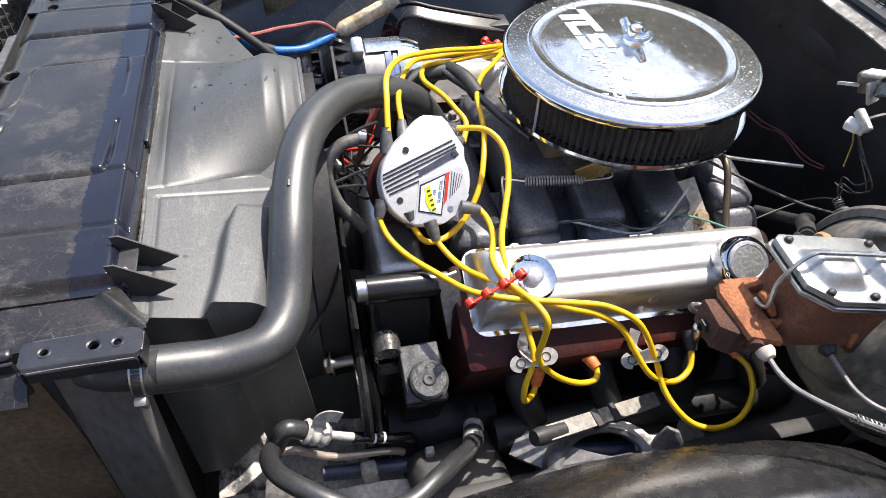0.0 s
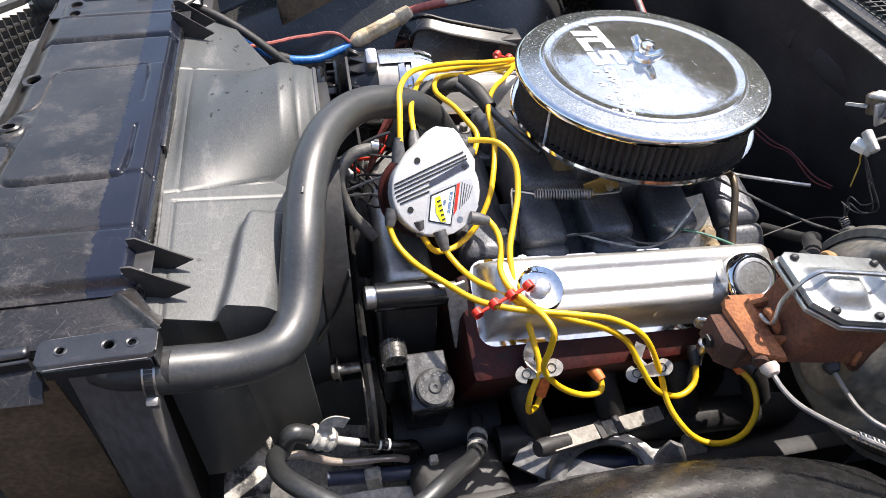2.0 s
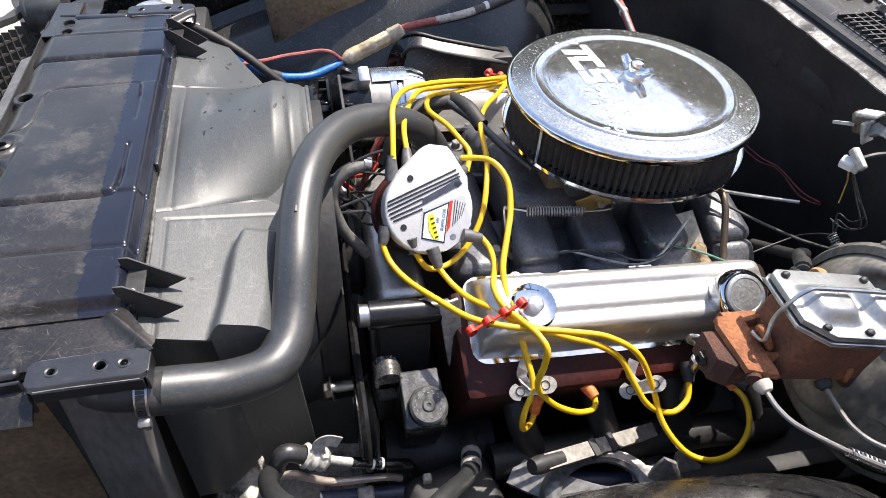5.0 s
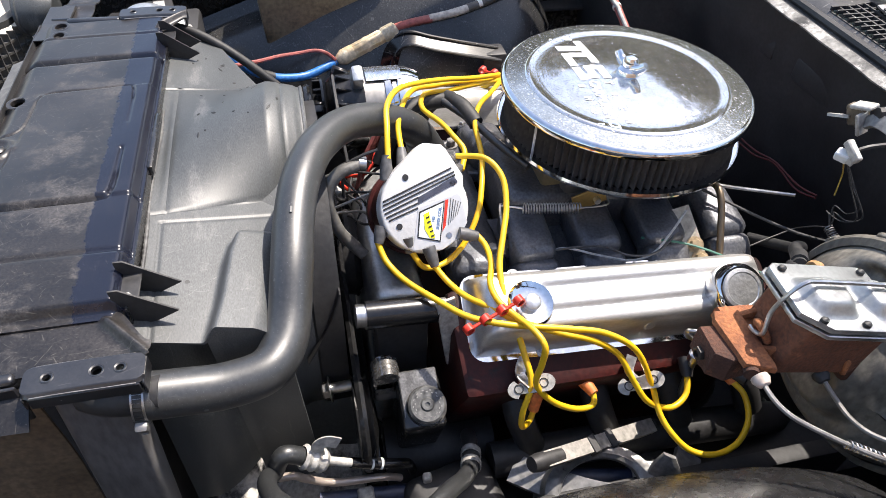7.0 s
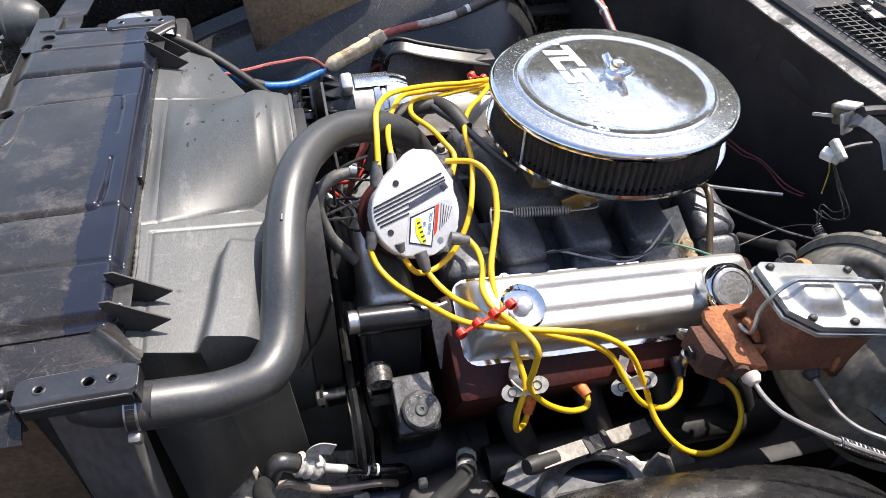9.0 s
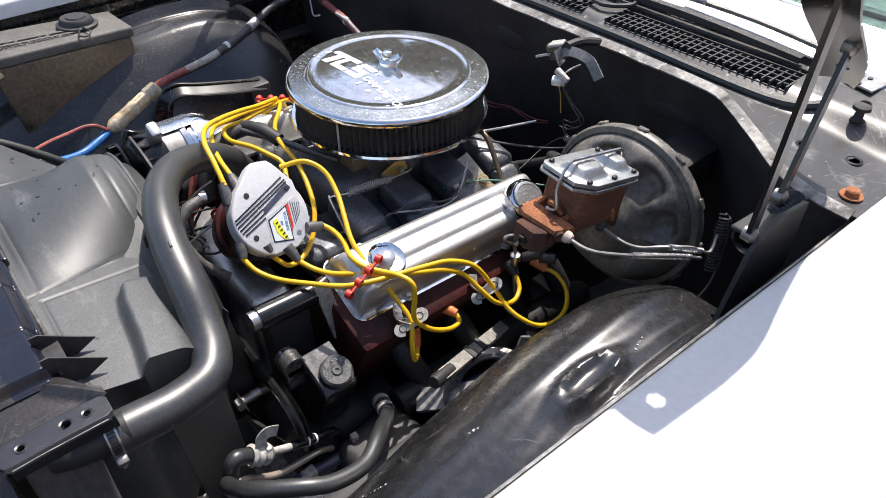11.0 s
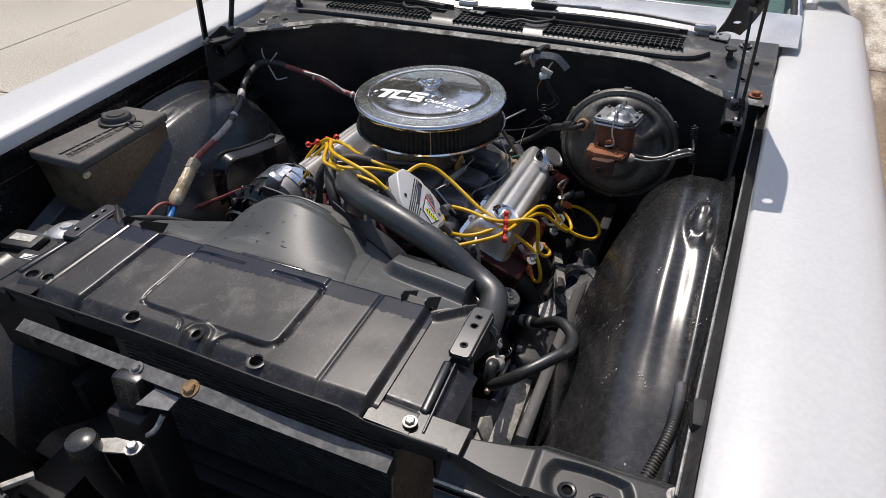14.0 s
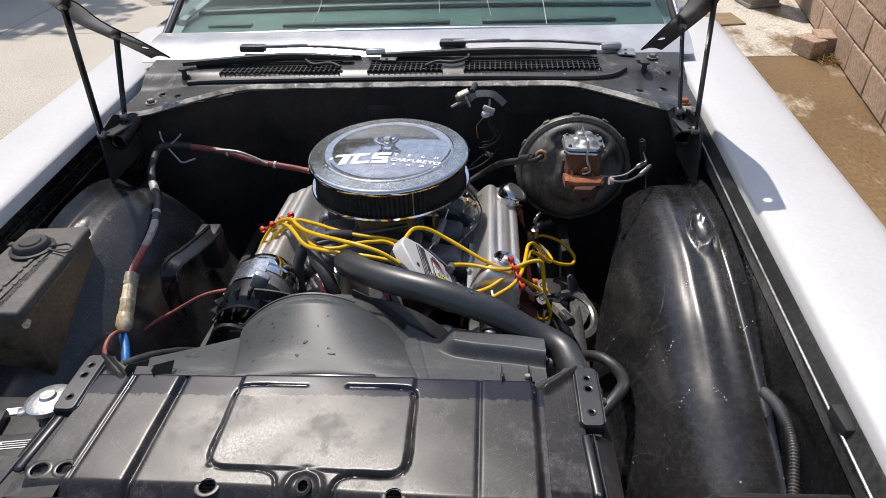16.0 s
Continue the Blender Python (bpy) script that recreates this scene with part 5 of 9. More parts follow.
def valve_cover(s):
    vc = thing("valve_cover", (s * 0.235, -0.07, 0.73), "ribbed brushed-aluminium finish valve cover", "valve cover", "valve covers")
    m = pose(s * 0.233, -0.068, 0.742, -4.0, 0, 0) @ pose(0, 0, 0, 0, s * VC_TILT, 0)
    # body: domed box with lengthwise flutes
    W, L0, H0 = 0.052, 0.212, 0.062

    def skin(u, v):
        x, y = (u * 2 - 1), (v * 2 - 1)
        px, py = x * W, y * L0
        ex = max(0, 1 - abs(x) ** 7)
        ey = max(0, 1 - abs(y) ** 26)
        z = H0 * min(1, (ex * ey) ** 0.55)
        z -= 0.0035 * (math.exp(-((x - 0.30) / 0.10) ** 2) + math.exp(-((x + 0.30) / 0.10) ** 2)) * smoothstep(0.97, 0.90, abs(y)) * smoothstep(-0.62, -0.56, y)
        z -= 0.022 * smoothstep(0.62, 1.0, abs(x)) * ey * (1 if z > 0.02 else 0) * 0.5
        return m @ Vector((px, py, z))
    part("cover_shell", sheet(skin, 44, 90), M_VALVE, vc, "", 50)
    rim = [(-W - 0.008, -L0 - 0.006), (W + 0.008, -L0 - 0.006), (W + 0.008, L0 + 0.006), (-W - 0.008, L0 + 0.006)]
    bm = prism(rim, 0.005, 0, m @ Matrix.Translation((0, 0, -0.002)))
    vert = [e for e in bm.edges if abs((e.verts[0].co - e.verts[1].co).length - 0.005) < 1e-4]
    bmesh.ops.bevel(bm, geom=vert, offset=0.022, segments=5, profile=0.5, affect="EDGES")
    part("mounting_rim", bm, M_CHROME_CLEAN, vc, "bright mounting rim")
    for px, py in ((-W - 0.002, -0.14), (-W - 0.002, 0.08), (W + 0.002, -0.12), (W + 0.002, 0.10)):
        part("cover_bolt", bolt(m @ Vector((px, py, 0.003)), m.to_3x3() @ Vector((0, 0, 1)), 0.006, 0.007), M_STEEL, vc)
    part("dimple", lathe([(0.009, 0), (0.0085, 0.003), (0.006, 0.005), (0, 0.005)], 16, m @ Matrix.Translation((W * 0.80, 0.02, 0.040)) @ pose(0, 0, 0, 0, 55, 0)), M_VALVE, vc)
    return vc, m


vc_d, VM = valve_cover(1)
vc_p, VMP = valve_cover(-1)
# round breather plug near the front of the driver's cover
plug = thing("breather_plug", VM @ Vector((0, -0.145, 0.06)), "chrome dished breather plug pressed into the valve cover", "plug")
part("dish", lathe([(0.030, 0.0), (0.0305, 0.004), (0.028, 0.007), (0.022, 0.004), (0.016, 0.003), (0.0, 0.003)], 32, VM @ Matrix.Translation((0.004, -0.145, 0.059))), M_CHROME_CLEAN, plug)
part("button", lathe([(0.011, 0.0), (0.0108, 0.008), (0.008, 0.010), (0, 0.0105)], 20, VM @ Matrix.Translation((0.004, -0.145, 0.062))), M_ALU, plug)
cap = thing("oil_filler_cap", VM @ Vector((0, 0.15, 0.06)), "chrome push-in oil filler cap, dusty, on the valve cover", "cap")
CAPM = VM @ Matrix.Translation((0.006, 0.140, 0.030)) @ pose(0, 0, 0, 4, 14, 0) @ Matrix.Scale(1.12, 4)
part("neck", lathe([(0.036, -0.004), (0.034, 0.004), (0.022, 0.022), (0.022, 0.030)], 28, CAPM, False), M_GLOSS, cap)
part("cap_body", lathe([(0.030, 0.026), (0.0315, 0.028), (0.0318, 0.046), (0.0305, 0.053), (0.027, 0.0565), (0.0, 0.0570)], 36, CAPM), M_CHROME_CLEAN, cap)
part("cap_top", lathe([(0.0245, 0.0566), (0.0240, 0.0585), (0.020, 0.0590), (0.019, 0.0582), (0.0, 0.0584)], 36, CAPM), M_ALU, cap, "dusty embossed top")

# ---------- carburettor and air cleaner ----------
carb = thing("carburetor", (0, 0, 0.80), "grimy four-barrel carburettor under the air cleaner", "carburetor")
part("carb_body", bar(-0.075, 0.075, -0.10, 0.09, 0.81, 0.875, 0.01, 2), M_STEEL_DULL, carb)
part("float_bowl", bar(-0.06, 0.06, -0.13, -0.09, 0.82, 0.862, 0.008), mat("gold_zinc_casting", (0.42, 0.34, 0.20), (0.3, 0.25, 0.16), rough=0.4, metal=0.7, scale=30), carb)
part("choke_housing", lathe([(0, 0), (0.03, 0), (0.03, 0.025), (0.02, 0.03), (0, 0.03)], 20, frame_at((0.075, 0.05, 0.84), (1, 0, 0), (0, 1, 0))), M_BLACK, carb)
part("throttle_arm", box((0.004, 0.05, 0.03), 0.001, 1, pose(0.10, -0.07, 0.825, 20, 0, 0)), M_BRASS, carb)
part("throttle_shaft", tube([(-0.10, -0.06, 0.825), (0.11, -0.06, 0.825)], 0.005, 8, 2), M_STEEL, carb)

cleaner = thing("air_cleaner", (0, 0, 0.87), "round chrome open-element air cleaner with dusty lid", "air cleaner")
part("base_pan", lathe([(0.0, 0.872), (0.10, 0.872), (0.14, 0.876), (0.168, 0.878), (0.178, 0.880), (0.1795, 0.884), (0.178, 0.888), (0.170, 0.888), (0.165, 0.886), (0.0, 0.884)], 96), M_CHROME_CLEAN, cleaner, "polished base pan rim")
fl = bmesh.new()
NP = 104
for k in range(NP * 2):
    a = 2 * math.pi * k / (NP * 2)
    r = 0.1695 if k % 2 else 0.1610
    fl.verts.new((r * math.cos(a), r * math.sin(a), 0.887))
    fl.verts.new((r * math.cos(a), r * math.sin(a), 0.944))
fl.verts.ensure_lookup_table()
for k in range(NP * 2):
    j = (k + 1) % (NP * 2)
    fl.faces.new((fl.verts[2 * k], fl.verts[2 * j], fl.verts[2 * j + 1], fl.verts[2 * k + 1]))
part("filter_element", fl, M_FILTER, cleaner, "black pleated filter element", 10)
part("element_seam", box((0.002, 0.003, 0.056), m=frame_at((0.170 * math.cos(-1.16), 0.170 * math.sin(-1.16), 0.9155), (0, 0, 1), (1, 0, 0))), M_STEEL, cleaner)
lid = part("lid", lathe([(0.0, 0.9665), (0.02, 0.9662), (0.06, 0.9645), (0.12, 0.9600), (0.136, 0.9580), (0.1395, 0.9595), (0.143, 0.9595), (0.146, 0.9570), (0.146, 0.9450), (0.0, 0.9450)], 128), M_CHROME, cleaner, "chrome lid with raised ring, dust spots and white print", 50)
part("lid_rim", lathe([(0.1462, 0.9440), (0.1462, 0.9568), (0.165, 0.9550), (0.1735, 0.9546)], 128, None, False), M_CHROME_DUST, cleaner, "outer chrome rim grey with speckled dust", 50)
part("lid_edge", lathe([(0.1735, 0.9546), (0.1765, 0.9535), (0.1787, 0.9515), (0.180, 0.948), (0.1795, 0.943), (0.176, 0.942), (0.165, 0.9435)], 128, None, False), M_CHROME_CLEAN, cleaner, "bright rolled chrome edge", 50)


def lid_z(x, y):
    r = math.hypot(x, y)
    return lerp_table([(0, 0.9665), (0.02, 0.9662), (0.06, 0.9645), (0.12, 0.9600), (0.136, 0.9580)], r)


def print_block(x0, x1, y0, y1, skew=0.22):
    return sheet(lambda u, v: Vector((x0 + (x1 - x0) * u + skew * (y1 - y0) * v, y0 + (y1 - y0) * v, lid_z(x0 + (x1 - x0) * u, y0 + (y1 - y0) * v) + 0.0007)), 6, 3)


def logo(*blocks):
    return join(*[print_block(*b) for b in blocks])


ly0, ly1 = -0.074, -0.030
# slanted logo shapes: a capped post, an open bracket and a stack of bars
part("logo_mark", logo((-0.112, -0.068, ly1 - 0.011, ly1), (-0.101, -0.084, ly0, ly1 - 0.011)), M_WHITEPRINT, lid)
part("logo_mark", logo((-0.074, -0.034, ly0, ly0 + 0.011), (-0.074, -0.061, ly0 + 0.011, ly1 - 0.011), (-0.066, -0.036, ly1 - 0.011, ly1)), M_WHITEPRINT, lid)
part("logo_mark", logo((-0.030, 0.006, ly0, ly0 + 0.011), (-0.030, 0.006, ly0 + 0.0165, ly0 + 0.0275), (-0.028, 0.010, ly1 - 0.011, ly1), (-0.006, 0.006, ly0 + 0.011, ly0 + 0.0165), (-0.030, -0.018, ly0 + 0.0275, ly1 - 0.011)), M_WHITEPRINT, lid)
part("logo_underline", logo((-0.128, -0.118, ly0, ly0 + 0.007), (-0.124, -0.118, ly1 - 0.020, ly1 - 0.010)), M_WHITEPRINT, lid)


def lid_letters(word, x, y, step, size, fall=0.0):
    """White lettering laid on the lid, letter by letter."""
    for k, ch in enumerate(word):
        cu = bpy.data.curves.new("letter", "FONT")
        cu.body, cu.size, cu.extrude, cu.offset, cu.shear = ch, size, 0.0001, 0.0007, 0.2
        cu.materials.append(M_WHITEPRINT)
        ob = new("letter", cu)
        ob.parent = lid
        px, py = x + step * k, y + fall * k
        ob.matrix_basis = Matrix.Translation(-origin_of(lid)) @ pose(px, py, lid_z(px + 0.005, py + 0.006) + 0.0006, 0, 2.8 * px / 0.06, 0)


lid_letters("CARBURETOR", 0.012, -0.0655, 0.0114, 0.0185, -0.0010)
lid_letters("TECH", 0.018, -0.0430, 0.0290, 0.0120, -0.0022)
lid_letters("SHOP", 0.018, -0.0820, 0.0290, 0.0120, -0.0022)
wing = part("wing_nut", join(lathe([(0.017, 0.966), (0.016, 0.972), (0.011, 0.976), (0.0115, 0.984), (0.009, 0.990), (0, 0.992)], 24),
    *[tube([(s * 0.008, s * 0.003, 0.976), (s * 0.018, s * 0.006, 0.980), (s * 0.024, s * 0.010, 0.988)], 0.005, 10, 4, radii=lambda t: 0.0085 - 0.003 * t) for s in (1, -1)]), M_CHROME_CLEAN, cleaner, "chrome wing nut")
part("spacer", lathe([(0.04, 0.872), (0.05, 0.86), (0.066, 0.86), (0.066, 0.872)], 32), M_ALU, cleaner)

# ---------- distributor and ignition leads ----------
DN = Vector((0.757, 0.104, 0.645)).normalized()
DO = Vector((0.120, -0.318, 0.858))
DM = frame_at(DO, DN, (0, 1, 0))
dist = thing("distributor", DO - DN * 0.16, "large-cap distributor with grey cast coil cover and coloured sticker", "distributor")
part("housing", lathe([(0, -0.24), (0.025, -0.24), (0.028, -0.16), (0.045, -0.14), (0.055, -0.12), (0.055, -0.085), (0, -0.085)], 28, DM), M_STEEL_DULL, dist)
part("cap", lathe([(0, -0.085), (0.062, -0.085), (0.063, -0.070), (0.058, -0.066), (0.055, -0.030), (0.050, -0.024), (0, -0.024)], 36, DM), mat("dark_red_cap", (0.06, 0.012, 0.010), (0.03, 0.010, 0.008), rough=0.4, scale=20), dist, "dark distributor cap")
arc = [(0.061 * math.cos(math.radians(a)) + 0.002, 0.061 * math.sin(math.radians(a)) + 0.002) for a in range(148, 391, 9)]
outline = arc + [(0.0595, 0.040), (0.040, 0.076), (0.034, 0.083), (0.010, 0.087), (0.002, 0.083), (-0.036, 0.052)]
cover = part("coil_cover", prism(outline, 0.026, 0.004, DM @ Matrix.Translation((0, 0, -0.026)), 3), M_COVER, dist, "grey cast coil cover with parallel ribs")
part("cover_skirt", prism([(x * 0.95, y * 0.95) for x, y in outline], 0.012, 0, DM @ Matrix.Translation((0, 0, -0.037))), M_BLACK, dist)
for (ax, ay), (bx, by) in (((-0.0543, 0.0154), (0.0434, 0.0508)), ((-0.0549, 0.0105), (0.0468, 0.0455)), ((-0.0549, 0.0049), (0.0476, 0.0414)), ((-0.0538, -0.0006), (-0.0066, 0.0165)), ((-0.0524, -0.0057), (-0.0075, 0.0092)), ((-0.0492, -0.0100), (-0.0083, 0.0030))):
    part("rib_groove", box((math.hypot(bx - ax, by - ay), 0.0023, 0.0016), 0.0005, 1, DM @ Matrix.Translation(((ax + bx) / 2, (ay + by) / 2, 0.0006)) @ pose(0, 0, 0, 0, 0, math.degrees(math.atan2(by - ay, bx - ax)))), M_LABELK, cover)
part("dark_band", prism([(-0.0065, 0.0166), (0.0460, 0.0388), (0.0503, 0.0310), (-0.0076, 0.0075)], 0.0010, 0, DM), mat("dark_cast", (0.055, 0.06, 0.085), rough=0.4), cover)
for x, y in ((-0.0207, 0.0442), (0.0428, 0.0310), (-0.0362, -0.0189), (0.0300, -0.0383)):
    part("cover_screw", lathe([(0.0042, 0.0008), (0.0036, 0.0008), (0.003, -0.0005), (0, -0.0005)], 14, DM @ Matrix.Translation((x, y, 0.0002))), M_LABELK if x != 0.03 else M_STEEL, cover)


def sticker(poly, h, material, nm, lab=""):
    return part(nm, prism(poly, 0.0006, 0, DM @ Matrix.Translation((0, 0, h))), material, cover, lab)


sticker([(-0.0081, 0.0028), (0.0473, 0.0157), (0.0517, 0.0139), (0.0576, -0.0236), (0.0446, -0.0425), (0.0189, -0.0560), (-0.0212, -0.0520)], 0.0, mat("silver_sticker", (0.60, 0.60, 0.60), (0.55, 0.55, 0.55), rough=0.36, metal=0.3, bump=0, mottle=0.05), "sticker", "silver-grey sticker")
sticker([(-0.0074, -0.0022), (0.0292, 0.0088), (0.0171, -0.0454), (-0.0140, -0.0364)], 0.0008, M_LABELK, "label_border")
sticker([(-0.0062, -0.0043), (0.0270, 0.0062), (0.0156, -0.0432), (-0.0122, -0.0350)], 0.0015, mat("pale_blue_label", (0.66, 0.70, 0.72), (0.60, 0.65, 0.66), rough=0.4, bump=0, mottle=0.04), "label_field", "pale blue label field")
sticker([(-0.0020, -0.0065), (0.0052, -0.0040), (0.0062, -0.0150), (0.0098, -0.0395), (0.0030, -0.0390), (-0.0030, -0.0260)], 0.0022, M_LABELY, "logo_patch", "yellow slanted logo patch")
for k in range(5):
    x, y = 0.0004 + k * 0.0011, -0.0105 - k * 0.0062
    sticker([(x, y), (x + 0.0046, y + 0.0012), (x + 0.0044, y - 0.0008), (x - 0.0004, y - 0.0022)], 0.0029, M_LABELK, "logo_bar")
for word, lx, ly, size in (("HEI", 0.0112, -0.0175, 0.0046), ("SUPER COIL", 0.0165, -0.0285, 0.0056)):
    cu = bpy.data.curves.new("label_word", "FONT")
    cu.body, cu.size, cu.extrude, cu.offset = word, size, 0.0002, 0.00012
    cu.materials.append(M_LABELB)
    ob = new("label_word", cu)
    ob.parent = cover
    ob.matrix_basis = Matrix.Translation(-origin_of(cover)) @ DM @ pose(lx, ly, 0.0024, 0, 0, 76)
sticker([(0.0302, 0.0094), (0.0345, 0.0100), (0.0266, -0.0250), (0.0213, -0.0320)], 0.0008, M_RED, "red_stripe")
for k in range(5):
    x = 0.0375 + k * 0.0034
    sticker([(x, 0.0105 - k * 0.0015), (x + 0.0010, 0.0107 - k * 0.0015), (x - 0.0062, -0.024 + k * 0.003), (x - 0.0072, -0.0243 + k * 0.003)], 0.0008, M_LABELK if k == 1 else M_GREYBOOT, "print_bar")


def lead(pts, boots, lab="yellow silicone spark plug lead"):
    """One plug lead: cable with its boots."""
    t = thing("spark_plug_lead", pts[0], lab, "ignition lead", "spark plug leads")
    part("cable", tube(pts, 0.0041, 10, 6), M_YELLOW, t, "", 60)
    for at, to, r, m in boots:
        a, b = Vector(at), Vector(to)
        part("boot", lathe([(0, 0), (r * 0.72, 0), (r * 0.8, 0.15 * (b - a).length), (r, 0.5 * (b - a).length), (r * 1.05, 0.97 * (b - a).length), (0, (b - a).length)], 14, frame_at(a, b - a, (b - a).orthogonal())), m, t, "orange plug boot" if m is M_ORANGE else "grey rubber boot")
    return t


# driver's bank
lead([(0.058, -0.262, 0.893), (0.074, -0.226, 0.897), (0.102, -0.208, 0.884), (0.139, -0.211, 0.863), (0.177, -0.225, 0.846), (0.212, -0.238, 0.830), (0.246, -0.240, 0.812), (0.275, -0.232, 0.788), (0.304, -0.226, 0.764), (0.333, -0.222, 0.738), (0.352, -0.235, 0.705), (0.353, -0.232, 0.672), (0.335, -0.213, 0.652), (0.325, -0.205, 0.668)],
     [((0.060, -0.266, 0.893), (0.062, -0.292, 0.872), 0.0085, M_GREYBOOT), ((0.326, -0.206, 0.660), (0.308, -0.198, 0.690), 0.0095, M_ORANGE)])
lead([(0.147, -0.251, 0.826), (0.166, -0.243, 0.822), (0.197, -0.244, 0.820), (0.233, -0.255, 0.820), (0.261, -0.251, 0.817), (0.283, -0.236, 0.813), (0.310, -0.222, 0.815), (0.331, -0.214, 0.808), (0.337, -0.216, 0.781), (0.340, -0.219, 0.745), (0.348, -0.195, 0.712), (0.352, -0.160, 0.690), (0.345, -0.132, 0.682), (0.328, -0.128, 0.690)],
     [((0.150, -0.250, 0.826), (0.146, -0.276, 0.832), 0.0085, M_GREYBOOT), ((0.334, -0.128, 0.689), (0.302, -0.140, 0.694), 0.0095, M_ORANGE)])
lead([(0.176, -0.315, 0.808), (0.200, -0.300, 0.797), (0.228, -0.283, 0.797), (0.256, -0.260, 0.803), (0.280, -0.238, 0.804), (0.296, -0.208, 0.800), (0.307, -0.175, 0.792), (0.313, -0.138, 0.778), (0.324, -0.105, 0.756), (0.345, -0.088, 0.728), (0.365, -0.068, 0.700), (0.372, -0.035, 0.686), (0.360, -0.008, 0.690), (0.340, 0.0, 0.705)],
     [((0.178, -0.314, 0.808), (0.160, -0.320, 0.828), 0.0085, M_GREYBOOT), ((0.342, 0.0, 0.703), (0.318, 0.005, 0.715), 0.0095, M_BLACK)])
lead([(0.140, -0.384, 0.828), (0.163, -0.376, 0.813), (0.194, -0.357, 0.806), (0.232, -0.326, 0.806), (0.268, -0.294, 0.808), (0.287, -0.257, 0.808), (0.297, -0.214, 0.804), (0.303, -0.170, 0.797), (0.310, -0.123, 0.786), (0.326, -0.083, 0.762), (0.350, -0.060, 0.716), (0.378, -0.055, 0.690), (0.404, -0.045, 0.676), (0.424, -0.025, 0.663), (0.433, 0.006, 0.658), (0.424, 0.044, 0.657), (0.398, 0.074, 0.663), (0.364, 0.085, 0.670), (0.342, 0.076, 0.674)],
     [((0.142, -0.383, 0.827), (0.126, -0.376, 0.843), 0.0085, M_GREYBOOT), ((0.346, 0.078, 0.673), (0.316, 0.070, 0.682), 0.0095, M_ORANGE)])
lead([(0.150, -0.340, 0.812), (0.165, -0.325, 0.795), (0.158, -0.295, 0.792), (0.140, -0.265, 0.806), (0.110, -0.240, 0.830), (0.070, -0.225, 0.850), (0.020, -0.213, 0.862), (-0.05, -0.205, 0.868), (-0.10, -0.185, 0.868), (-0.150, -0.150, 0.860), (-0.205, -0.120, 0.846), (-0.262, -0.130, 0.80), (-0.300, -0.175, 0.74)],
     [((0.150, -0.342, 0.812), (0.140, -0.345, 0.832), 0.0085, M_GREYBOOT), ((-0.298, -0.172, 0.742), (-0.31, -0.19, 0.712), 0.0095, M_ORANGE)])
# passenger's bank, up and over the hose
lead([(0.066, -0.357, 0.905), (0.030, -0.352, 0.928), (-0.010, -0.345, 0.940), (-0.055, -0.322, 0.936), (-0.100, -0.280, 0.917), (-0.146, -0.225, 0.892), (-0.176, -0.178, 0.873), (-0.210, -0.126, 0.855), (-0.252, -0.108, 0.83), (-0.285, -0.125, 0.79), (-0.31, -0.16, 0.73)],
     [((0.060, -0.358, 0.908), (0.080, -0.362, 0.880), 0.0085, M_GREYBOOT), ((-0.308, -0.158, 0.735), (-0.315, -0.175, 0.70), 0.0095, M_ORANGE)])
lead([(0.040, -0.334, 0.898), (-0.005, -0.331, 0.906), (-0.064, -0.315, 0.902), (-0.119, -0.288, 0.894), (-0.150, -0.248, 0.880), (-0.173, -0.207, 0.869), (-0.205, -0.150, 0.850), (-0.245, -0.098, 0.826), (-0.278, -0.075, 0.785), (-0.305, -0.08, 0.73)],
     [((0.036, -0.334, 0.898), (0.064, -0.336, 0.886), 0.0085, M_GREYBOOT), ((-0.303, -0.08, 0.735), (-0.312, -0.08, 0.70), 0.0095, M_ORANGE)])
lead([(0.050, -0.250, 0.862), (0.022, -0.240, 0.874), (-0.004, -0.250, 0.882), (-0.035, -0.262, 0.886), (-0.075, -0.282, 0.888), (-0.118, -0.270, 0.885), (-0.145, -0.225, 0.872), (-0.180, -0.170, 0.858), (-0.230, -0.090, 0.832), (-0.262, -0.05, 0.79), (-0.295, 0.0, 0.73)],
     [((0.046, -0.252, 0.864), (0.070, -0.272, 0.868), 0.0085, M_GREYBOOT), ((-0.293, -0.002, 0.735), (-0.312, 0.0, 0.70), 0.0095, M_ORANGE)])

# red lead separators
for k, (p, d) in enumerate((((0.279, -0.263, 0.815), (-0.022, 0.074, 0.017)), ((-0.248, -0.104, 0.832), (0.5, 0.5, 0.05)))):
    sp = thing("lead_separator", p, "red plastic comb that spaces the yellow leads", "separator", "lead separators")
    d = Vector(d).normalized()
    part("bar", tube([Vector(p) - d * 0.042, Vector(p) + d * 0.042], 0.0022, 8, 2), M_RED, sp)
    for j in range(4):
        c = Vector(p) + d * (-0.036 + 0.024 * j)
        part("clip", lathe([(0.0044, -0.0045), (0.0068, -0.0045), (0.0068, 0.0045), (0.0044, 0.0045)], 14, frame_at(c + Vector((0, 0, 0.001)), Vector((0.9, 0.35, -0.1)) if k == 0 else Vector((-0.6, 0.6, 0.1)), (0, 0, 1)), False), M_RED, sp)
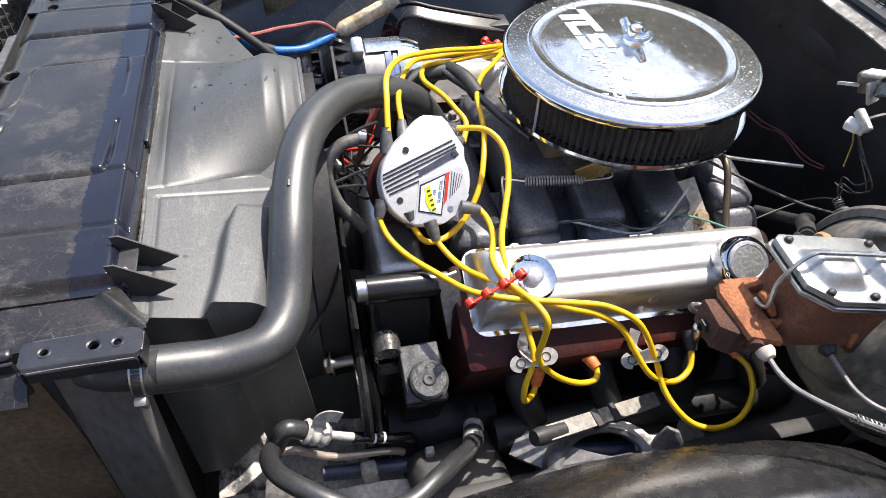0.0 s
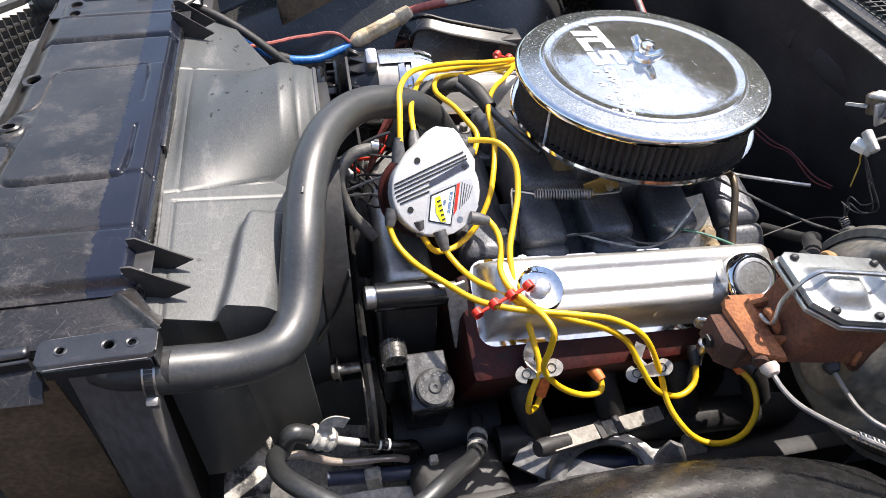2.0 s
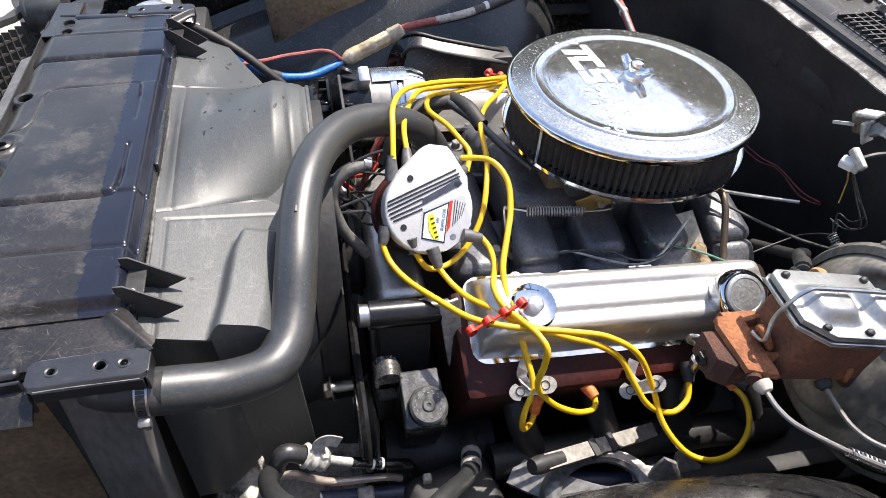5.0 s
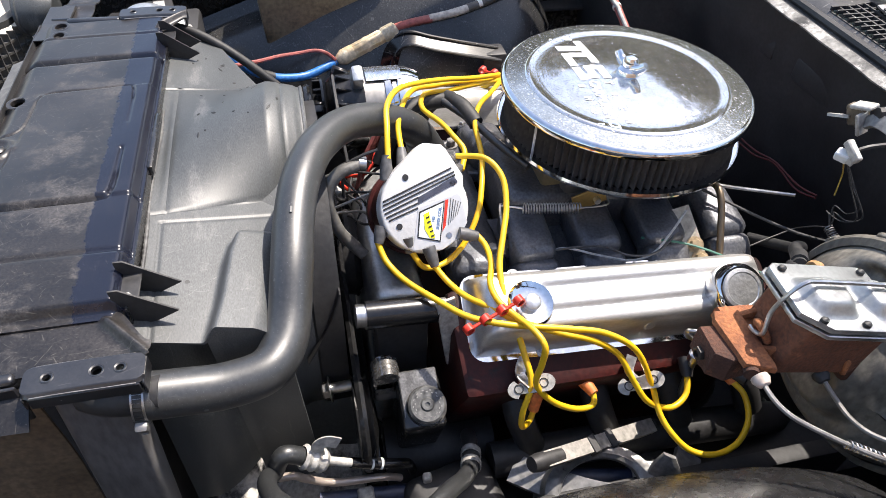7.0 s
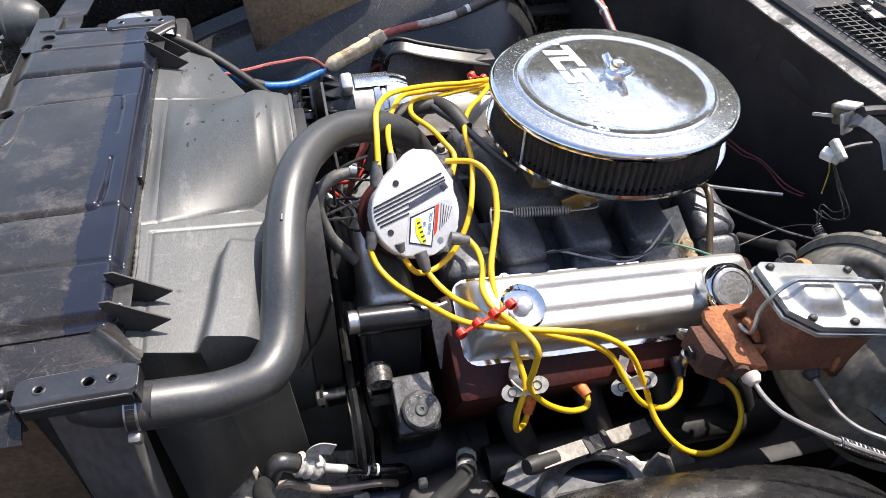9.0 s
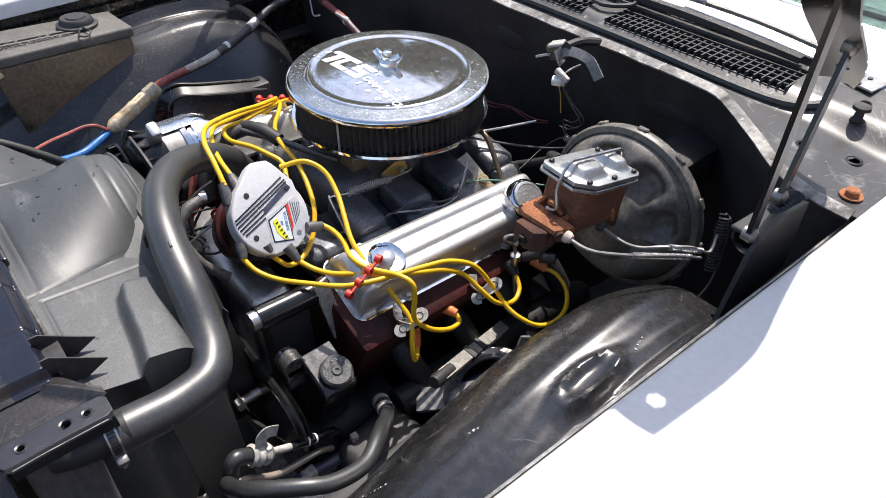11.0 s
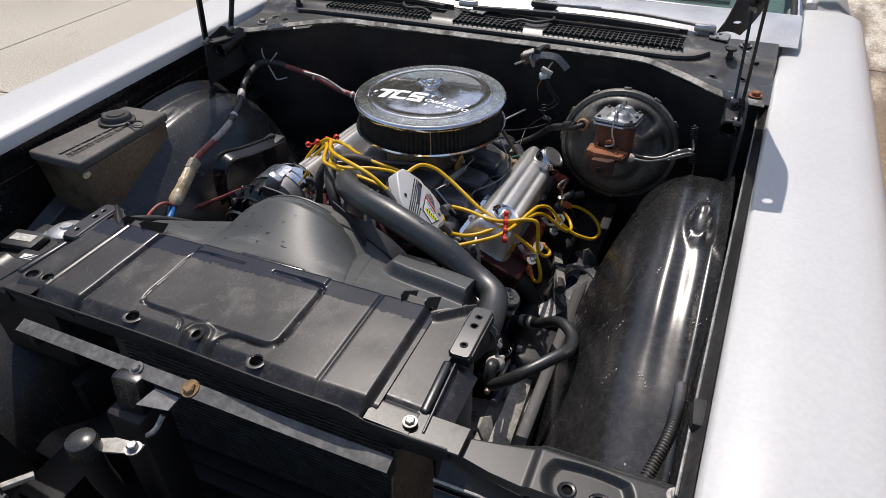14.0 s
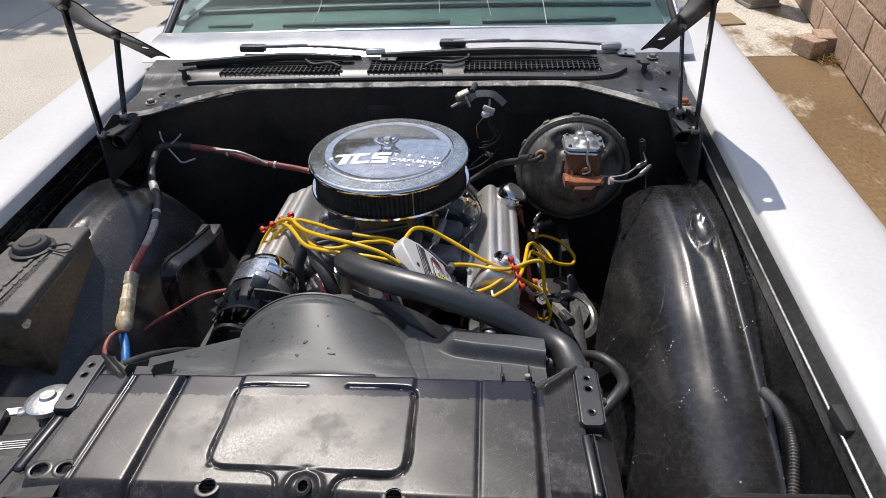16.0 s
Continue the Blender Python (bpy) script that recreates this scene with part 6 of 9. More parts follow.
# zinc lead brackets bolted to the head
for p in ((0.335, -0.222, 0.735), (0.345, -0.072, 0.714)):
    bk = thing("lead_bracket", p, "bright zinc two-lobed lead bracket on the cylinder head", "bracket", "lead brackets")
    lob = [(0.0145 * math.cos(math.radians(a)) + (0.016 if math.cos(math.radians(a)) > 0.05 else -0.016), 0.0115 * math.sin(math.radians(a)) * (0.55 if abs(math.cos(math.radians(a))) < 0.05 else 1)) for a in range(0, 360, 15)]
    bm_ = frame_at(p, (0.45, -0.35, 0.8), (0.1, 1, 0.35))
    part("plate", prism(lob, 0.0022, 0, bm_), M_PALE, bk)
    part("arm", ribbon([bm_ @ Vector((0, 0, 0)), bm_ @ Vector((-0.01, 0.018, -0.003)), Vector(p) + Vector((-0.035, 0.0, 0.012))], 0.014, 0.002, (0, 0.3, 1)), M_STEEL, bk)
    for s in (-1, 1):
        part("grommet", lathe([(0.0046, -0.002), (0.0062, -0.002), (0.0062, 0.003), (0.0046, 0.003)], 14, bm_ @ Matrix.Translation((s * 0.016, 0, 0)), False), M_RUBBER_OLD, bk)

# ---------- brake booster and master cylinder ----------
booster = thing("brake_booster", (0.425, 0.16, 0.70), "large round black brake servo, paint worn and dusty", "brake booster")
BM = frame_at((0.428, 0.142, 0.831), (0.027, -1, 0.06), (1, 0, 0))


def bowl(u, v):
    """Front bowl of the servo: a stepped dish with pressed dents round the nose."""
    a, r = 2 * math.pi * u, 0.1285 * v
    h = lerp_table([(0, 0.080), (0.040, 0.079), (0.050, 0.074), (0.060, 0.058), (0.072, 0.048), (0.092, 0.044), (0.108, 0.034), (0.120, 0.018), (0.1285, 0.0)], r)
    ring = math.exp(-((r - 0.092) / 0.019) ** 4)
    for c0, wd in ((1.05, 0.26), (1.90, 0.26), (0.30, 0.24)):
        h -= 0.028 * ring * math.exp(-((a - c0) / wd) ** 4)
    h += 0.007 * ring * math.exp(-((a - 5.6) / 0.35) ** 2)
    return BM @ Vector((r * math.cos(a), r * math.sin(a), h))


part("shell", sheet(bowl, 96, 40), M_BOOSTER, booster, "", 50)
part("rear_shell", lathe([(0.1285, 0.0), (0.126, -0.022), (0.112, -0.040), (0.07, -0.050), (0.0, -0.052)], 64, BM, False), M_BOOSTER, booster)
part("crimp_ring", lathe([(0.128, -0.012), (0.137, -0.010), (0.139, 0.0), (0.136, 0.006), (0.127, 0.008)], 64, BM, False), M_BOOSTER, booster)
for k in range(12):
    part("crimp_tab", box((0.018, 0.006, 0.010), 0.002, 1, BM @ pose(0, 0, 0, 0, 0, 30 * k) @ Matrix.Translation((0, 0.139, -0.004))), M_BOOSTER, booster)
part("mount", bar(0.38, 0.46, 0.17, 0.40, 0.80, 0.87, 0.01), M_BLACK, booster)
cv = thing("check_valve", (0.345, 0.109, 0.892), "black vacuum check valve with a tan rubber grommet", "valve")
part("grommet", lathe([(0.008, 0), (0.0145, 0), (0.0150, 0.006), (0.012, 0.009), (0.0085, 0.009)], 20, frame_at((0.347, 0.100, 0.890), (-0.25, -1, 0.30), (1, 0, 0)), False), mat("tan_grommet", (0.42, 0.24, 0.10), (0.30, 0.17, 0.08), rough=0.6, scale=40), cv)
part("stem", lathe([(0.0085, -0.04), (0.0085, 0.002), (0, 0.002)], 16, frame_at((0.347, 0.100, 0.890), (-0.25, -1, 0.30), (1, 0, 0))), M_BLACK, cv)
part("nozzle", tube([(0.348, 0.104, 0.889), (0.344, 0.088, 0.893), (0.335, 0.083, 0.889), (0.318, 0.092, 0.878)], 0.0058, 10), M_BLACK, cv)
vh = thing("vacuum_hose", (0.28, 0.14, 0.84), "black vacuum hose from the servo to the manifold", "hose")
part("hose_body", tube([(0.330, 0.092, 0.888), (0.300, 0.120, 0.866), (0.265, 0.150, 0.845), (0.240, 0.190, 0.815), (0.205, 0.220, 0.775), (0.14, 0.20, 0.74)], 0.0085, 12), M_RUBBER_OLD, vh)
part("sleeve", tube([(0.322, 0.099, 0.884), (0.300, 0.120, 0.870)], 0.0100, 12, 2), M_RUBBER_OLD, vh)

mc = thing("master_cylinder", (0.43, 0.03, 0.86), "rusty cast-iron brake master cylinder with zinc lid and wire bail", "master cylinder")
part("reservoir", box((0.070, 0.104, 0.076), 0.007, 3, pose(0.4325, 0.026, 0.9155, -11, 0, -3)), M_RUST_HALFSHADE, mc)
part("bore", lathe([(0, -0.092), (0.013, -0.092), (0.016, -0.086), (0.017, -0.055), (0.024, -0.03), (0.028, 0.0), (0.030, 0.06), (0, 0.06)], 28, frame_at((0.426, 0.004, 0.882), (0.0, 1, -0.02), (1, 0, 0))), M_RUST_SHADED, mc)
part("bore_block", prism([(-0.024, -0.016), (0.012, -0.018), (0.024, -0.004), (0.022, 0.020), (-0.020, 0.022)], 0.034, 0.003, pose(0.428, -0.070, 0.872)), M_RUST_SHADED, mc)
part("bore_plug", lathe([(0, 0), (0.008, 0), (0.008, 0.004), (0.004, 0.005), (0.004, 0.002), (0, 0.002)], 6, frame_at((0.424, -0.089, 0.886), (0, -1, 0.02), (1, 0, 0))), M_LABELK, mc)
part("flange", box((0.078, 0.012, 0.045), 0.008, 2, pose(0.430, 0.066, 0.876, 0, 0, 2)), M_RUST_SHADED, mc)
part("nose_ledge", prism([(-0.036, -0.012), (-0.026, -0.017), (0.030, -0.015), (0.043, 0.012), (0.036, 0.014), (-0.032, 0.014)], 0.008, 0.002, pose(0.430, -0.054, 0.906, 2, 3, 2), 2), M_RUST, mc, "bright orange rusted ledge")
part("shoulder", prism([(-0.026, -0.020), (0.004, -0.016), (0.012, 0.022), (-0.026, 0.026)], 0.016, 0.004, pose(0.412, -0.040, 0.893, -6, 0, 0), 2), M_RUST, mc)
part("web", box((0.007, 0.046, 0.024), 0.003, 2, pose(0.404, -0.036, 0.905, 12, 0, 0)), M_RUST, mc)
part("web", box((0.006, 0.028, 0.020), 0.003, 2, pose(0.446, -0.036, 0.902, 8, 0, -20)), M_RUST, mc)
part("hook_boss", tube([(0.424, -0.030, 0.912), (0.425, -0.040, 0.926), (0.431, -0.043, 0.931), (0.437, -0.040, 0.926), (0.440, -0.032, 0.912)], 0.0042, 10), M_RUST, mc)
part("fluid_port", lathe([(0, 0), (0.008, 0), (0.008, 0.014), (0, 0.014)], 14, frame_at((0.456, -0.056, 0.902), (0.85, -0.45, 0.0), (0, 0, 1))), M_RUST_SHADED, mc)
part("rear_lug", box((0.006, 0.006, 0.026), 0.002, 1, pose(0.469, 0.052, 0.885, 14, 0, 10)), M_RUST, mc)
LM = pose(0.4326, 0.0305, 0.9525, -11.7, 1.4, -2.7) @ Matrix.Diagonal((0.80, 0.97, 0.9, 1))
lidm = part("lid", prism([(-0.046, -0.063), (0.028, -0.063), (0.053, -0.036), (0.055, 0.056), (0.046, 0.066), (-0.046, 0.066), (-0.054, 0.058), (-0.054, -0.055)], 0.007, 0.002, LM), M_ZINC, mc, "zinc pressed lid with two domes")
part("lid_skirt", prism([(-0.048, -0.065), (0.029, -0.065), (0.055, -0.037), (0.057, 0.057), (0.047, 0.068), (-0.048, 0.068), (-0.056, 0.059), (-0.056, -0.056)], 0.005, 0.0015, LM @ Matrix.Translation((0, 0, -0.0075))), M_STEEL, mc)
def pillow(cx, cy, w, l, h):
    """A pressed dome of rounded-square outline."""
    def fn(u, v):
        a, r = 2 * math.pi * u, v
        c, q = math.cos(a), math.sin(a)
        k = (abs(c) ** 3.4 + abs(q) ** 3.4) ** (-1 / 3.4)
        return LM @ Vector((cx + w * r * k * c, cy + l * r * k * q, 0.0072 + h * (1 - smoothstep(0.52, 1.0, r)) + 0.0012 * (1 - r * r)))
    return sheet(fn, 48, 14)


for y, dl in ((-0.021, 0.0340), (0.041, 0.0200)):
    dm = part("dome", pillow(0.004, y, 0.034, dl, 0.0135), M_ZINC, lidm)
    for k in range(3):
        part("stamped_bar", box((0.011, 0.0018, 0.0006), m=LM @ Matrix.Translation((-0.008 + 0.001 * k, y - 0.004 + 0.005 * k, 0.0216))), M_STEEL_DULL, dm)
for x, y in ((-0.042, -0.050), (0.041, -0.044), (0.046, 0.006), (0.044, 0.054), (-0.042, 0.054)):
    part("rivet", lathe([(0.0048, 0.008), (0.0044, 0.0110), (0.002, 0.0130), (0, 0.0132)], 12, LM @ Matrix.Translation((x, y, 0))), M_LABELK, lidm)
part("wire_bail", tube([(0.424, -0.045, 0.920), (0.432, -0.046, 0.922), (0.440, -0.044, 0.928)] + [LM @ Vector(p) for p in ((0.004, -0.070, -0.018), (0.003, -0.067, 0.010), (0.002, -0.058, 0.027), (0.0, -0.040, 0.0285), (0.0, 0.040, 0.0285), (0.0, 0.060, 0.027), (0.0, 0.069, 0.012), (0.0, 0.071, -0.02))], 0.0024, 8), M_STEEL, mc, "sprung wire bail")
for pts, nut in (([(0.482, -0.066, 0.914), (0.500, -0.065, 0.912), (0.515, -0.060, 0.910), (0.528, -0.050, 0.908), (0.549, -0.025, 0.904), (0.568, 0.002, 0.900), (0.586, 0.040, 0.890), (0.600, 0.085, 0.870)], True), ([(0.468, 0.030, 0.874), (0.492, 0.030, 0.871), (0.516, 0.029, 0.872), (0.537, 0.034, 0.876), (0.558, 0.050, 0.882), (0.582, 0.088, 0.876), (0.597, 0.115, 0.862), (0.592, 0.135, 0.880)], False)):
    bl = thing("brake_line", pts[0], "bent steel brake pipe with a coiled guard spring", "brake pipe", "brake pipes")
    part("pipe", tube(pts, 0.0025, 8), M_STEEL_DULL, bl)
    pp = smooth_path(pts, 10)
    q0, q1 = (len(pp) * 6 // 10, len(pp) - (6 if nut else 16))
    part("guard_spring", helix(pp[q0], pp[q1], 0.0040, 22, 0.0009), M_STEEL, bl)
    part("nut", lathe([(0.0085, -0.004), (0.009, 0.0), (0.006, 0.006), (0.003, 0.007)], 12, frame_at(pts[0], Vector(pts[1]) - Vector(pts[0]), (0, 0, 1))), mat("pale_boot", (0.55, 0.45, 0.38), rough=0.6) if nut else M_BLACK, bl)
coil = thing("coiled_conduit", (0.60, 0.13, 0.85), "black coiled lead hanging beside the servo", "conduit")
part("coil", helix((0.588, 0.150, 0.905), (0.602, 0.125, 0.825), 0.0075, 18, 0.0013), M_RUBBER_OLD, coil)
part("lead_out", tube([(0.588, 0.150, 0.908), (0.596, 0.16, 0.88), (0.608, 0.13, 0.80), (0.598, 0.09, 0.76)], 0.002, 6), M_RUBBER_OLD, coil)

# ---------- coolant reservoir ----------
tank = thing("coolant_reservoir", (-0.63, -0.385, 0.68), "brown-stained plastic overflow tank with a dark dusty lid", "reservoir")


def taper(zs, shrink, m):
    bm = bmesh.new()
    base = [(-0.553, -0.530), (-0.703, -0.528), (-0.706, -0.252), (-0.583, -0.243)]
    cx, cy = sum(p[0] for p in base) / 4, sum(p[1] for p in base) / 4
    rings = []
    for z, k in zip(zs, shrink):
        rings.append([bm.verts.new((cx + (x - cx) * k, cy + (y - cy) * k, z + (-0.012 if y > -0.4 else 0.004) * m)) for x, y in base])
    for a, b in zip(rings, rings[1:]):
        for i in range(4):
            bm.faces.new((a[i], a[(i + 1) % 4], b[(i + 1) % 4], b[i]))
    bm.faces.new(rings[0])
    bm.faces.new(rings[-1][::-1])
    bmesh.ops.recalc_face_normals(bm, faces=bm.faces)
    bmesh.ops.bevel(bm, geom=bm.edges[:], offset=0.006, segments=3, profile=0.5, affect="EDGES", clamp_overlap=True)
    return bm


part("tank_body", taper((0.905, 0.80, 0.66), (0.955, 0.90, 0.82), 1), M_TANK, tank, "translucent brown tank wall")
part("tank_lid", taper((0.926, 0.904), (1.0, 1.0), 1), M_TANKLID, tank, "flat dark lid with raised lettering")
TZ = frame_at((-0.645, -0.335, 0.921), (0.0, 0.06, 1), (1, 0, 0))
tcap = part("filler_cap", lathe([(0.040, 0), (0.0405, 0.004), (0.034, 0.006), (0.032, 0.014), (0.029, 0.017), (0.020, 0.016), (0.018, 0.019), (0.0, 0.019)], 36, TZ), M_BLACK, tank, "round black filler cap")
part("cap_finger", box((0.020, 0.014, 0.005), 0.002, 1, TZ @ Matrix.Translation((-0.040, 0.006, 0.007))), M_BLACK, tcap)
part("tether", tube([TZ @ Vector(p) for p in ((0.033, 0.0, 0.006), (0.048, 0.004, 0.006), (0.070, 0.006, 0.008), (0.082, -0.006, 0.004), (0.072, -0.018, 0.004), (0.048, -0.010, 0.004), (0.036, -0.008, 0.005))], 0.002, 6), M_BLACK, tcap)
part("overflow_plug", lathe([(0.006, 0), (0.006, 0.012), (0, 0.012)], 12, frame_at((-0.560, -0.512, 0.896), (0.35, -1, 0), (0, 0, 1))), mat("cream_nylon", (0.7, 0.6, 0.35), rough=0.4), tank)
part("strap_bolt", bolt((-0.568, -0.330, 0.80), (1, 0, 0), 0.007, 0.01), M_STEEL, tank)
part("side_bracket", bar(-0.725, -0.70, -0.50, -0.30, 0.84, 0.87, 0.004), M_BLACK, tank)
part("foot", bar(-0.69, -0.57, -0.48, -0.29, 0.57, 0.67, 0.01), M_BLACK, tank)
fc = bpy.data.curves.new("lettering", "FONT")
fc.body, fc.size, fc.extrude = "OPERATING TEMPERATURE", 0.0125, 0.0006
txt = new("lettering", fc)
txt.parent = tank
txt.matrix_basis = Matrix.Translation(-tank.location) @ frame_at((-0.592, -0.515, 0.9315), (0.0, 0.06, 1), (-0.04, 1, -0.06))
fc.materials.append(M_TANKLID)
for r in range(2):
    for k in range(9):
        part("raised_bar", box((0.010 + 0.006 * ((k * 7 + r) % 3), 0.0075, 0.0012), m=frame_at((-0.609 - 0.0165 * r, -0.505 + 0.0195 * k, 0.9312 - 0.0011 * k), (0.0, 0.06, 1), (-0.04, 1, -0.06))), M_TANKLID, tank)

# ---------- battery ----------
batt = thing("battery", (-0.47, -0.72, 0.66), "black car battery with white and red warning labels and side clamp", "battery")
part("case", bar(-0.575, -0.385, -0.80, -0.63, 0.66, 0.845, 0.008), M_BLACK, batt)
vent = part("vent_cover", box((0.115, 0.055, 0.016), 0.005, 2, pose(-0.455, -0.742, 0.853, 0, 0, 8)), M_BLACK, batt)
part("label", box((0.085, 0.014, 0.0012), m=pose(-0.455, -0.737, 0.8615, 0, 0, 8)), M_LABELW, vent, "white warning label")
for k in range(3):
    part("print_bar", box((0.070 - 0.012 * k, 0.0016, 0.0008), m=pose(-0.455, -0.737 + 0.004 * (k - 1), 0.8625, 0, 0, 8)), M_LABELK, vent)
v2 = part("vent_cover", box((0.075, 0.05, 0.016), 0.005, 2, pose(-0.545, -0.70, 0.853, 0, 0, 8)), M_BLACK, batt)
part("label", box((0.05, 0.020, 0.0012), m=pose(-0.545, -0.70, 0.8615, 0, 0, 8)), M_PALE, v2)
part("label", box((0.05, 0.014, 0.0012), m=pose(-0.50, -0.662, 0.8462, 0, 0, 10)), M_LABELW, batt, "small white warning label")
part("red_band", box((0.012, 0.014, 0.0010), m=pose(-0.466, -0.656, 0.8472, 0, 0, 10)), M_RED, batt)
part("post", lathe([(0.009, 0), (0.008, 0.016), (0, 0.017)], 16, pose(-0.452, -0.655, 0.844)), M_STEEL_DULL, batt)
part("clamp", box((0.03, 0.05, 0.014), 0.004, 2, pose(-0.450, -0.660, 0.853, 0, 0, 12)), M_PALE, batt)
rc = part("pressure_cap", lathe([(0.024, 0), (0.032, 0.004), (0.033, 0.012), (0.026, 0.016), (0.012, 0.017), (0.010, 0.021), (0, 0.021)], 28, pose(-0.408, -0.698, 0.902, -6, 0, 0)), M_ALU, radiator, "dull metal pressure cap with ears")
part("ear", box((0.085, 0.016, 0.008), 0.003, 2, pose(-0.408, -0.698, 0.908, -6, 0, 30)), M_ALU, rc)
part("filler_neck", lathe([(0.022, -0.05), (0.022, 0.0), (0.030, 0.002)], 24, pose(-0.408, -0.698, 0.902, -6, 0, 0), False), M_BLACK, radiator)

# ---------- alternator ----------
alt = thing("alternator", (-0.255, -0.35, 0.70), "alternator with bright cast rear case and black finned front", "alternator")
AM = frame_at((-0.226, -0.385, 0.800), (0.0, 1, 0.0), (1, 0, 0))
part("front_case", lathe([(0, -0.03), (0.05, -0.03), (0.066, -0.015), (0.068, 0.03), (0, 0.03)], 32, AM), M_GLOSS, alt, "black finned front case")
part("stator", lathe([(0.0655, 0.03), (0.0655, 0.065)], 32, AM, False), M_STEEL_DULL, alt)
part("rear_case", lathe([(0.068, 0.065), (0.069, 0.075), (0.066, 0.078), (0.066, 0.084), (0.069, 0.087), (0.068, 0.105), (0.060, 0.125), (0.03, 0.132), (0, 0.132)], 32, AM), M_CHROME_CLEAN, alt)
for k in range(18):
    part("fin", box((0.020, 0.005, 0.030), 0.0015, 1, AM @ pose(0, 0, 0, 0, 0, 20 * k) @ Matrix.Translation((0.062, 0, -0.004)) @ pose(0, 0, 0, 0, -25, 0)), M_GLOSS, alt)
for k in range(14):
    part("fan_blade", box((0.020, 0.004, 0.014), 0.001, 1, AM @ pose(0, 0, 0, 0, 0, 360 / 14 * k) @ Matrix.Translation((0.050, 0, -0.046)) @ pose(0, 0, 0, 0, 0, 35)), M_GLOSS, alt)
part("fan_disc", lathe([(0, -0.040), (0.060, -0.040), (0.062, -0.036), (0, -0.034)], 32, AM), M_GLOSS, alt)
part("pulley", lathe([(0, -0.082), (0.012, -0.082), (0.036, -0.080), (0.028, -0.070), (0.036, -0.060), (0.036, -0.056), (0, -0.056)], 28, AM), M_GLOSS, alt)
part("pulley_nut", bolt(AM @ Vector((0, 0, -0.082)), (0, -1, 0), 0.011, 0.010), M_STEEL, alt)
# added skin on the case; the sky's blue reflection is put into its colour
part("blue_patch", loft([[AM @ Vector((0.0695 * math.cos(math.radians(a)), 0.0695 * math.sin(math.radians(a)), z)) for a in range(232, 296, 8)] for z in (0.035, 0.065, 0.095)]), mat("sky_tinted_metal", (0.58, 0.62, 0.68), (0.46, 0.50, 0.56), rough=0.22, metal=0.9, scale=30), alt, "bright metal patch on the case, tinted with the sky's blue reflection")
part("mount_ear", box((0.03, 0.02, 0.05), 0.006, 2, pose(-0.205, -0.365, 0.868, 0, 30, 0)), M_ALU, alt)
part("adjust_arm", ribbon([(-0.20, -0.405, 0.875), (-0.13, -0.405, 0.86), (-0.05, -0.40, 0.80)], 0.022, 0.004, (0, 1, 0)), M_BLACK, alt)
part("leg", bar(-0.27, -0.19, -0.37, -0.30, 0.62, 0.75, 0.01), M_BLACK, alt)

# ---------- power steering pump, pulleys, belts ----------
M_PUMPTOP = mat("pitted_bright_plate", (0.17, 0.168, 0.165), (0.07, 0.068, 0.066), rough=0.36, metal=0.5, scale=60, bump=0.15, fine=380, spots=(0.07, 0.068, 0.065), spot_scale=120, spot_at=0.62)
pump = thing("steering_pump", (0.30, -0.36, 0.62), "black power steering pump with a worn ribbed filler cap", "pump")
part("reservoir", box((0.066, 0.056, 0.13), 0.006, 3, pose(0.290, -0.357, 0.643, 0, 20, 0)), M_JET, pump)
part("top_plate", box((0.050, 0.060, 0.004), 0.0015, 1, frame_at((0.300, -0.357, 0.708), (0.40, 0, 0.92), (0, 1, 0))), M_PUMPTOP, pump, "worn bright top plate")
part("neck", lathe([(0.022, -0.02), (0.022, 0.0), (0.026, 0.004)], 24, frame_at((0.318, -0.352, 0.702), (0.45, 0, 0.9), (0, 1, 0)), False), M_STEEL_DULL, pump)
pc = part("filler_cap", lathe([(0.0225, 0), (0.0240, 0.003), (0.0240, 0.010), (0.021, 0.0128), (0.009, 0.012), (0.007, 0.0140), (0.003, 0.0140), (0.003, 0.012), (0, 0.012)], 36, frame_at((0.318, -0.352, 0.704), (0.45, 0, 0.9), (0, 1, 0))), mat("worn_black_cap", (0.03, 0.03, 0.03), (0.12, 0.12, 0.115), rough=0.45, scale=120), pump, "round cap with embossed worn lettering")
CM = frame_at((0.318, -0.352, 0.704), (0.45, 0, 0.9), (0, 1, 0))
for k in range(26):
    part("emboss", box((0.0012, 0.0024, 0.0008), m=CM @ pose(0, 0, 0, 0, 0, 13.8 * k + (k * 37 % 5)) @ Matrix.Translation((0.0180 if k % 2 else 0.0155, 0, 0.0126))), M_STEEL_DULL, pc)
part("pulley", lathe([(0, 0), (0.02, 0), (0.065, 0.008), (0.055, 0.018), (0.065, 0.028), (0.02, 0.03), (0, 0.03)], 32, frame_at((0.285, -0.412, 0.635), (0, -1, 0), (1, 0, 0))), M_GLOSS, pump)
idler = thing("idler_bracket", (0.255, -0.40, 0.66), "black bracket with a rounded steel sleeve and bolt", "bracket")
part("sleeve", join(box((0.030, 0.034, 0.030), 0.004, 2, pose(0.266, -0.396, 0.700)), tube([(0.251, -0.396, 0.714), (0.281, -0.396, 0.714)], 0.018, 18, 2)), mat("satin_steel_sleeve", (0.42, 0.41, 0.40), (0.22, 0.215, 0.21), rough=0.26, metal=0.9, scale=30), idler)
part("sleeve_foot", box((0.026, 0.030, 0.035), 0.005, 2, pose(0.268, -0.398, 0.688)), M_STEEL_DULL, idler)
part("long_bolt", tube([(0.226, -0.475, 0.640), (0.232, -0.430, 0.650)], 0.008, 12, 2), M_STEEL, idler)
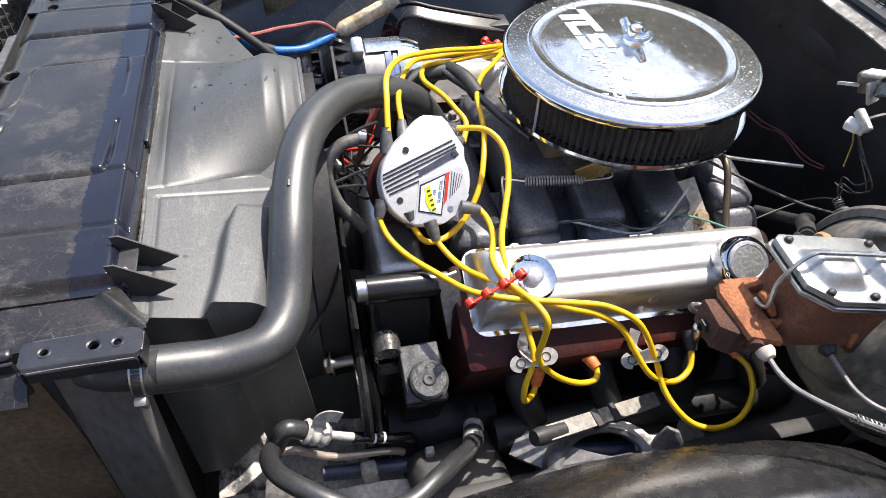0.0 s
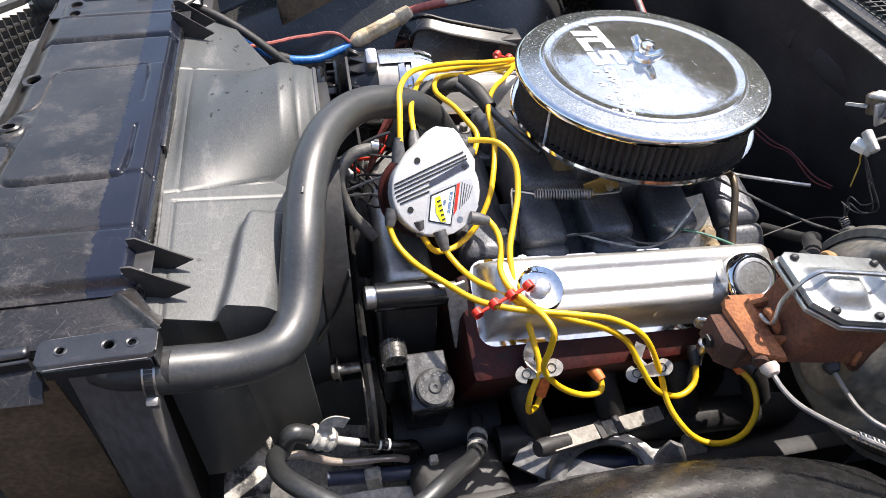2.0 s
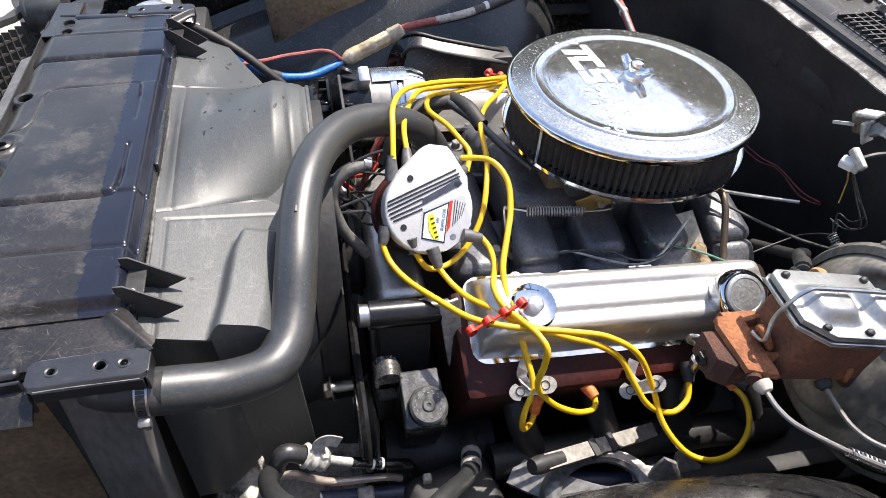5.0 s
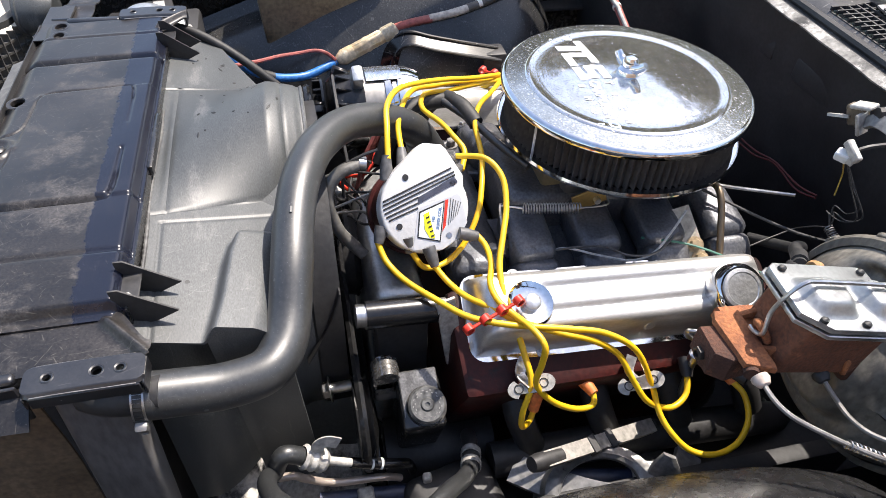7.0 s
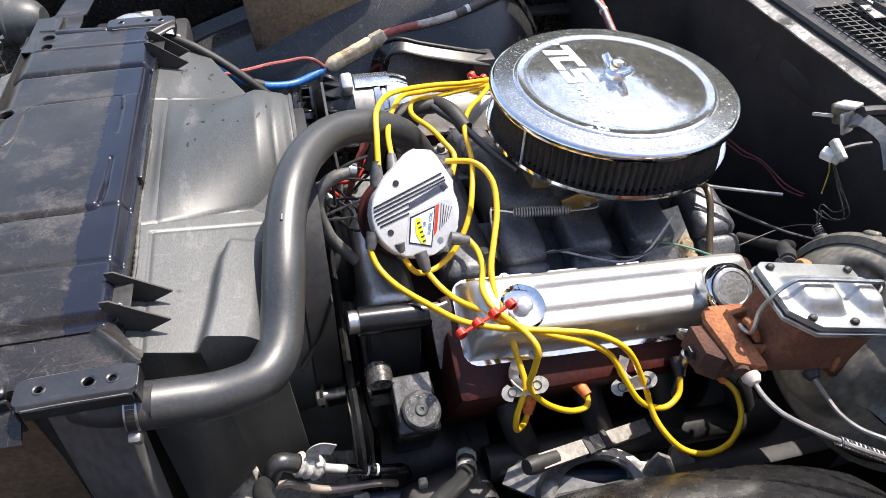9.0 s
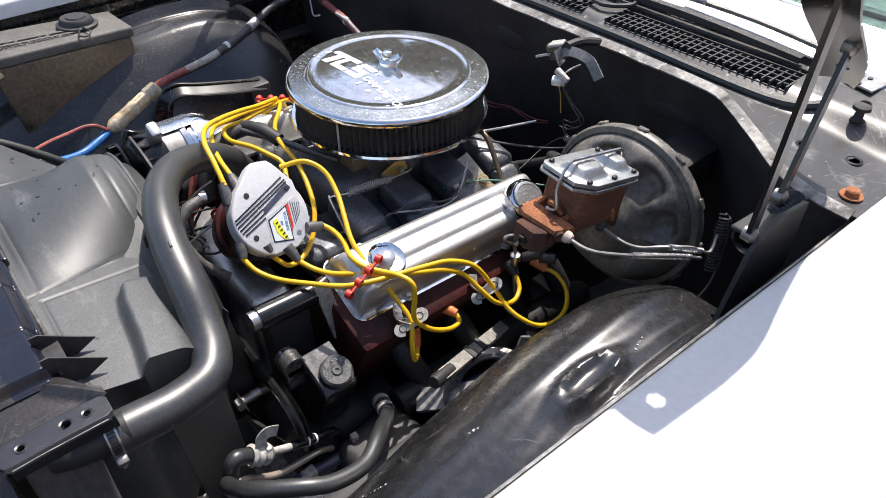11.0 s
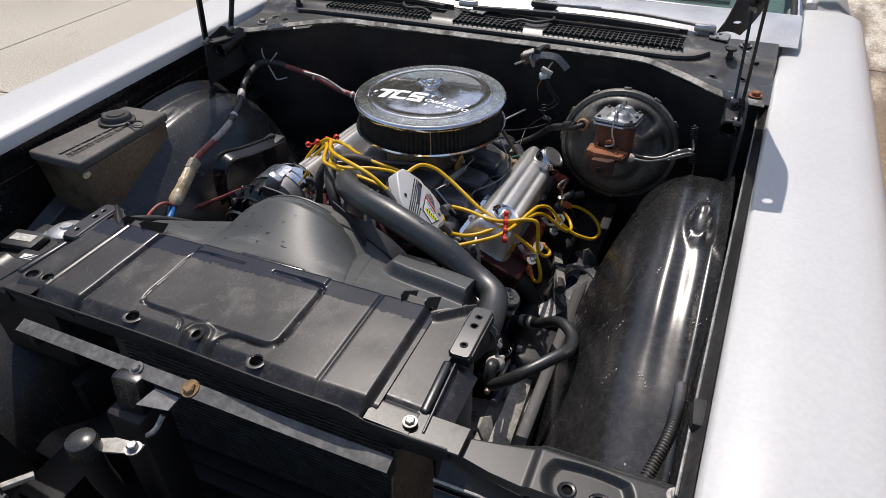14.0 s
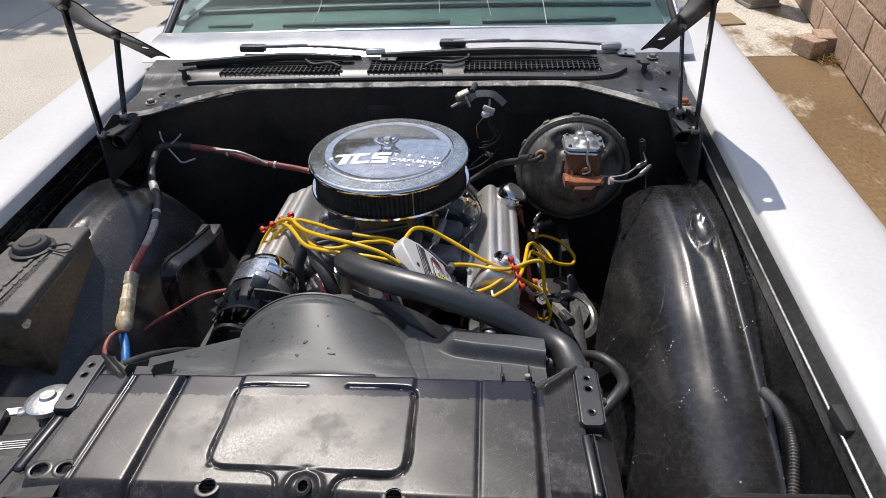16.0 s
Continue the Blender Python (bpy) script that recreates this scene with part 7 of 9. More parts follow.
part("bolt_head", bolt((0.227, -0.468, 0.641), (0.0, -1, -0.15), 0.012, 0.012), M_STEEL, idler)
part("bracket_plate", box((0.010, 0.010, 0.12), 0.003, 1, pose(0.240, -0.425, 0.60, 0, 12, 0)), M_BLACK, idler)
can = thing("canister", (0.22, -0.36, 0.70), "gloss black horizontal canister with bright end", "canister")
part("can_body", tube([(0.226, -0.414, 0.786), (0.222, -0.322, 0.776)], 0.0185, 24, 2), M_GLOSS, can)
part("end_fitting", tube([(0.2262, -0.426, 0.787), (0.226, -0.413, 0.786)], 0.0150, 18, 2), M_STEEL, can)
part("rear_clip", tube([(0.222, -0.323, 0.776), (0.2215, -0.308, 0.775)], 0.0130, 12, 2), M_ALU, can)
part("rear_plate", ribbon([(0.232, -0.312, 0.800), (0.240, -0.305, 0.745), (0.246, -0.297, 0.690)], 0.026, 0.004, (1, 0.2, 0.2)), M_PALE, can, "scuffed pale end plate")
part("can_mount", bar(0.185, 0.225, -0.40, -0.33, 0.60, 0.768, 0.006), M_BLACK, can)
for nm, c, r, y in (("crank_pulley", (0.0, 0.45), 0.085, -0.43), ("water_pump_pulley", (-0.012, 0.68), 0.075, -0.43)):
    pl = thing(nm, (c[0], y, c[1]), "black stamped-steel engine pulley", "pulley", "engine pulleys")
    part("sheave", lathe([(0, 0), (r * 0.8, 0), (r, 0.004), (r * 0.84, 0.014), (r, 0.024), (r * 0.7, 0.03), (0, 0.03)], 36, frame_at((c[0], y + 0.015, c[1]), (0, -1, 0), (1, 0, 0))), M_GLOSS, pl)
    part("hub_bolt", bolt((c[0], y - 0.016, c[1]), (0, -1, 0), 0.014, 0.012), M_STEEL_DULL, pl)


def belt(circles, y):
    """A belt round pulleys, each given as x, z and radius, in order."""
    pts = []
    n = len(circles)
    for i, (x, z, r) in enumerate(circles):
        px, pz, pr = circles[i - 1]
        qx, qz, qr = circles[(i + 1) % n]
        a0 = math.atan2(z - pz, x - px) - math.pi / 2
        a1 = math.atan2(qz - z, qx - x) - math.pi / 2
        while a1 < a0:
            a1 += 2 * math.pi
        for k in range(9):
            a = a0 + (a1 - a0) * k / 8
            pts.append((x + r * math.cos(a), y, z + r * math.sin(a)))
    pts.append(pts[0])
    return tube(pts, 0.006, 6, 1, smooth=False)


for circ, y in (([(0.0, 0.45, 0.08), (0.285, 0.635, 0.06), (-0.012, 0.68, 0.07)], -0.432), ([(0.0, 0.45, 0.08), (-0.012, 0.68, 0.07), (-0.245, 0.800, 0.034)], -0.448)):
    solid("drive_belt", belt(circ, y), M_JET, "black rubber drive belt round the pulleys", "belt", "drive belts")

# ---------- bonnet hinges ----------
for s in (1, -1):
    hg = thing("hood_linkage", (s * 0.655, 0.09, 0.97), "black raised bonnet hinge with two links and a drilled flange", "hinge", "bonnet hinges")
    fl_pts = [Vector(p) for p in ((s * 0.630, -0.115, 1.330), (s * 0.634, -0.078, 1.324), (s * 0.642, -0.02, 1.308), (s * 0.646, 0.030, 1.283), (s * 0.642, 0.090, 1.228), (s * 0.634, 0.187, 1.162), (s * 0.624, 0.250, 1.115), (s * 0.612, 0.290, 1.080))]
    fl_path = smooth_path(fl_pts, 12)

    def flange_skin(u, v, path=fl_path):
        k = u * (len(path) - 1)
        i0 = min(int(k), len(path) - 2)
        return path[i0].lerp(path[i0 + 1], k - i0) + Vector(((v - 0.5) * (0.050 + 0.010 * math.sin(math.pi * u)), 0, 0.006 * math.cos(math.pi * (v - 0.5)) - 0.004))

    def flange_hole(u, v):
        return any(math.hypot((u - uc) * 0.42 / 1.2, (v - 0.5) * 0.055) < 0.0085 for uc in (0.13, 0.865))
    flange = part("flange", sheet(flange_skin, 90, 18, 0.003, flange_hole), M_GLOSS, hg, "gloss black flange plate that held the bonnet")
    for a, b, w in (((s * 0.668, 0.030, 0.985), (s * 0.660, 0.045, 1.272), 0.016), ((s * 0.655, 0.120, 0.990), (s * 0.645, 0.178, 1.166), 0.015)):
        part("link", ribbon([a, (Vector(a) + Vector(b)) / 2, b], w, 0.006, (s, 0, 0.02), 3), M_GLOSS, hg)
        for q in (a, b):
            part("pivot", lathe([(0, -0.008), (0.009, -0.008), (0.010, 0.004), (0.006, 0.008), (0, 0.008)], 14, frame_at(q, (1, 0, 0), (0, 1, 0))), M_STEEL_DULL, hg)
    part("base_bracket", join(prism([(-0.10, -0.09), (0.07, -0.09), (0.055, 0.03), (-0.02, 0.045), (-0.075, 0.02)], 0.006, 0, frame_at((s * 0.676, 0.09, 0.955), (s, 0, 0), (0, s, 0))), box((0.035, 0.10, 0.006), 0.002, 1, pose(s * 0.660, 0.08, 0.975, -8, 0, 0))), M_BLACK, hg)
    part("coil_spring", helix((s * 0.655, 0.060, 0.950), (s * 0.660, 0.165, 0.962), 0.017, 16, 0.0036, 16), M_GLOSS, hg, "heavy black coil spring")
    part("spring_hook", tube([(s * 0.655, 0.060, 0.967), (s * 0.658, 0.045, 0.980), (s * 0.664, 0.035, 0.988)], 0.0036, 8), M_GLOSS, hg)

# rubber bonnet stops on the cowl
for x in (0.628, -0.616):
    st = thing("bonnet_stop", (x, 0.40, 0.965), "black rubber mushroom stop on the cowl", "rubber stop", "rubber stops")
    part("stem", lathe([(0.010, 0), (0.007, 0.004), (0.006, 0.018)], 14, Matrix.Translation((x, 0.40, cowl_z(x, 0.40)))), M_RUBBERSEAL, st)
    part("head", lathe([(0.006, 0), (0.013, 0.002), (0.0125, 0.007), (0.006, 0.009), (0, 0.009)], 16, Matrix.Translation((x, 0.40, cowl_z(x, 0.40) + 0.016))), M_RUBBERSEAL, st)
for x, y in ((-0.665, 0.275), (0.700, 0.245), (-0.575, 0.47), (0.66, 0.46)):
    solid("cowl_bolt", bolt((x, y, cowl_z(min(max(x, -0.73), 0.73), y) + 0.002), (0, 0, 1), 0.010, 0.010), M_STEEL_DULL if x < 0.69 else M_RUST, "rust-tinged hex bolt on the cowl", "bolt", "cowl bolts")

# ---------- wipers ----------
for k, (px, tip, body) in enumerate((((-0.075, 0.50), (-0.60, 0.455), (-0.47, -0.31)), ((0.575, 0.515), (-0.045, 0.50), (0.10, 0.36)))):
    wp = thing("wiper", (px[0], px[1], 1.01), "parked windscreen wiper with black blade and bright arm", "wiper", "wipers")
    z = 1.010
    px, tip = (px[0], px[1] - 0.012), (tip[0] - 0.03, tip[1] - 0.016)
    part("pivot_cap", box((0.055, 0.026, 0.018), 0.006, 2, pose(px[0] - 0.02, px[1] + 0.005, z + 0.003, -8, 0, 4)), M_STEEL, wp)
    part("pivot_plate", prism([(0, 0), (0.045, -0.01), (0.05, 0.04), (0.03, 0.055), (0.0, 0.05)], 0.003, 0, pose(px[0] - 0.005, px[1] - 0.03, z - 0.010)), M_STEEL, wp, "drilled steel pivot plate")
    for q in ((0.02, 0.0), (0.025, 0.03)):
        part("rivet", lathe([(0.004, 0), (0.004, 0.002), (0, 0.003)], 10, pose(px[0] - 0.005 + q[0], px[1] - 0.03 + q[1], z - 0.007)), M_LABELK, wp)
    a = (px[0] - 0.03, px[1] + 0.01, z + 0.006)
    b = (body[0] + 0.5 * (body[1] - body[0]), px[1] + 0.030, z + 0.014)
    part("arm", ribbon([a, ((a[0] + b[0]) / 2, a[1] + 0.014, z + 0.014), b], 0.010, 0.006), M_STEEL_DULL, wp, "bright steel arm")
    part("blade_spine", ribbon([(px[0] - 0.08, px[1] - 0.028, z - 0.002), ((px[0] + tip[0]) / 2, px[1] - 0.022, z + 0.006), (tip[0], tip[1], z - 0.004)], 0.016, 0.010), M_BLACK, wp)
    part("blade_rubber", ribbon([(px[0] - 0.06, px[1] - 0.010, z - 0.010), ((px[0] + tip[0]) / 2, px[1] - 0.004, z - 0.004), (tip[0] + 0.03, tip[1] + 0.012, z - 0.012)], 0.006, 0.016), M_RUBBERSEAL, wp)
    part("carrier", box((0.075, 0.030, 0.020), 0.007, 2, pose(body[0] + 0.02, px[1] + 0.026, z + 0.012, 0, 0, -3)), M_BLACK, wp)
    part("carrier_clip", box((0.16, 0.010, 0.010), 0.003, 1, pose(body[0] + 0.10, px[1] + 0.020, z + 0.018, 0, 0, 1)), M_STEEL, wp)
for a, b in ((-0.29, -0.18), (0.16, 0.05)):
    solid("washer_tube", tube([(a, 0.485, 1.008), (a + 0.005, 0.455, 1.006), (a + (b - a) * 0.3, 0.425, 1.004), (a + (b - a) * 0.7, 0.432, 1.004), (b, 0.41, 1.000)], 0.0045, 8), M_RUBBER_OLD, "thin black washer tube lying over the vent grille", "tube", "washer tubes")

# ---------- inline fuse and battery cables ----------
fu = thing("inline_fuse", (-0.52, -0.31, 0.76), "yellowed clear inline fuse holder on a heavy cable", "fuse holder")
FA, FB = Vector((-0.506, -0.374, 0.745)), Vector((-0.535, -0.243, 0.793))
fm = frame_at(FA, FB - FA, (1, 0, 0))
fl_ = (FB - FA).length
part("clear_barrel", lathe([(0.0125, 0.032), (0.0150, 0.036), (0.0150, fl_ * 0.5 - 0.006), (0.0163, fl_ * 0.5 - 0.003), (0.0163, fl_ * 0.5 + 0.003), (0.0150, fl_ * 0.5 + 0.006), (0.0150, fl_ - 0.030), (0.0125, fl_ - 0.026)], 24, fm), M_AMBER, fu, "grimy translucent barrel")
for k in range(10):
    part("rib", box((0.0016, 0.0022, fl_ - 0.076), 0.0005, 1, fm @ pose(0, 0, 0, 0, 0, 36 * k) @ Matrix.Translation((0.0150, 0, fl_ / 2))), M_AMBER, fu)
for k in range(4):
    part("cap_ring", lathe([(0.0164, -0.001), (0.0176, 0), (0.0164, 0.001)], 24, fm @ Matrix.Translation((0, 0, fl_ - 0.026 + 0.005 * k)), False), M_AMBER, fu)
part("end_cap", lathe([(0.008, 0.0), (0.0125, 0.006), (0.0165, 0.014), (0.0165, 0.036), (0.0155, 0.040)], 24, fm), M_AMBER, fu)
part("end_cap", lathe([(0.0160, fl_ - 0.034), (0.0172, fl_ - 0.030), (0.0172, fl_ - 0.006), (0.010, fl_)], 24, fm), mat("milky_cap", (0.48, 0.43, 0.33), (0.40, 0.34, 0.24), rough=0.35, scale=30), fu)
for k in range(3):
    part("gland_ring", lathe([(0.007, 0), (0.0095, 0.002), (0.007, 0.004)], 18, fm @ Matrix.Translation((0, 0, -0.012 + 0.005 * k)), False), M_STEEL_DULL, fu)
cbl = thing("battery_cable", (-0.6, 0.0, 0.80), "heavy faded red and black battery cable along the wheelhouse", "cable")
part("red_sleeve", tube([(-0.534, -0.246, 0.796), (-0.529, -0.205, 0.808), (-0.529, -0.170, 0.813)], 0.0085, 12), M_REDCABLE, cbl)
part("grey_sleeve", tube([(-0.529, -0.175, 0.813), (-0.531, -0.13, 0.820), (-0.537, -0.090, 0.827)], 0.0085, 12), mat("dusty_sleeve", (0.42, 0.39, 0.35), (0.26, 0.23, 0.20), rough=0.6, scale=25), cbl, "dusty cream sleeve")
part("black_run", tube([(-0.537, -0.092, 0.827), (-0.547, -0.05, 0.835), (-0.562, -0.01, 0.843), (-0.598, 0.05, 0.850), (-0.618, 0.10, 0.862), (-0.629, 0.15, 0.868), (-0.632, 0.185, 0.872), (-0.615, 0.205, 0.872), (-0.585, 0.213, 0.868), (-0.56, 0.215, 0.863)], 0.0090, 12), M_CABLE, cbl)
part("pale_collar", tube([(-0.543, -0.068, 0.832), (-0.545, -0.060, 0.834)], 0.0098, 12, 2), M_LABELW, cbl)
part("pale_collar", tube([(-0.574, 0.010, 0.846), (-0.592, 0.040, 0.850)], 0.0105, 12, 3), M_PALE, cbl)
part("red_run", tube([(-0.567, 0.215, 0.863), (-0.52, 0.215, 0.856), (-0.471, 0.215, 0.846), (-0.386, 0.215, 0.816), (-0.298, 0.215, 0.798), (-0.25, 0.212, 0.789), (-0.12, 0.20, 0.775)], 0.0078, 12), M_REDCABLE, cbl, "faded red cable")
part("twisted_pair", tube([(-0.49, 0.203, 0.858), (-0.45, 0.206, 0.853), (-0.42, 0.202, 0.848), (-0.39, 0.207, 0.830), (-0.36, 0.203, 0.816)], 0.004, 8), M_PALE, cbl)
for x in (-0.465, -0.345, -0.255):
    zc = lerp_table([(-0.567, 0.863), (-0.471, 0.846), (-0.386, 0.816), (-0.298, 0.798), (-0.25, 0.789)], x)
    part("cable_tie", lathe([(0.0076, -0.003), (0.0095, -0.003), (0.0095, 0.003), (0.0076, 0.003)], 14, frame_at((x, 0.2145, zc), (1, 0, -0.24), (0, 0, 1)), False), M_LABELW, cbl)
for pts in ([(-0.625, 0.210, 0.862), (-0.600, 0.200, 0.880), (-0.570, 0.185, 0.905), (-0.560, 0.18, 0.915)], [(-0.622, 0.21, 0.862), (-0.600, 0.20, 0.838), (-0.585, 0.195, 0.826), (-0.545, 0.19, 0.840)], [(-0.62, 0.21, 0.862), (-0.625, 0.20, 0.89), (-0.622, 0.195, 0.915)]):
    part("loose_tie", ribbon(pts, 0.004, 0.0015, (0.3, -1, 0.2)), M_LABELW, cbl, "white cable tie tail")
bcab = thing("blue_cable", (-0.42, -0.46, 0.76), "thick blue cable from the battery to the fuse", "cable")
part("sheath", tube([(-0.506, -0.377, 0.743), (-0.488, -0.408, 0.738), (-0.473, -0.441, 0.734), (-0.458, -0.475, 0.740), (-0.447, -0.510, 0.752), (-0.440, -0.550, 0.775), (-0.440, -0.60, 0.82), (-0.445, -0.655, 0.858)], 0.0085, 12), M_BLUE, bcab)
part("tape_wrap", tube([(-0.447, -0.505, 0.750), (-0.443, -0.530, 0.763)], 0.0100, 12, 2), M_BLACK, bcab)
solid("red_wire", tube([(-0.502, -0.378, 0.749), (-0.500, -0.398, 0.768), (-0.503, -0.420, 0.772), (-0.497, -0.450, 0.772), (-0.470, -0.49, 0.782), (-0.44, -0.53, 0.79), (-0.41, -0.58, 0.80)], 0.0040, 8), M_REDCABLE, "thin faded red wire by the fuse", "wire", "thin wires")
solid("overflow_hose", tube([(-0.378, -0.690, 0.893), (-0.355, -0.640, 0.905), (-0.325, -0.575, 0.880), (-0.300, -0.500, 0.820), (-0.30, -0.455, 0.76)], 0.0075, 12), M_RUBBER_OLD, "grey rubber overflow hose from the radiator neck", "hose")
solid("alternator_wire", tube([(-0.300, -0.290, 0.790), (-0.360, -0.290, 0.775), (-0.420, -0.300, 0.745), (-0.490, -0.330, 0.712), (-0.52, -0.38, 0.68)], 0.0045, 8), M_REDCABLE, "thin reddish-brown wire from the alternator", "wire", "thin wires")
solid("red_wire", tube([(-0.09, -0.352, 0.84), (-0.075, -0.375, 0.80), (-0.07, -0.39, 0.74)], 0.0038, 8), M_REDCABLE, "faded red wire behind the shroud", "wire", "thin wires")
solid("red_wire", tube([(-0.10, -0.335, 0.85), (-0.085, -0.365, 0.80), (-0.082, -0.385, 0.74)], 0.0038, 8), M_REDCABLE, "faded red wire behind the shroud", "wire", "thin wires")
solid("bypass_hose", tube([(-0.135, -0.23, 0.862), (-0.115, -0.285, 0.868), (-0.085, -0.325, 0.846), (-0.065, -0.35, 0.80)], 0.013, 14), M_RUBBER_OLD, "worn black bypass hose beside the valve cover", "hose")
solid("heater_hose", tube([(-0.06, -0.20, 0.862), (-0.10, -0.215, 0.872), (-0.145, -0.235, 0.860), (-0.165, -0.26, 0.82), (-0.16, -0.28, 0.76)], 0.012, 14), M_RUBBER_OLD, "curved black heater hose over the manifold", "hose")
solid("vacuum_tube", tube([(-0.14, -0.25, 0.868), (-0.07, -0.21, 0.866), (0.0, -0.18, 0.862), (0.05, -0.15, 0.855)], 0.006, 10), M_RUBBER, "thin black vacuum tube under the air cleaner", "tube")
lower = thing("bypass_pipe", (-0.06, -0.43, 0.72), "grey rubber hose with black tape by the fan", "hose")
part("hose_body", tube([(0.030, -0.390, 0.668), (0.006, -0.408, 0.690), (-0.018, -0.424, 0.712), (-0.050, -0.436, 0.735), (-0.085, -0.428, 0.756), (-0.104, -0.400, 0.768), (-0.106, -0.360, 0.772)], 0.011, 14), M_CABLE, lower)
part("grey_end", tube([(0.034, -0.387, 0.664), (-0.008, -0.417, 0.702)], 0.0118, 14, 3), mat("scuffed_grey_rubber", (0.16, 0.16, 0.155), (0.10, 0.10, 0.10), rough=0.5), lower)

# ---------- passenger wheelhouse fittings ----------
wb = thing("wheelhouse_bracket", (-0.43, -0.17, 0.78), "bent black steel channel bracket on the wheelhouse", "bracket")
WB = [(-0.435, -0.280, 0.715), (-0.440, -0.276, 0.760), (-0.440, -0.262, 0.800), (-0.434, -0.236, 0.818), (-0.425, -0.186, 0.808), (-0.420, -0.120, 0.794), (-0.420, -0.050, 0.778)]
part("web", ribbon(WB, 0.034, 0.003, (0.35, 0.15, 0.9)), M_GLOSS, wb)
for d in (-0.018, 0.018):
    part("flange", tube([(x + d * 0.8, y, z - d * 0.4 + 0.002) for x, y, z in WB], 0.0035, 8), M_GLOSS, wb)
part("foot", box((0.05, 0.05, 0.10), 0.006, 2, pose(-0.435, -0.06, 0.735)), M_BLACK, wb)
for p in ((-0.655, -0.045, 0.868), (-0.662, -0.065, 0.866)):
    solid("wheelhouse_plug", lathe([(0.004, 0), (0.0035, 0.002), (0, 0.003)], 12, frame_at(p, (0.2, 0, 1), (1, 0, 0))), M_LABELW, "small pale plug in the wheelhouse", "plug", "wheelhouse plugs")

# ---------- bulkhead fittings ----------
rl = thing("relay_bracket", (0.16, 0.26, 0.97), "zinc switch bracket and dark lever hanging from the bulkhead", "bracket")
part("switch_body", box((0.026, 0.016, 0.030), 0.003, 1, pose(0.153, 0.264, 0.966, 10, -22, 10)), mat("brown_switch", (0.16, 0.125, 0.085), (0.09, 0.07, 0.05), rough=0.5, scale=50), rl)
part("switch_cap", box((0.030, 0.020, 0.006), 0.002, 1, pose(0.157, 0.262, 0.982, 10, -22, 10)), M_PALE, rl)
part("switch_cap", box((0.006, 0.020, 0.030), 0.002, 1, pose(0.168, 0.260, 0.962, 10, -22, 10)), M_PALE, rl)
part("lever", ribbon([(0.172, 0.262, 0.966), (0.184, 0.262, 0.976), (0.205, 0.262, 0.980), (0.230, 0.262, 0.978), (0.245, 0.261, 0.968), (0.261, 0.259, 0.953)], 0.017, 0.006, (0, -0.8, 0.6)), mat("matt_grey_lever", (0.17, 0.17, 0.17), (0.11, 0.11, 0.11), rough=0.6), rl)
part("connector", box((0.030, 0.010, 0.012), 0.002, 1, pose(0.222, 0.206, 0.962, 0, 25, 0)), M_PALE, rl)
part("connector", box((0.018, 0.014, 0.014), 0.002, 1, pose(0.214, 0.204, 0.950, 20, 0, 30)), M_LABELW, rl)
part("pale_tab", box((0.008, 0.004, 0.012), 0.001, 1, pose(0.229, 0.203, 0.952, 0, 10, 20)), M_PALE, rl)
part("prong", ribbon([(0.150, 0.256, 0.962), (0.140, 0.250, 0.958), (0.128, 0.244, 0.953)], 0.012, 0.004, (0, 0.3, 1)), M_PALE, rl)
part("connector_arm", tube([(0.224, 0.250, 0.968), (0.224, 0.226, 0.968), (0.222, 0.208, 0.962)], 0.003, 6), M_BLACK, rl)
part("stay", tube([(0.18, 0.262, 0.985), (0.185, 0.30, 0.985), (0.185, 0.375, 0.96)], 0.008, 8), M_BLACK, rl)
part("wire", tube([(0.216, 0.204, 0.950), (0.198, 0.235, 0.915), (0.190, 0.250, 0.895), (0.194, 0.252, 0.862)], 0.0010, 6), mat("dull_yellow_wire", (0.50, 0.33, 0.06), rough=0.5), rl, "thin yellow wire")
for dx, dz, sw in ((0.0, 0.0, 0.018), (0.006, -0.008, 0.022), (-0.004, -0.016, 0.026)):
    part("wire", tube([(0.220, 0.206, 0.948), (0.228 + dx, 0.232, 0.905), (0.222 + dx + sw, 0.250, 0.878 + dz), (0.226 + dx, 0.252, 0.855 + dz), (0.212 + dx - 0.4 * sw, 0.250, 0.852 + dz), (0.208 + dx, 0.250, 0.835), (0.216, 0.250, 0.818)], 0.0010, 6), M_CABLE, rl)
part("coil", helix((0.213, 0.250, 0.819), (0.233, 0.251, 0.812), 0.0058, 6, 0.0011), M_STEEL_DULL, rl)
part("wire", tube([(0.213, 0.250, 0.819), (0.196, 0.248, 0.806), (0.180, 0.246, 0.790), (0.168, 0.240, 0.775), (0.172, 0.190, 0.762), (0.185, 0.150, 0.765)], 0.0012, 6), M_CABLE, rl)
for dz in (0.0, 0.009):
    solid("red_wire", tube([(-0.150, 0.352, 0.716 + dz), (-0.080, 0.350, 0.724 + dz), (-0.025, 0.350, 0.744 + 0.4 * dz), (0.040, 0.351, 0.738 + dz), (0.085, 0.352, 0.754 + 0.5 * dz)], 0.0018, 6), mat("dull_red_wire", (0.13, 0.022, 0.02), rough=0.6), "dull red wire clipped along the black bulkhead", "wire", "bulkhead wires")
solid("throttle_rod", tube([(0.085, 0.095, 0.830), (0.114, 0.134, 0.832), (0.173, 0.209, 0.851)], 0.0026, 8), M_STEEL, "bright thin throttle rod behind the air cleaner", "rod")
solid("kickdown_rod", tube([(0.10, 0.10, 0.825), (0.20, 0.22, 0.80), (0.25, 0.36, 0.78)], 0.0022, 8), M_CABLE, "dull thin rod to the bulkhead", "rod")

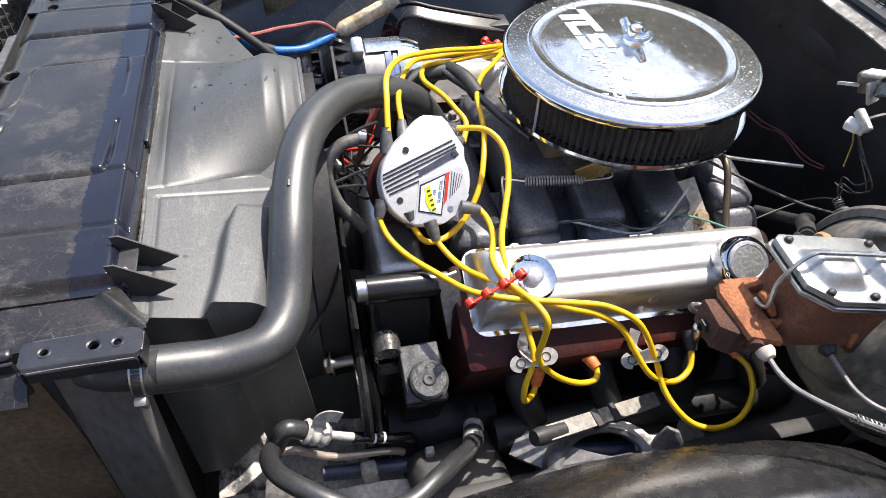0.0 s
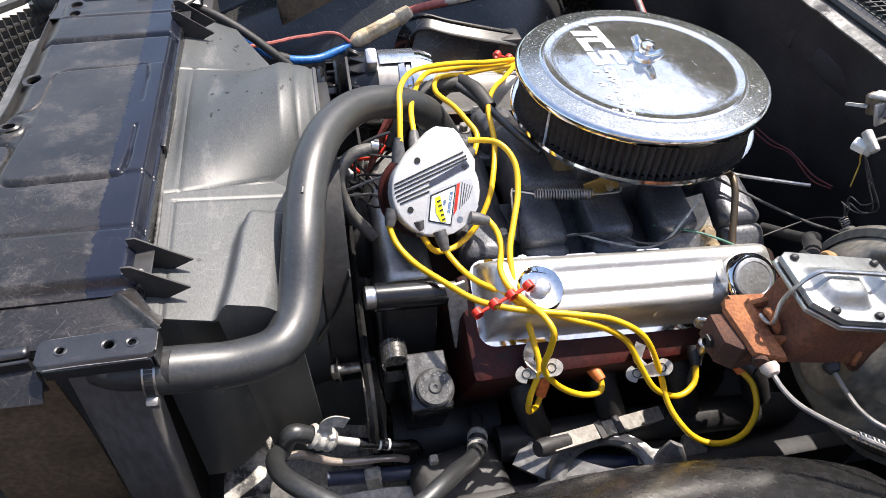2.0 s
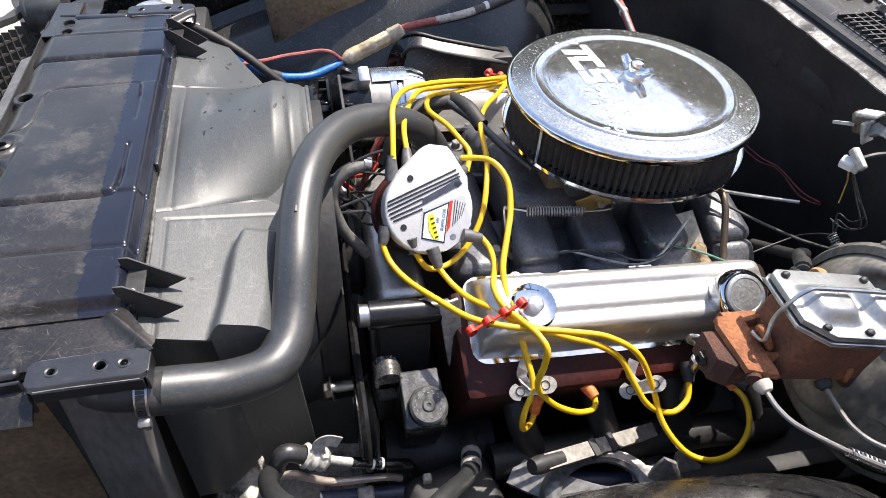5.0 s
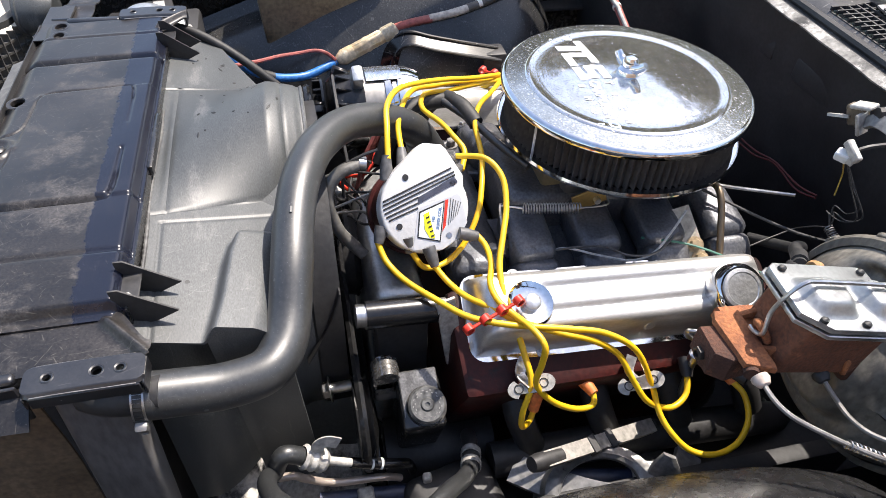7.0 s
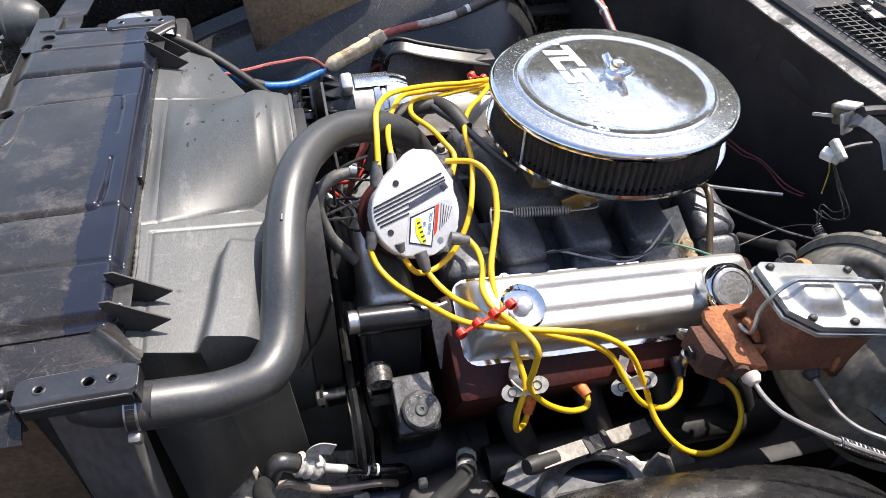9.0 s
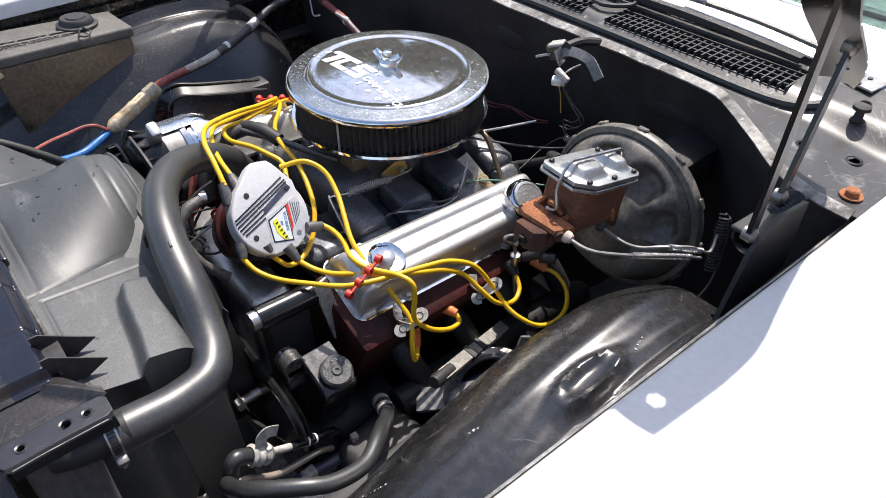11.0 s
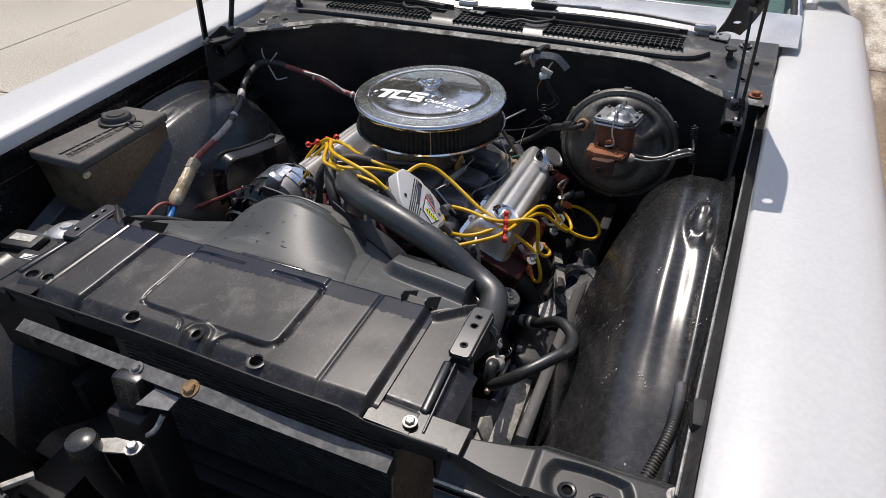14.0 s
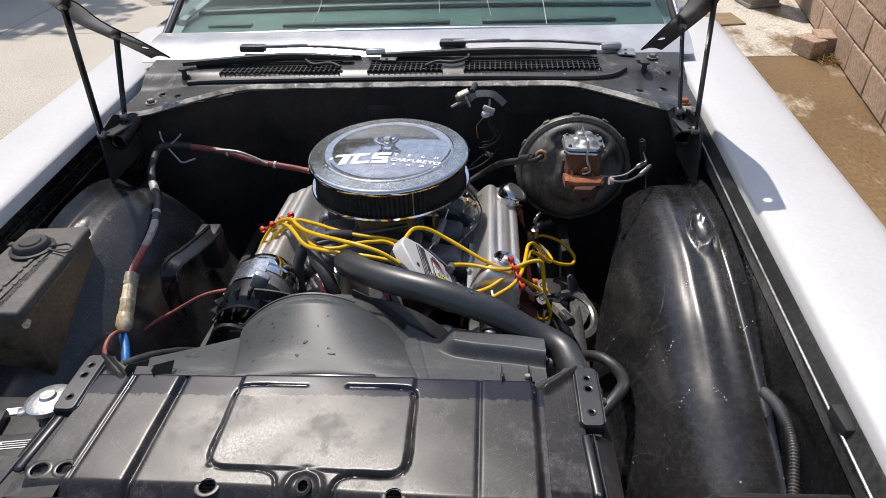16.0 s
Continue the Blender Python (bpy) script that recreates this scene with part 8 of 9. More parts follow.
# ---------- linkage and small engine fittings ----------
spg = thing("return_spring", (0.115, -0.135, 0.82), "long coiled throttle return spring", "spring")
part("coil", helix((0.110, -0.175, 0.830), (0.125, -0.095, 0.832), 0.0072, 21, 0.0009), M_STEEL, spg)
part("hook", tube([(0.098, -0.205, 0.829), (0.104, -0.19, 0.830), (0.110, -0.175, 0.830)], 0.0014, 6), M_STEEL, spg)
part("hook", tube([(0.125, -0.095, 0.832), (0.132, -0.06, 0.838), (0.125, -0.055, 0.842)], 0.0014, 6), M_STEEL, spg)
sb = thing("spring_bracket", (0.13, -0.20, 0.78), "pale zinc bracket with slotted holes", "bracket")
sbm = frame_at((0.118, -0.198, 0.795), (0.5, 0.75, 0.45), (0.5, -0.2, -0.8))
part("plate", prism([(-0.042, -0.010), (-0.034, -0.014), (0.030, -0.014), (0.036, -0.006), (0.034, 0.012), (-0.030, 0.012), (-0.042, 0.004)], 0.003, 0, sbm), M_STEEL, sb)
for dx in (-0.033, -0.012, 0.006, 0.022):
    part("slot", lathe([(0, 0.0008), (0.005, 0.0008), (0.0055, 0)], 12, sbm @ Matrix.Translation((dx, -0.001, 0.003)) @ Matrix.Diagonal((0.8, 1.2, 1, 1))), M_LABELK, sb)
lf = thing("lifting_bracket", (0.17, 0.08, 0.76), "grimy cream lifting bracket with two bolts on the manifold", "bracket")
part("plate", prism([(-0.05, -0.016), (0.05, -0.016), (0.05, 0.012), (-0.05, 0.012)], 0.004, 0, frame_at((0.160, 0.078, 0.775), (0.55, -0.3, 0.75), (0.8, 0.1, -0.5))), mat("grimy_cream", (0.48, 0.44, 0.36), (0.30, 0.27, 0.22), rough=0.6, scale=40), lf)
for dx in (0.0, 0.022):
    part("bolt", bolt(Vector((0.160, 0.078, 0.780)) + Vector((0.8, 0.1, -0.5)).normalized() * (dx + 0.012), (0.55, -0.3, 0.75), 0.008, 0.011), mat("tan_bolt", (0.40, 0.30, 0.18), rough=0.5, metal=0.5), lf)
solid("fuel_pipe", tube([(0.105, 0.10, 0.83), (0.115, 0.118, 0.838), (0.140, 0.118, 0.830), (0.175, 0.112, 0.79), (0.205, 0.105, 0.755)], 0.005, 10), mat("brown_pipe", (0.16, 0.12, 0.08), rough=0.4, metal=0.6), "bent brown steel pipe behind the carburettor", "pipe")
for pts, mm, lab in (([(0.124, -0.205, 0.770), (0.150, -0.155, 0.772), (0.158, -0.125, 0.790), (0.176, -0.080, 0.786), (0.196, -0.040, 0.788), (0.200, -0.010, 0.800), (0.185, 0.020, 0.825), (0.160, 0.05, 0.835)], mat("white_grey_wire", (0.45, 0.44, 0.42), rough=0.5), "thin pale wire trailing over the valve cover"),
                     ([(0.155, -0.150, 0.785), (0.178, -0.085, 0.806), (0.200, -0.045, 0.802), (0.206, -0.010, 0.808), (0.190, 0.025, 0.825)], M_CABLE, "thin dark wire trailing over the valve cover"),
                     ([(0.150, 0.0, 0.782), (0.185, 0.06, 0.79), (0.225, 0.13, 0.775), (0.27, 0.17, 0.77)], mat("green_wire", (0.03, 0.14, 0.10), rough=0.5), "thin green wire behind the valve cover")):
    solid("thin_wire", tube(pts, 0.0018, 6), mm, lab, "wire", "thin wires")
dk = thing("dipstick", (0.334, -0.003, 0.70), "chrome dipstick with a looped handle", "dipstick")
part("tube_guide", tube([(0.330, 0.02, 0.60), (0.332, 0.008, 0.70), (0.333, 0.004, 0.742)], 0.005, 10), M_STEEL, dk)
part("handle_loop", tube([(0.333, 0.004, 0.742), (0.334, -0.004, 0.768), (0.328, -0.020, 0.782), (0.334, -0.022, 0.797), (0.342, -0.006, 0.795), (0.338, 0.004, 0.778), (0.334, 0.002, 0.765)], 0.0028, 8), M_STEEL, dk)
part("collar", lathe([(0.005, 0), (0.009, 0.002), (0.009, 0.014), (0.005, 0.016)], 14, frame_at((0.333, 0.005, 0.728), (0, -0.05, 1), (1, 0, 0))), M_STEEL, dk)
sw = thing("pressure_sender", (0.385, 0.06, 0.70), "small black sender low on the engine by the servo", "sender")
part("body", tube([(0.352, 0.045, 0.725), (0.375, 0.06, 0.728)], 0.009, 16, 2), M_BLACK, sw)
part("base", tube([(0.33, 0.03, 0.72), (0.355, 0.046, 0.735)], 0.009, 12, 2), M_BLACK, sw)

# ---------- low parts on the driver's side ----------
shaft = thing("steering_shaft", (0.35, -0.09, 0.58), "dull flat-sided steering shaft with two dark bands", "shaft")
sa, sb2 = Vector((0.396, -0.215, 0.655)), Vector((0.343, -0.022, 0.588))
part("bar", ribbon([sa, (sa + sb2) / 2, sb2], 0.020, 0.016, (0.3, 0, 1)), mat("dusty_steel", (0.36, 0.34, 0.31), (0.25, 0.235, 0.21), rough=0.55, metal=0.3, scale=20), shaft)
for t_ in (0.42, 0.58):
    c = sa.lerp(sb2, t_)
    part("band", box((0.027, 0.012, 0.024), 0.002, 1, frame_at(c, (0.3, 0, 1), (1, 0.26, 0))), M_BLACK, shaft)
part("extension", tube([sb2, (0.30, 0.12, 0.49), (0.33, 0.34, 0.46)], 0.010, 10), M_BLACK, shaft)
part("coupling", lathe([(0, -0.02), (0.010, -0.02), (0.012, -0.01), (0.011, 0.03), (0, 0.03)], 20, frame_at(sa, sb2 - sa, (1, 0, 0))), M_BLACK, shaft)
part("gearbox", box((0.11, 0.13, 0.14), 0.02, 3, pose(0.375, -0.32, 0.50, 0, 10, 12)), M_BLACK, shaft, "black steering gearbox")
arm = thing("suspension_arm", (0.41, -0.09, 0.56), "grey pressed-steel upper suspension arm and shock tower", "suspension arm")
part("front_leg", ribbon([(0.360, -0.235, 0.575), (0.395, -0.195, 0.585), (0.430, -0.140, 0.592), (0.448, -0.085, 0.592)], 0.040, 0.010, (0.4, 0.1, 1)), mat("bare_grey_arm", (0.25, 0.245, 0.238), (0.13, 0.128, 0.124), rough=0.34, metal=0.3, scale=14, spots=(0.06, 0.055, 0.05), spot_scale=30, spot_at=0.63), arm)
part("rear_leg", ribbon([(0.448, -0.085, 0.592), (0.438, -0.045, 0.592), (0.420, -0.012, 0.592), (0.395, 0.010, 0.590)], 0.036, 0.010, (0.4, 0.1, 1)), arm.children[0].data.materials[0], arm)
part("tower_cup", prism([(-0.03, -0.03), (0.028, -0.03), (0.022, 0.0), (0.006, 0.030), (-0.010, 0.034), (-0.022, 0.012)], 0.006, 0.002, frame_at((0.425, -0.045, 0.612), (0.85, -0.35, 0.35), (0.3, 0.95, 0))), arm.children[0].data.materials[0], arm)
part("cross_shaft", tube([(0.375, -0.185, 0.565), (0.395, -0.10, 0.568), (0.402, -0.045, 0.570)], 0.011, 12), mat("navy_shaft", (0.04, 0.05, 0.09), rough=0.4), arm)
part("bright_bushing", lathe([(0, 0), (0.018, 0), (0.020, 0.01), (0.014, 0.04), (0, 0.04)], 16, frame_at((0.400, -0.075, 0.570), (0.1, 1, 0.02), (1, 0, 0))), M_LABELW, arm)
part("mount", bar(0.36, 0.44, -0.20, 0.0, 0.50, 0.556, 0.01), M_BLACK, arm)
part("tower_rim", lathe([(0.046, -0.004), (0.047, 0.003), (0.053, 0.006), (0.066, 0.003), (0.074, -0.022), (0.075, -0.05)], 40, pose(0.424, -0.135, 0.600, 6, 16, 0) @ Matrix.Diagonal((0.85, 1.15, 1, 1)), False), mat("dull_tower_steel", (0.20, 0.197, 0.19), (0.09, 0.088, 0.085), rough=0.32, metal=0.3, scale=20), arm, "pressed rim of the shock tower")
ac = thing("air_conditioning_hose", (0.44, -0.45, 0.70), "black rubber air-conditioning hose in a wide loop", "hose")
part("hose_body", tube([(0.345, -0.513, 0.683), (0.347, -0.532, 0.696), (0.352, -0.546, 0.670), (0.375, -0.553, 0.690), (0.415, -0.538, 0.720), (0.455, -0.492, 0.728), (0.470, -0.454, 0.716), (0.466, -0.405, 0.700), (0.440, -0.366, 0.690), (0.412, -0.338, 0.664), (0.388, -0.316, 0.632), (0.363, -0.299, 0.610), (0.335, -0.291, 0.600), (0.300, -0.285, 0.580)], 0.0112, 16), M_RUBBER, ac)
for t_ in ((0.359, -0.2975, 0.608), (0.341, -0.2925, 0.602)):
    part("pale_band", lathe([(0.0128, -0.005), (0.0140, -0.005), (0.0140, 0.005), (0.0128, 0.005)], 18, frame_at(t_, (1.0, -0.28, 0.36), (0, 1, 0)), False), M_PALE, ac)
part("crimp", lathe([(0.0125, -0.018), (0.0160, -0.014), (0.0135, -0.008), (0.0160, -0.002), (0.0135, 0.004), (0.0160, 0.010), (0.0125, 0.016)], 18, frame_at((0.345, -0.498, 0.671), (0, 0.75, -0.6), (1, 0, 0)), False), M_PALE, ac)
rp = thing("refrigerant_pipe", (0.345, -0.490, 0.666), "pale alloy pipe end pushed into a black rubber hose", "pipe", "refrigerant pipes")
part("pipe_end", tube([(0.345, -0.490, 0.666), (0.345, -0.472, 0.655), (0.345, -0.450, 0.643)], 0.0056, 12), M_PALE, rp)
part("hose", tube([(0.345, -0.454, 0.645), (0.345, -0.430, 0.634), (0.345, -0.400, 0.622), (0.340, -0.380, 0.606), (0.332, -0.372, 0.57)], 0.0070, 12), M_GLOSS, rp)
for y_, z_ in ((-0.428, 0.6335), (-0.416, 0.6287)):
    part("pale_band", lathe([(0.0071, -0.0015), (0.0076, -0.0015), (0.0076, 0.0015), (0.0071, 0.0015)], 16, frame_at((0.345, y_, z_), (0, 0.9, -0.38), (1, 0, 0)), False), M_LABELW, rp)
solid("refrigerant_pipe", tube([(0.345, -0.545, 0.640), (0.345, -0.525, 0.638), (0.345, -0.510, 0.623), (0.345, -0.475, 0.600), (0.345, -0.416, 0.592), (0.34, -0.39, 0.57)], 0.0052, 12), mat("copper_grey", (0.60, 0.50, 0.43), (0.42, 0.35, 0.30), rough=0.35, metal=0.6, scale=30), "bare coppery refrigerant pipe", "pipe", "refrigerant pipes")
solid("pipe_clip", ribbon([(0.345, -0.492, 0.673), (0.345, -0.491, 0.698), (0.345, -0.480, 0.706), (0.345, -0.466, 0.698)], 0.016, 0.002, (1, 0, 0.3)), M_PALE, "small bent alloy clip on the pipe", "clip")
fs = thing("frame_bracket", (0.36, -0.43, 0.50), "pale scuffed steel bracket on the chassis rail", "bracket")
part("top_plate", prism([(-0.15, -0.022), (0.11, -0.012), (0.10, 0.014), (0.02, 0.022), (-0.14, 0.020)], 0.006, 0.001, frame_at((0.378, -0.45, 0.525), (0.35, 0, 0.9), (0, 1, 0))), M_PALE, fs)
part("upright", box((0.018, 0.022, 0.07), 0.003, 1, pose(0.352, -0.437, 0.538, 4, 0, 0)), M_PALE, fs)
part("upright", box((0.012, 0.012, 0.09), 0.002, 1, pose(0.352, -0.357, 0.540, -3, 0, 0)), M_PALE, fs)
part("front_lug", prism([(-0.03, -0.018), (0.01, -0.024), (0.028, 0.0), (0.005, 0.02), (-0.022, 0.016)], 0.006, 0.001, frame_at((0.345, -0.552, 0.550), (0.8, 0, 0.5), (0, 1, 0))), M_PALE, fs)
part("blue_stay", tube([(0.345, -0.500, 0.560), (0.350, -0.42, 0.555), (0.352, -0.36, 0.548)], 0.010, 10), mat("navy_shaft", (0.04, 0.05, 0.09), rough=0.4), fs)
cmp = thing("compressor", (0.22, -0.33, 0.45), "black air-conditioning compressor low on the engine", "compressor")
part("body", tube([(0.265, -0.40, 0.50), (0.275, -0.24, 0.50)], 0.055, 24, 2), M_BLACK, cmp)
part("clutch", lathe([(0, 0), (0.055, 0), (0.06, 0.006), (0.06, 0.03), (0.02, 0.034), (0, 0.034)], 28, frame_at((0.265, -0.405, 0.50), (0, -1, 0), (1, 0, 0))), M_GLOSS, cmp)
part("mount", bar(0.17, 0.25, -0.36, -0.26, 0.44, 0.52, 0.01), M_BLACK, cmp)
cd = thing("conduit", (0.68, -0.70, 0.72), "grey corrugated wiring conduit in the wing gutter", "conduit")
cpts = smooth_path([(0.615, -0.835, 0.76), (0.622, -0.800, 0.792), (0.640, -0.74, 0.820), (0.655, -0.68, 0.838), (0.660, -0.62, 0.835), (0.662, -0.56, 0.81)], 14)
part("core", tube(cpts, 0.0075, 10, 1, smooth=False), M_CABLE, cd)
for k in range(0, len(cpts) - 1):
    d = cpts[k + 1] - cpts[k]
    part("ring", lathe([(0.0074, -0.0016), (0.0098, 0), (0.0074, 0.0016)], 12, frame_at(cpts[k], d, (0, 0, 1)), False), M_STEEL_DULL, cd)
hb = thing("gutter_bumper", (0.672, -0.69, 0.935), "black rubber bumper clipped on the wing gutter", "rubber stop", "rubber stops")
part("block", box((0.022, 0.045, 0.022), 0.005, 2, pose(0.679, -0.722, 0.932, 0, 0, 3)), M_RUBBERSEAL, hb)
part("clip", box((0.012, 0.075, 0.006), 0.002, 1, pose(0.677, -0.747, 0.923, 0, 0, 3)), M_STEEL_DULL, hb)
solid("wing_bolt", bolt((0.668, -0.832, 0.915), (0, 0, 1), 0.0075, 0.008), M_PALE, "zinc bolt at the front of the wing gutter", "bolt")

# ---------- nose ----------
strap = thing("support_strap", (0, -0.90, 0.86), "speckled bare steel strap across the front opening", "strap")
part("strap_bar", ribbon([(-0.314, -0.889, 0.882), (-0.20, -0.890, 0.881), (0.02, -0.893, 0.880), (0.20, -0.895, 0.879), (0.337, -0.896, 0.878)], 0.021, 0.003, (0, -0.35, 1)), mat("speckled_strap", (0.15, 0.147, 0.14), (0.085, 0.083, 0.08), rough=0.55, metal=0.1, scale=40, spots=(0.025, 0.024, 0.022), spot_scale=90, spot_at=0.63), strap)
part("rusty_bolt", bolt((0.023, -0.893, 0.882), (0, -0.35, 1), 0.009, 0.007), mat("tan_rust_bolt", (0.30, 0.20, 0.10), (0.18, 0.10, 0.05), rough=0.7, metal=0.3, scale=60), strap)
part("bolt", bolt((-0.075, -0.892, 0.883), (0, -0.35, 1), 0.007, 0.006), M_STEEL_DULL, strap)
for x in (-0.30, 0.327):
    part("strap_foot", box((0.014, 0.018, 0.04), 0.003, 1, pose(x, -0.884, 0.860)), M_BLACK, strap)
latch = thing("bonnet_latch_post", (-0.10, -0.90, 0.70), "dark latch post under the strap", "latch")
part("post", box((0.050, 0.034, 0.070), 0.008, 2, pose(-0.080, -0.905, 0.846, -8, 0, 4)), M_INNER, latch)
part("post_base", bar(-0.12, -0.05, -0.94, -0.88, 0.40, 0.82, 0.01), M_BLACK, latch)
part("hook", tube([(-0.010, -0.925, 0.845), (-0.015, -0.940, 0.83), (-0.030, -0.945, 0.815), (-0.038, -0.93, 0.80)], 0.004, 8), M_PALE, latch)
part("hook_plate", prism([(-0.03, -0.01), (0.02, -0.014), (0.03, 0.006), (-0.01, 0.016)], 0.003, 0, pose(-0.02, -0.915, 0.862, 20, 0, 15)), M_STEEL_DULL, latch)
horn = thing("horn", (-0.16, -0.98, 0.70), "black round horn on a bracket in the nose", "horn")
part("dome", lathe([(0.020, -0.024), (0.022, -0.020), (0.022, 0.0), (0.020, 0.008), (0.012, 0.012), (0, 0.013)], 28, pose(-0.088, -1.000, 0.836)), M_INNER_DUSTY, horn)
part("neck", tube([(-0.088, -1.000, 0.815), (-0.090, -0.995, 0.74), (-0.10, -0.97, 0.62), (-0.10, -0.93, 0.55)], 0.017, 14), M_BLACK, horn)
part("trumpet", lathe([(0.018, 0), (0.022, 0.05), (0.045, 0.09), (0.060, 0.10)], 24, frame_at((-0.115, -0.93, 0.56), (0.2, -0.9, -0.1), (1, 0, 0)), False), M_BLACK, horn)
part("ear", prism([(-0.035, -0.006), (0.05, -0.010), (0.055, 0.006), (0.01, 0.016), (-0.03, 0.012)], 0.003, 0, pose(-0.070, -0.985, 0.815, 0, 0, 20)), M_PALE, horn)
part("ear_bolt", bolt((-0.030, -0.972, 0.818), (0, 0, 1), 0.008, 0.010), M_STEEL, horn)
part("stay_rod", tube([(-0.14, -1.05, 0.80), (-0.17, -1.10, 0.81)], 0.006, 8, 2), M_PALE, horn)

gr = thing("front_grille", (0, -1.05, 0.55), "black plastic egg-crate grille with a grey top moulding", "grille")


def nose_y(x):
    return -1.142 + 0.27 * abs(x)


def dipped(bm):
    """The passenger end of the grille has dropped."""
    for q in bm.verts:
        q.co.z -= 0.034 * smoothstep(-0.40, -0.60, q.co.x)
    return bm


part("top_moulding", dipped(ribbon([(x, nose_y(x), 0.868) for x in [-0.62 + 0.124 * i for i in range(11)]], 0.020, 0.012, (0, 0, 1), 2)), mat("grey_moulding", (0.06, 0.06, 0.06), (0.03, 0.03, 0.03), rough=0.45), gr)
random.seed(3)
part("mesh", dipped(join(*[box((0.0045, 0.014, 0.288), m=pose(x, nose_y(x) + 0.006, 0.708)) for x in [-0.61 + 0.0203 * i for i in range(61)]],
                  *[ribbon([(x, nose_y(x) + 0.006, 0.575 + 0.02 * j) for x in (-0.61, -0.3, 0.0, 0.3, 0.61)], 0.012, 0.0045, (0, 0, 1), 4) for j in range(14)])), mat("faded_black_plastic", (0.045, 0.0445, 0.043), (0.085, 0.083, 0.079), rough=0.45, scale=14), gr)
part("lower_panel", ribbon([(x, nose_y(x) - 0.02, 0.49) for x in (-0.80, -0.4, 0.0, 0.4, 0.80)], 0.012, 0.14, (0, 0, 1), 5), M_TANKBROWN, gr, "brown-black panel under the mesh")
part("lamp_bucket", lathe([(0, -0.030), (0.026, -0.030), (0.038, -0.018), (0.044, 0.004), (0.046, 0.026), (0.049, 0.028), (0.049, 0.034), (0.030, 0.036), (0, 0.030)], 32, frame_at((-0.616, -0.930, 0.838), (-0.1, -1, 0.0), (1, 0, 0))), M_SHROUD, gr, "grey round back of a lamp bucket", 40)
part("bottom_moulding", ribbon([(x, nose_y(x), 0.555) for x in (-0.62, -0.3, 0.0, 0.3, 0.62)], 0.03, 0.02, (0, 0, 1), 4), M_BLACK, gr)
for s in (1, -1):
    part("grille_stay", bar(*sorted((s * 0.60, s * 0.63)), -0.945, -0.90, 0.55, 0.885 if s > 0 else 0.79, 0.004), M_BLACK, gr)
bump = thing("front_bumper", (0, -1.15, 0.45), "bumper beam below the grille", "bumper")
part("beam", ribbon([(x, nose_y(x) - 0.06, 0.47) for x in (-0.95, -0.5, 0.0, 0.5, 0.95)], 0.10, 0.14, (0, 0, 1), 5), M_CHROME_CLEAN, bump)
part("valance", sheet(lambda u, v: Vector((-0.9 + 1.8 * u, nose_y(-0.9 + 1.8 * u) + 0.34 * v, 0.40 - 0.02 * v)), 12, 4, 0.004), M_BLACK, bump, "black splash pan")
for s in (1, -1):
    part("bumper_iron", bar(*sorted((s * 0.34, s * 0.42)), -1.12, -0.98, 0.40, 0.50, 0.005), M_BLACK, bump)
# front wheels under the wings
for s in (1, -1):
    wh = part("wheel", lathe([(0.16, -0.09), (0.18, -0.10), (0.31, -0.10), (0.335, -0.08), (0.335, 0.08), (0.31, 0.10), (0.18, 0.10), (0.16, 0.09)], 40, frame_at((s * 0.80, 0.02, 0.335), (1, 0, 0), (0, 1, 0)), False), M_RUBBERSEAL, car, "black tyre under the wing")
    part("rim", lathe([(0, -0.02), (0.10, -0.03), (0.165, -0.09), (0.17, 0.09), (0.10, 0.05), (0, 0.06)], 32, frame_at((s * 0.80, 0.02, 0.335), (1, 0, 0), (0, 1, 0))), M_STEEL_DULL, wh)
    part("axle", tube([(s * 0.38, 0.0, 0.40), (s * 0.72, 0.02, 0.34)], 0.035, 10, 2), M_BLACK, car)
part("underbody_pan", bar(-0.68, 0.68, -0.68, 0.40, 0.20, 0.215, 0.004), M_BLACK, car)
for s in (1, -1):
    part("engine_mount", bar(*sorted((s * 0.16, s * 0.36)), -0.30, -0.22, 0.385, 0.47, 0.01), M_BLACK, engine)

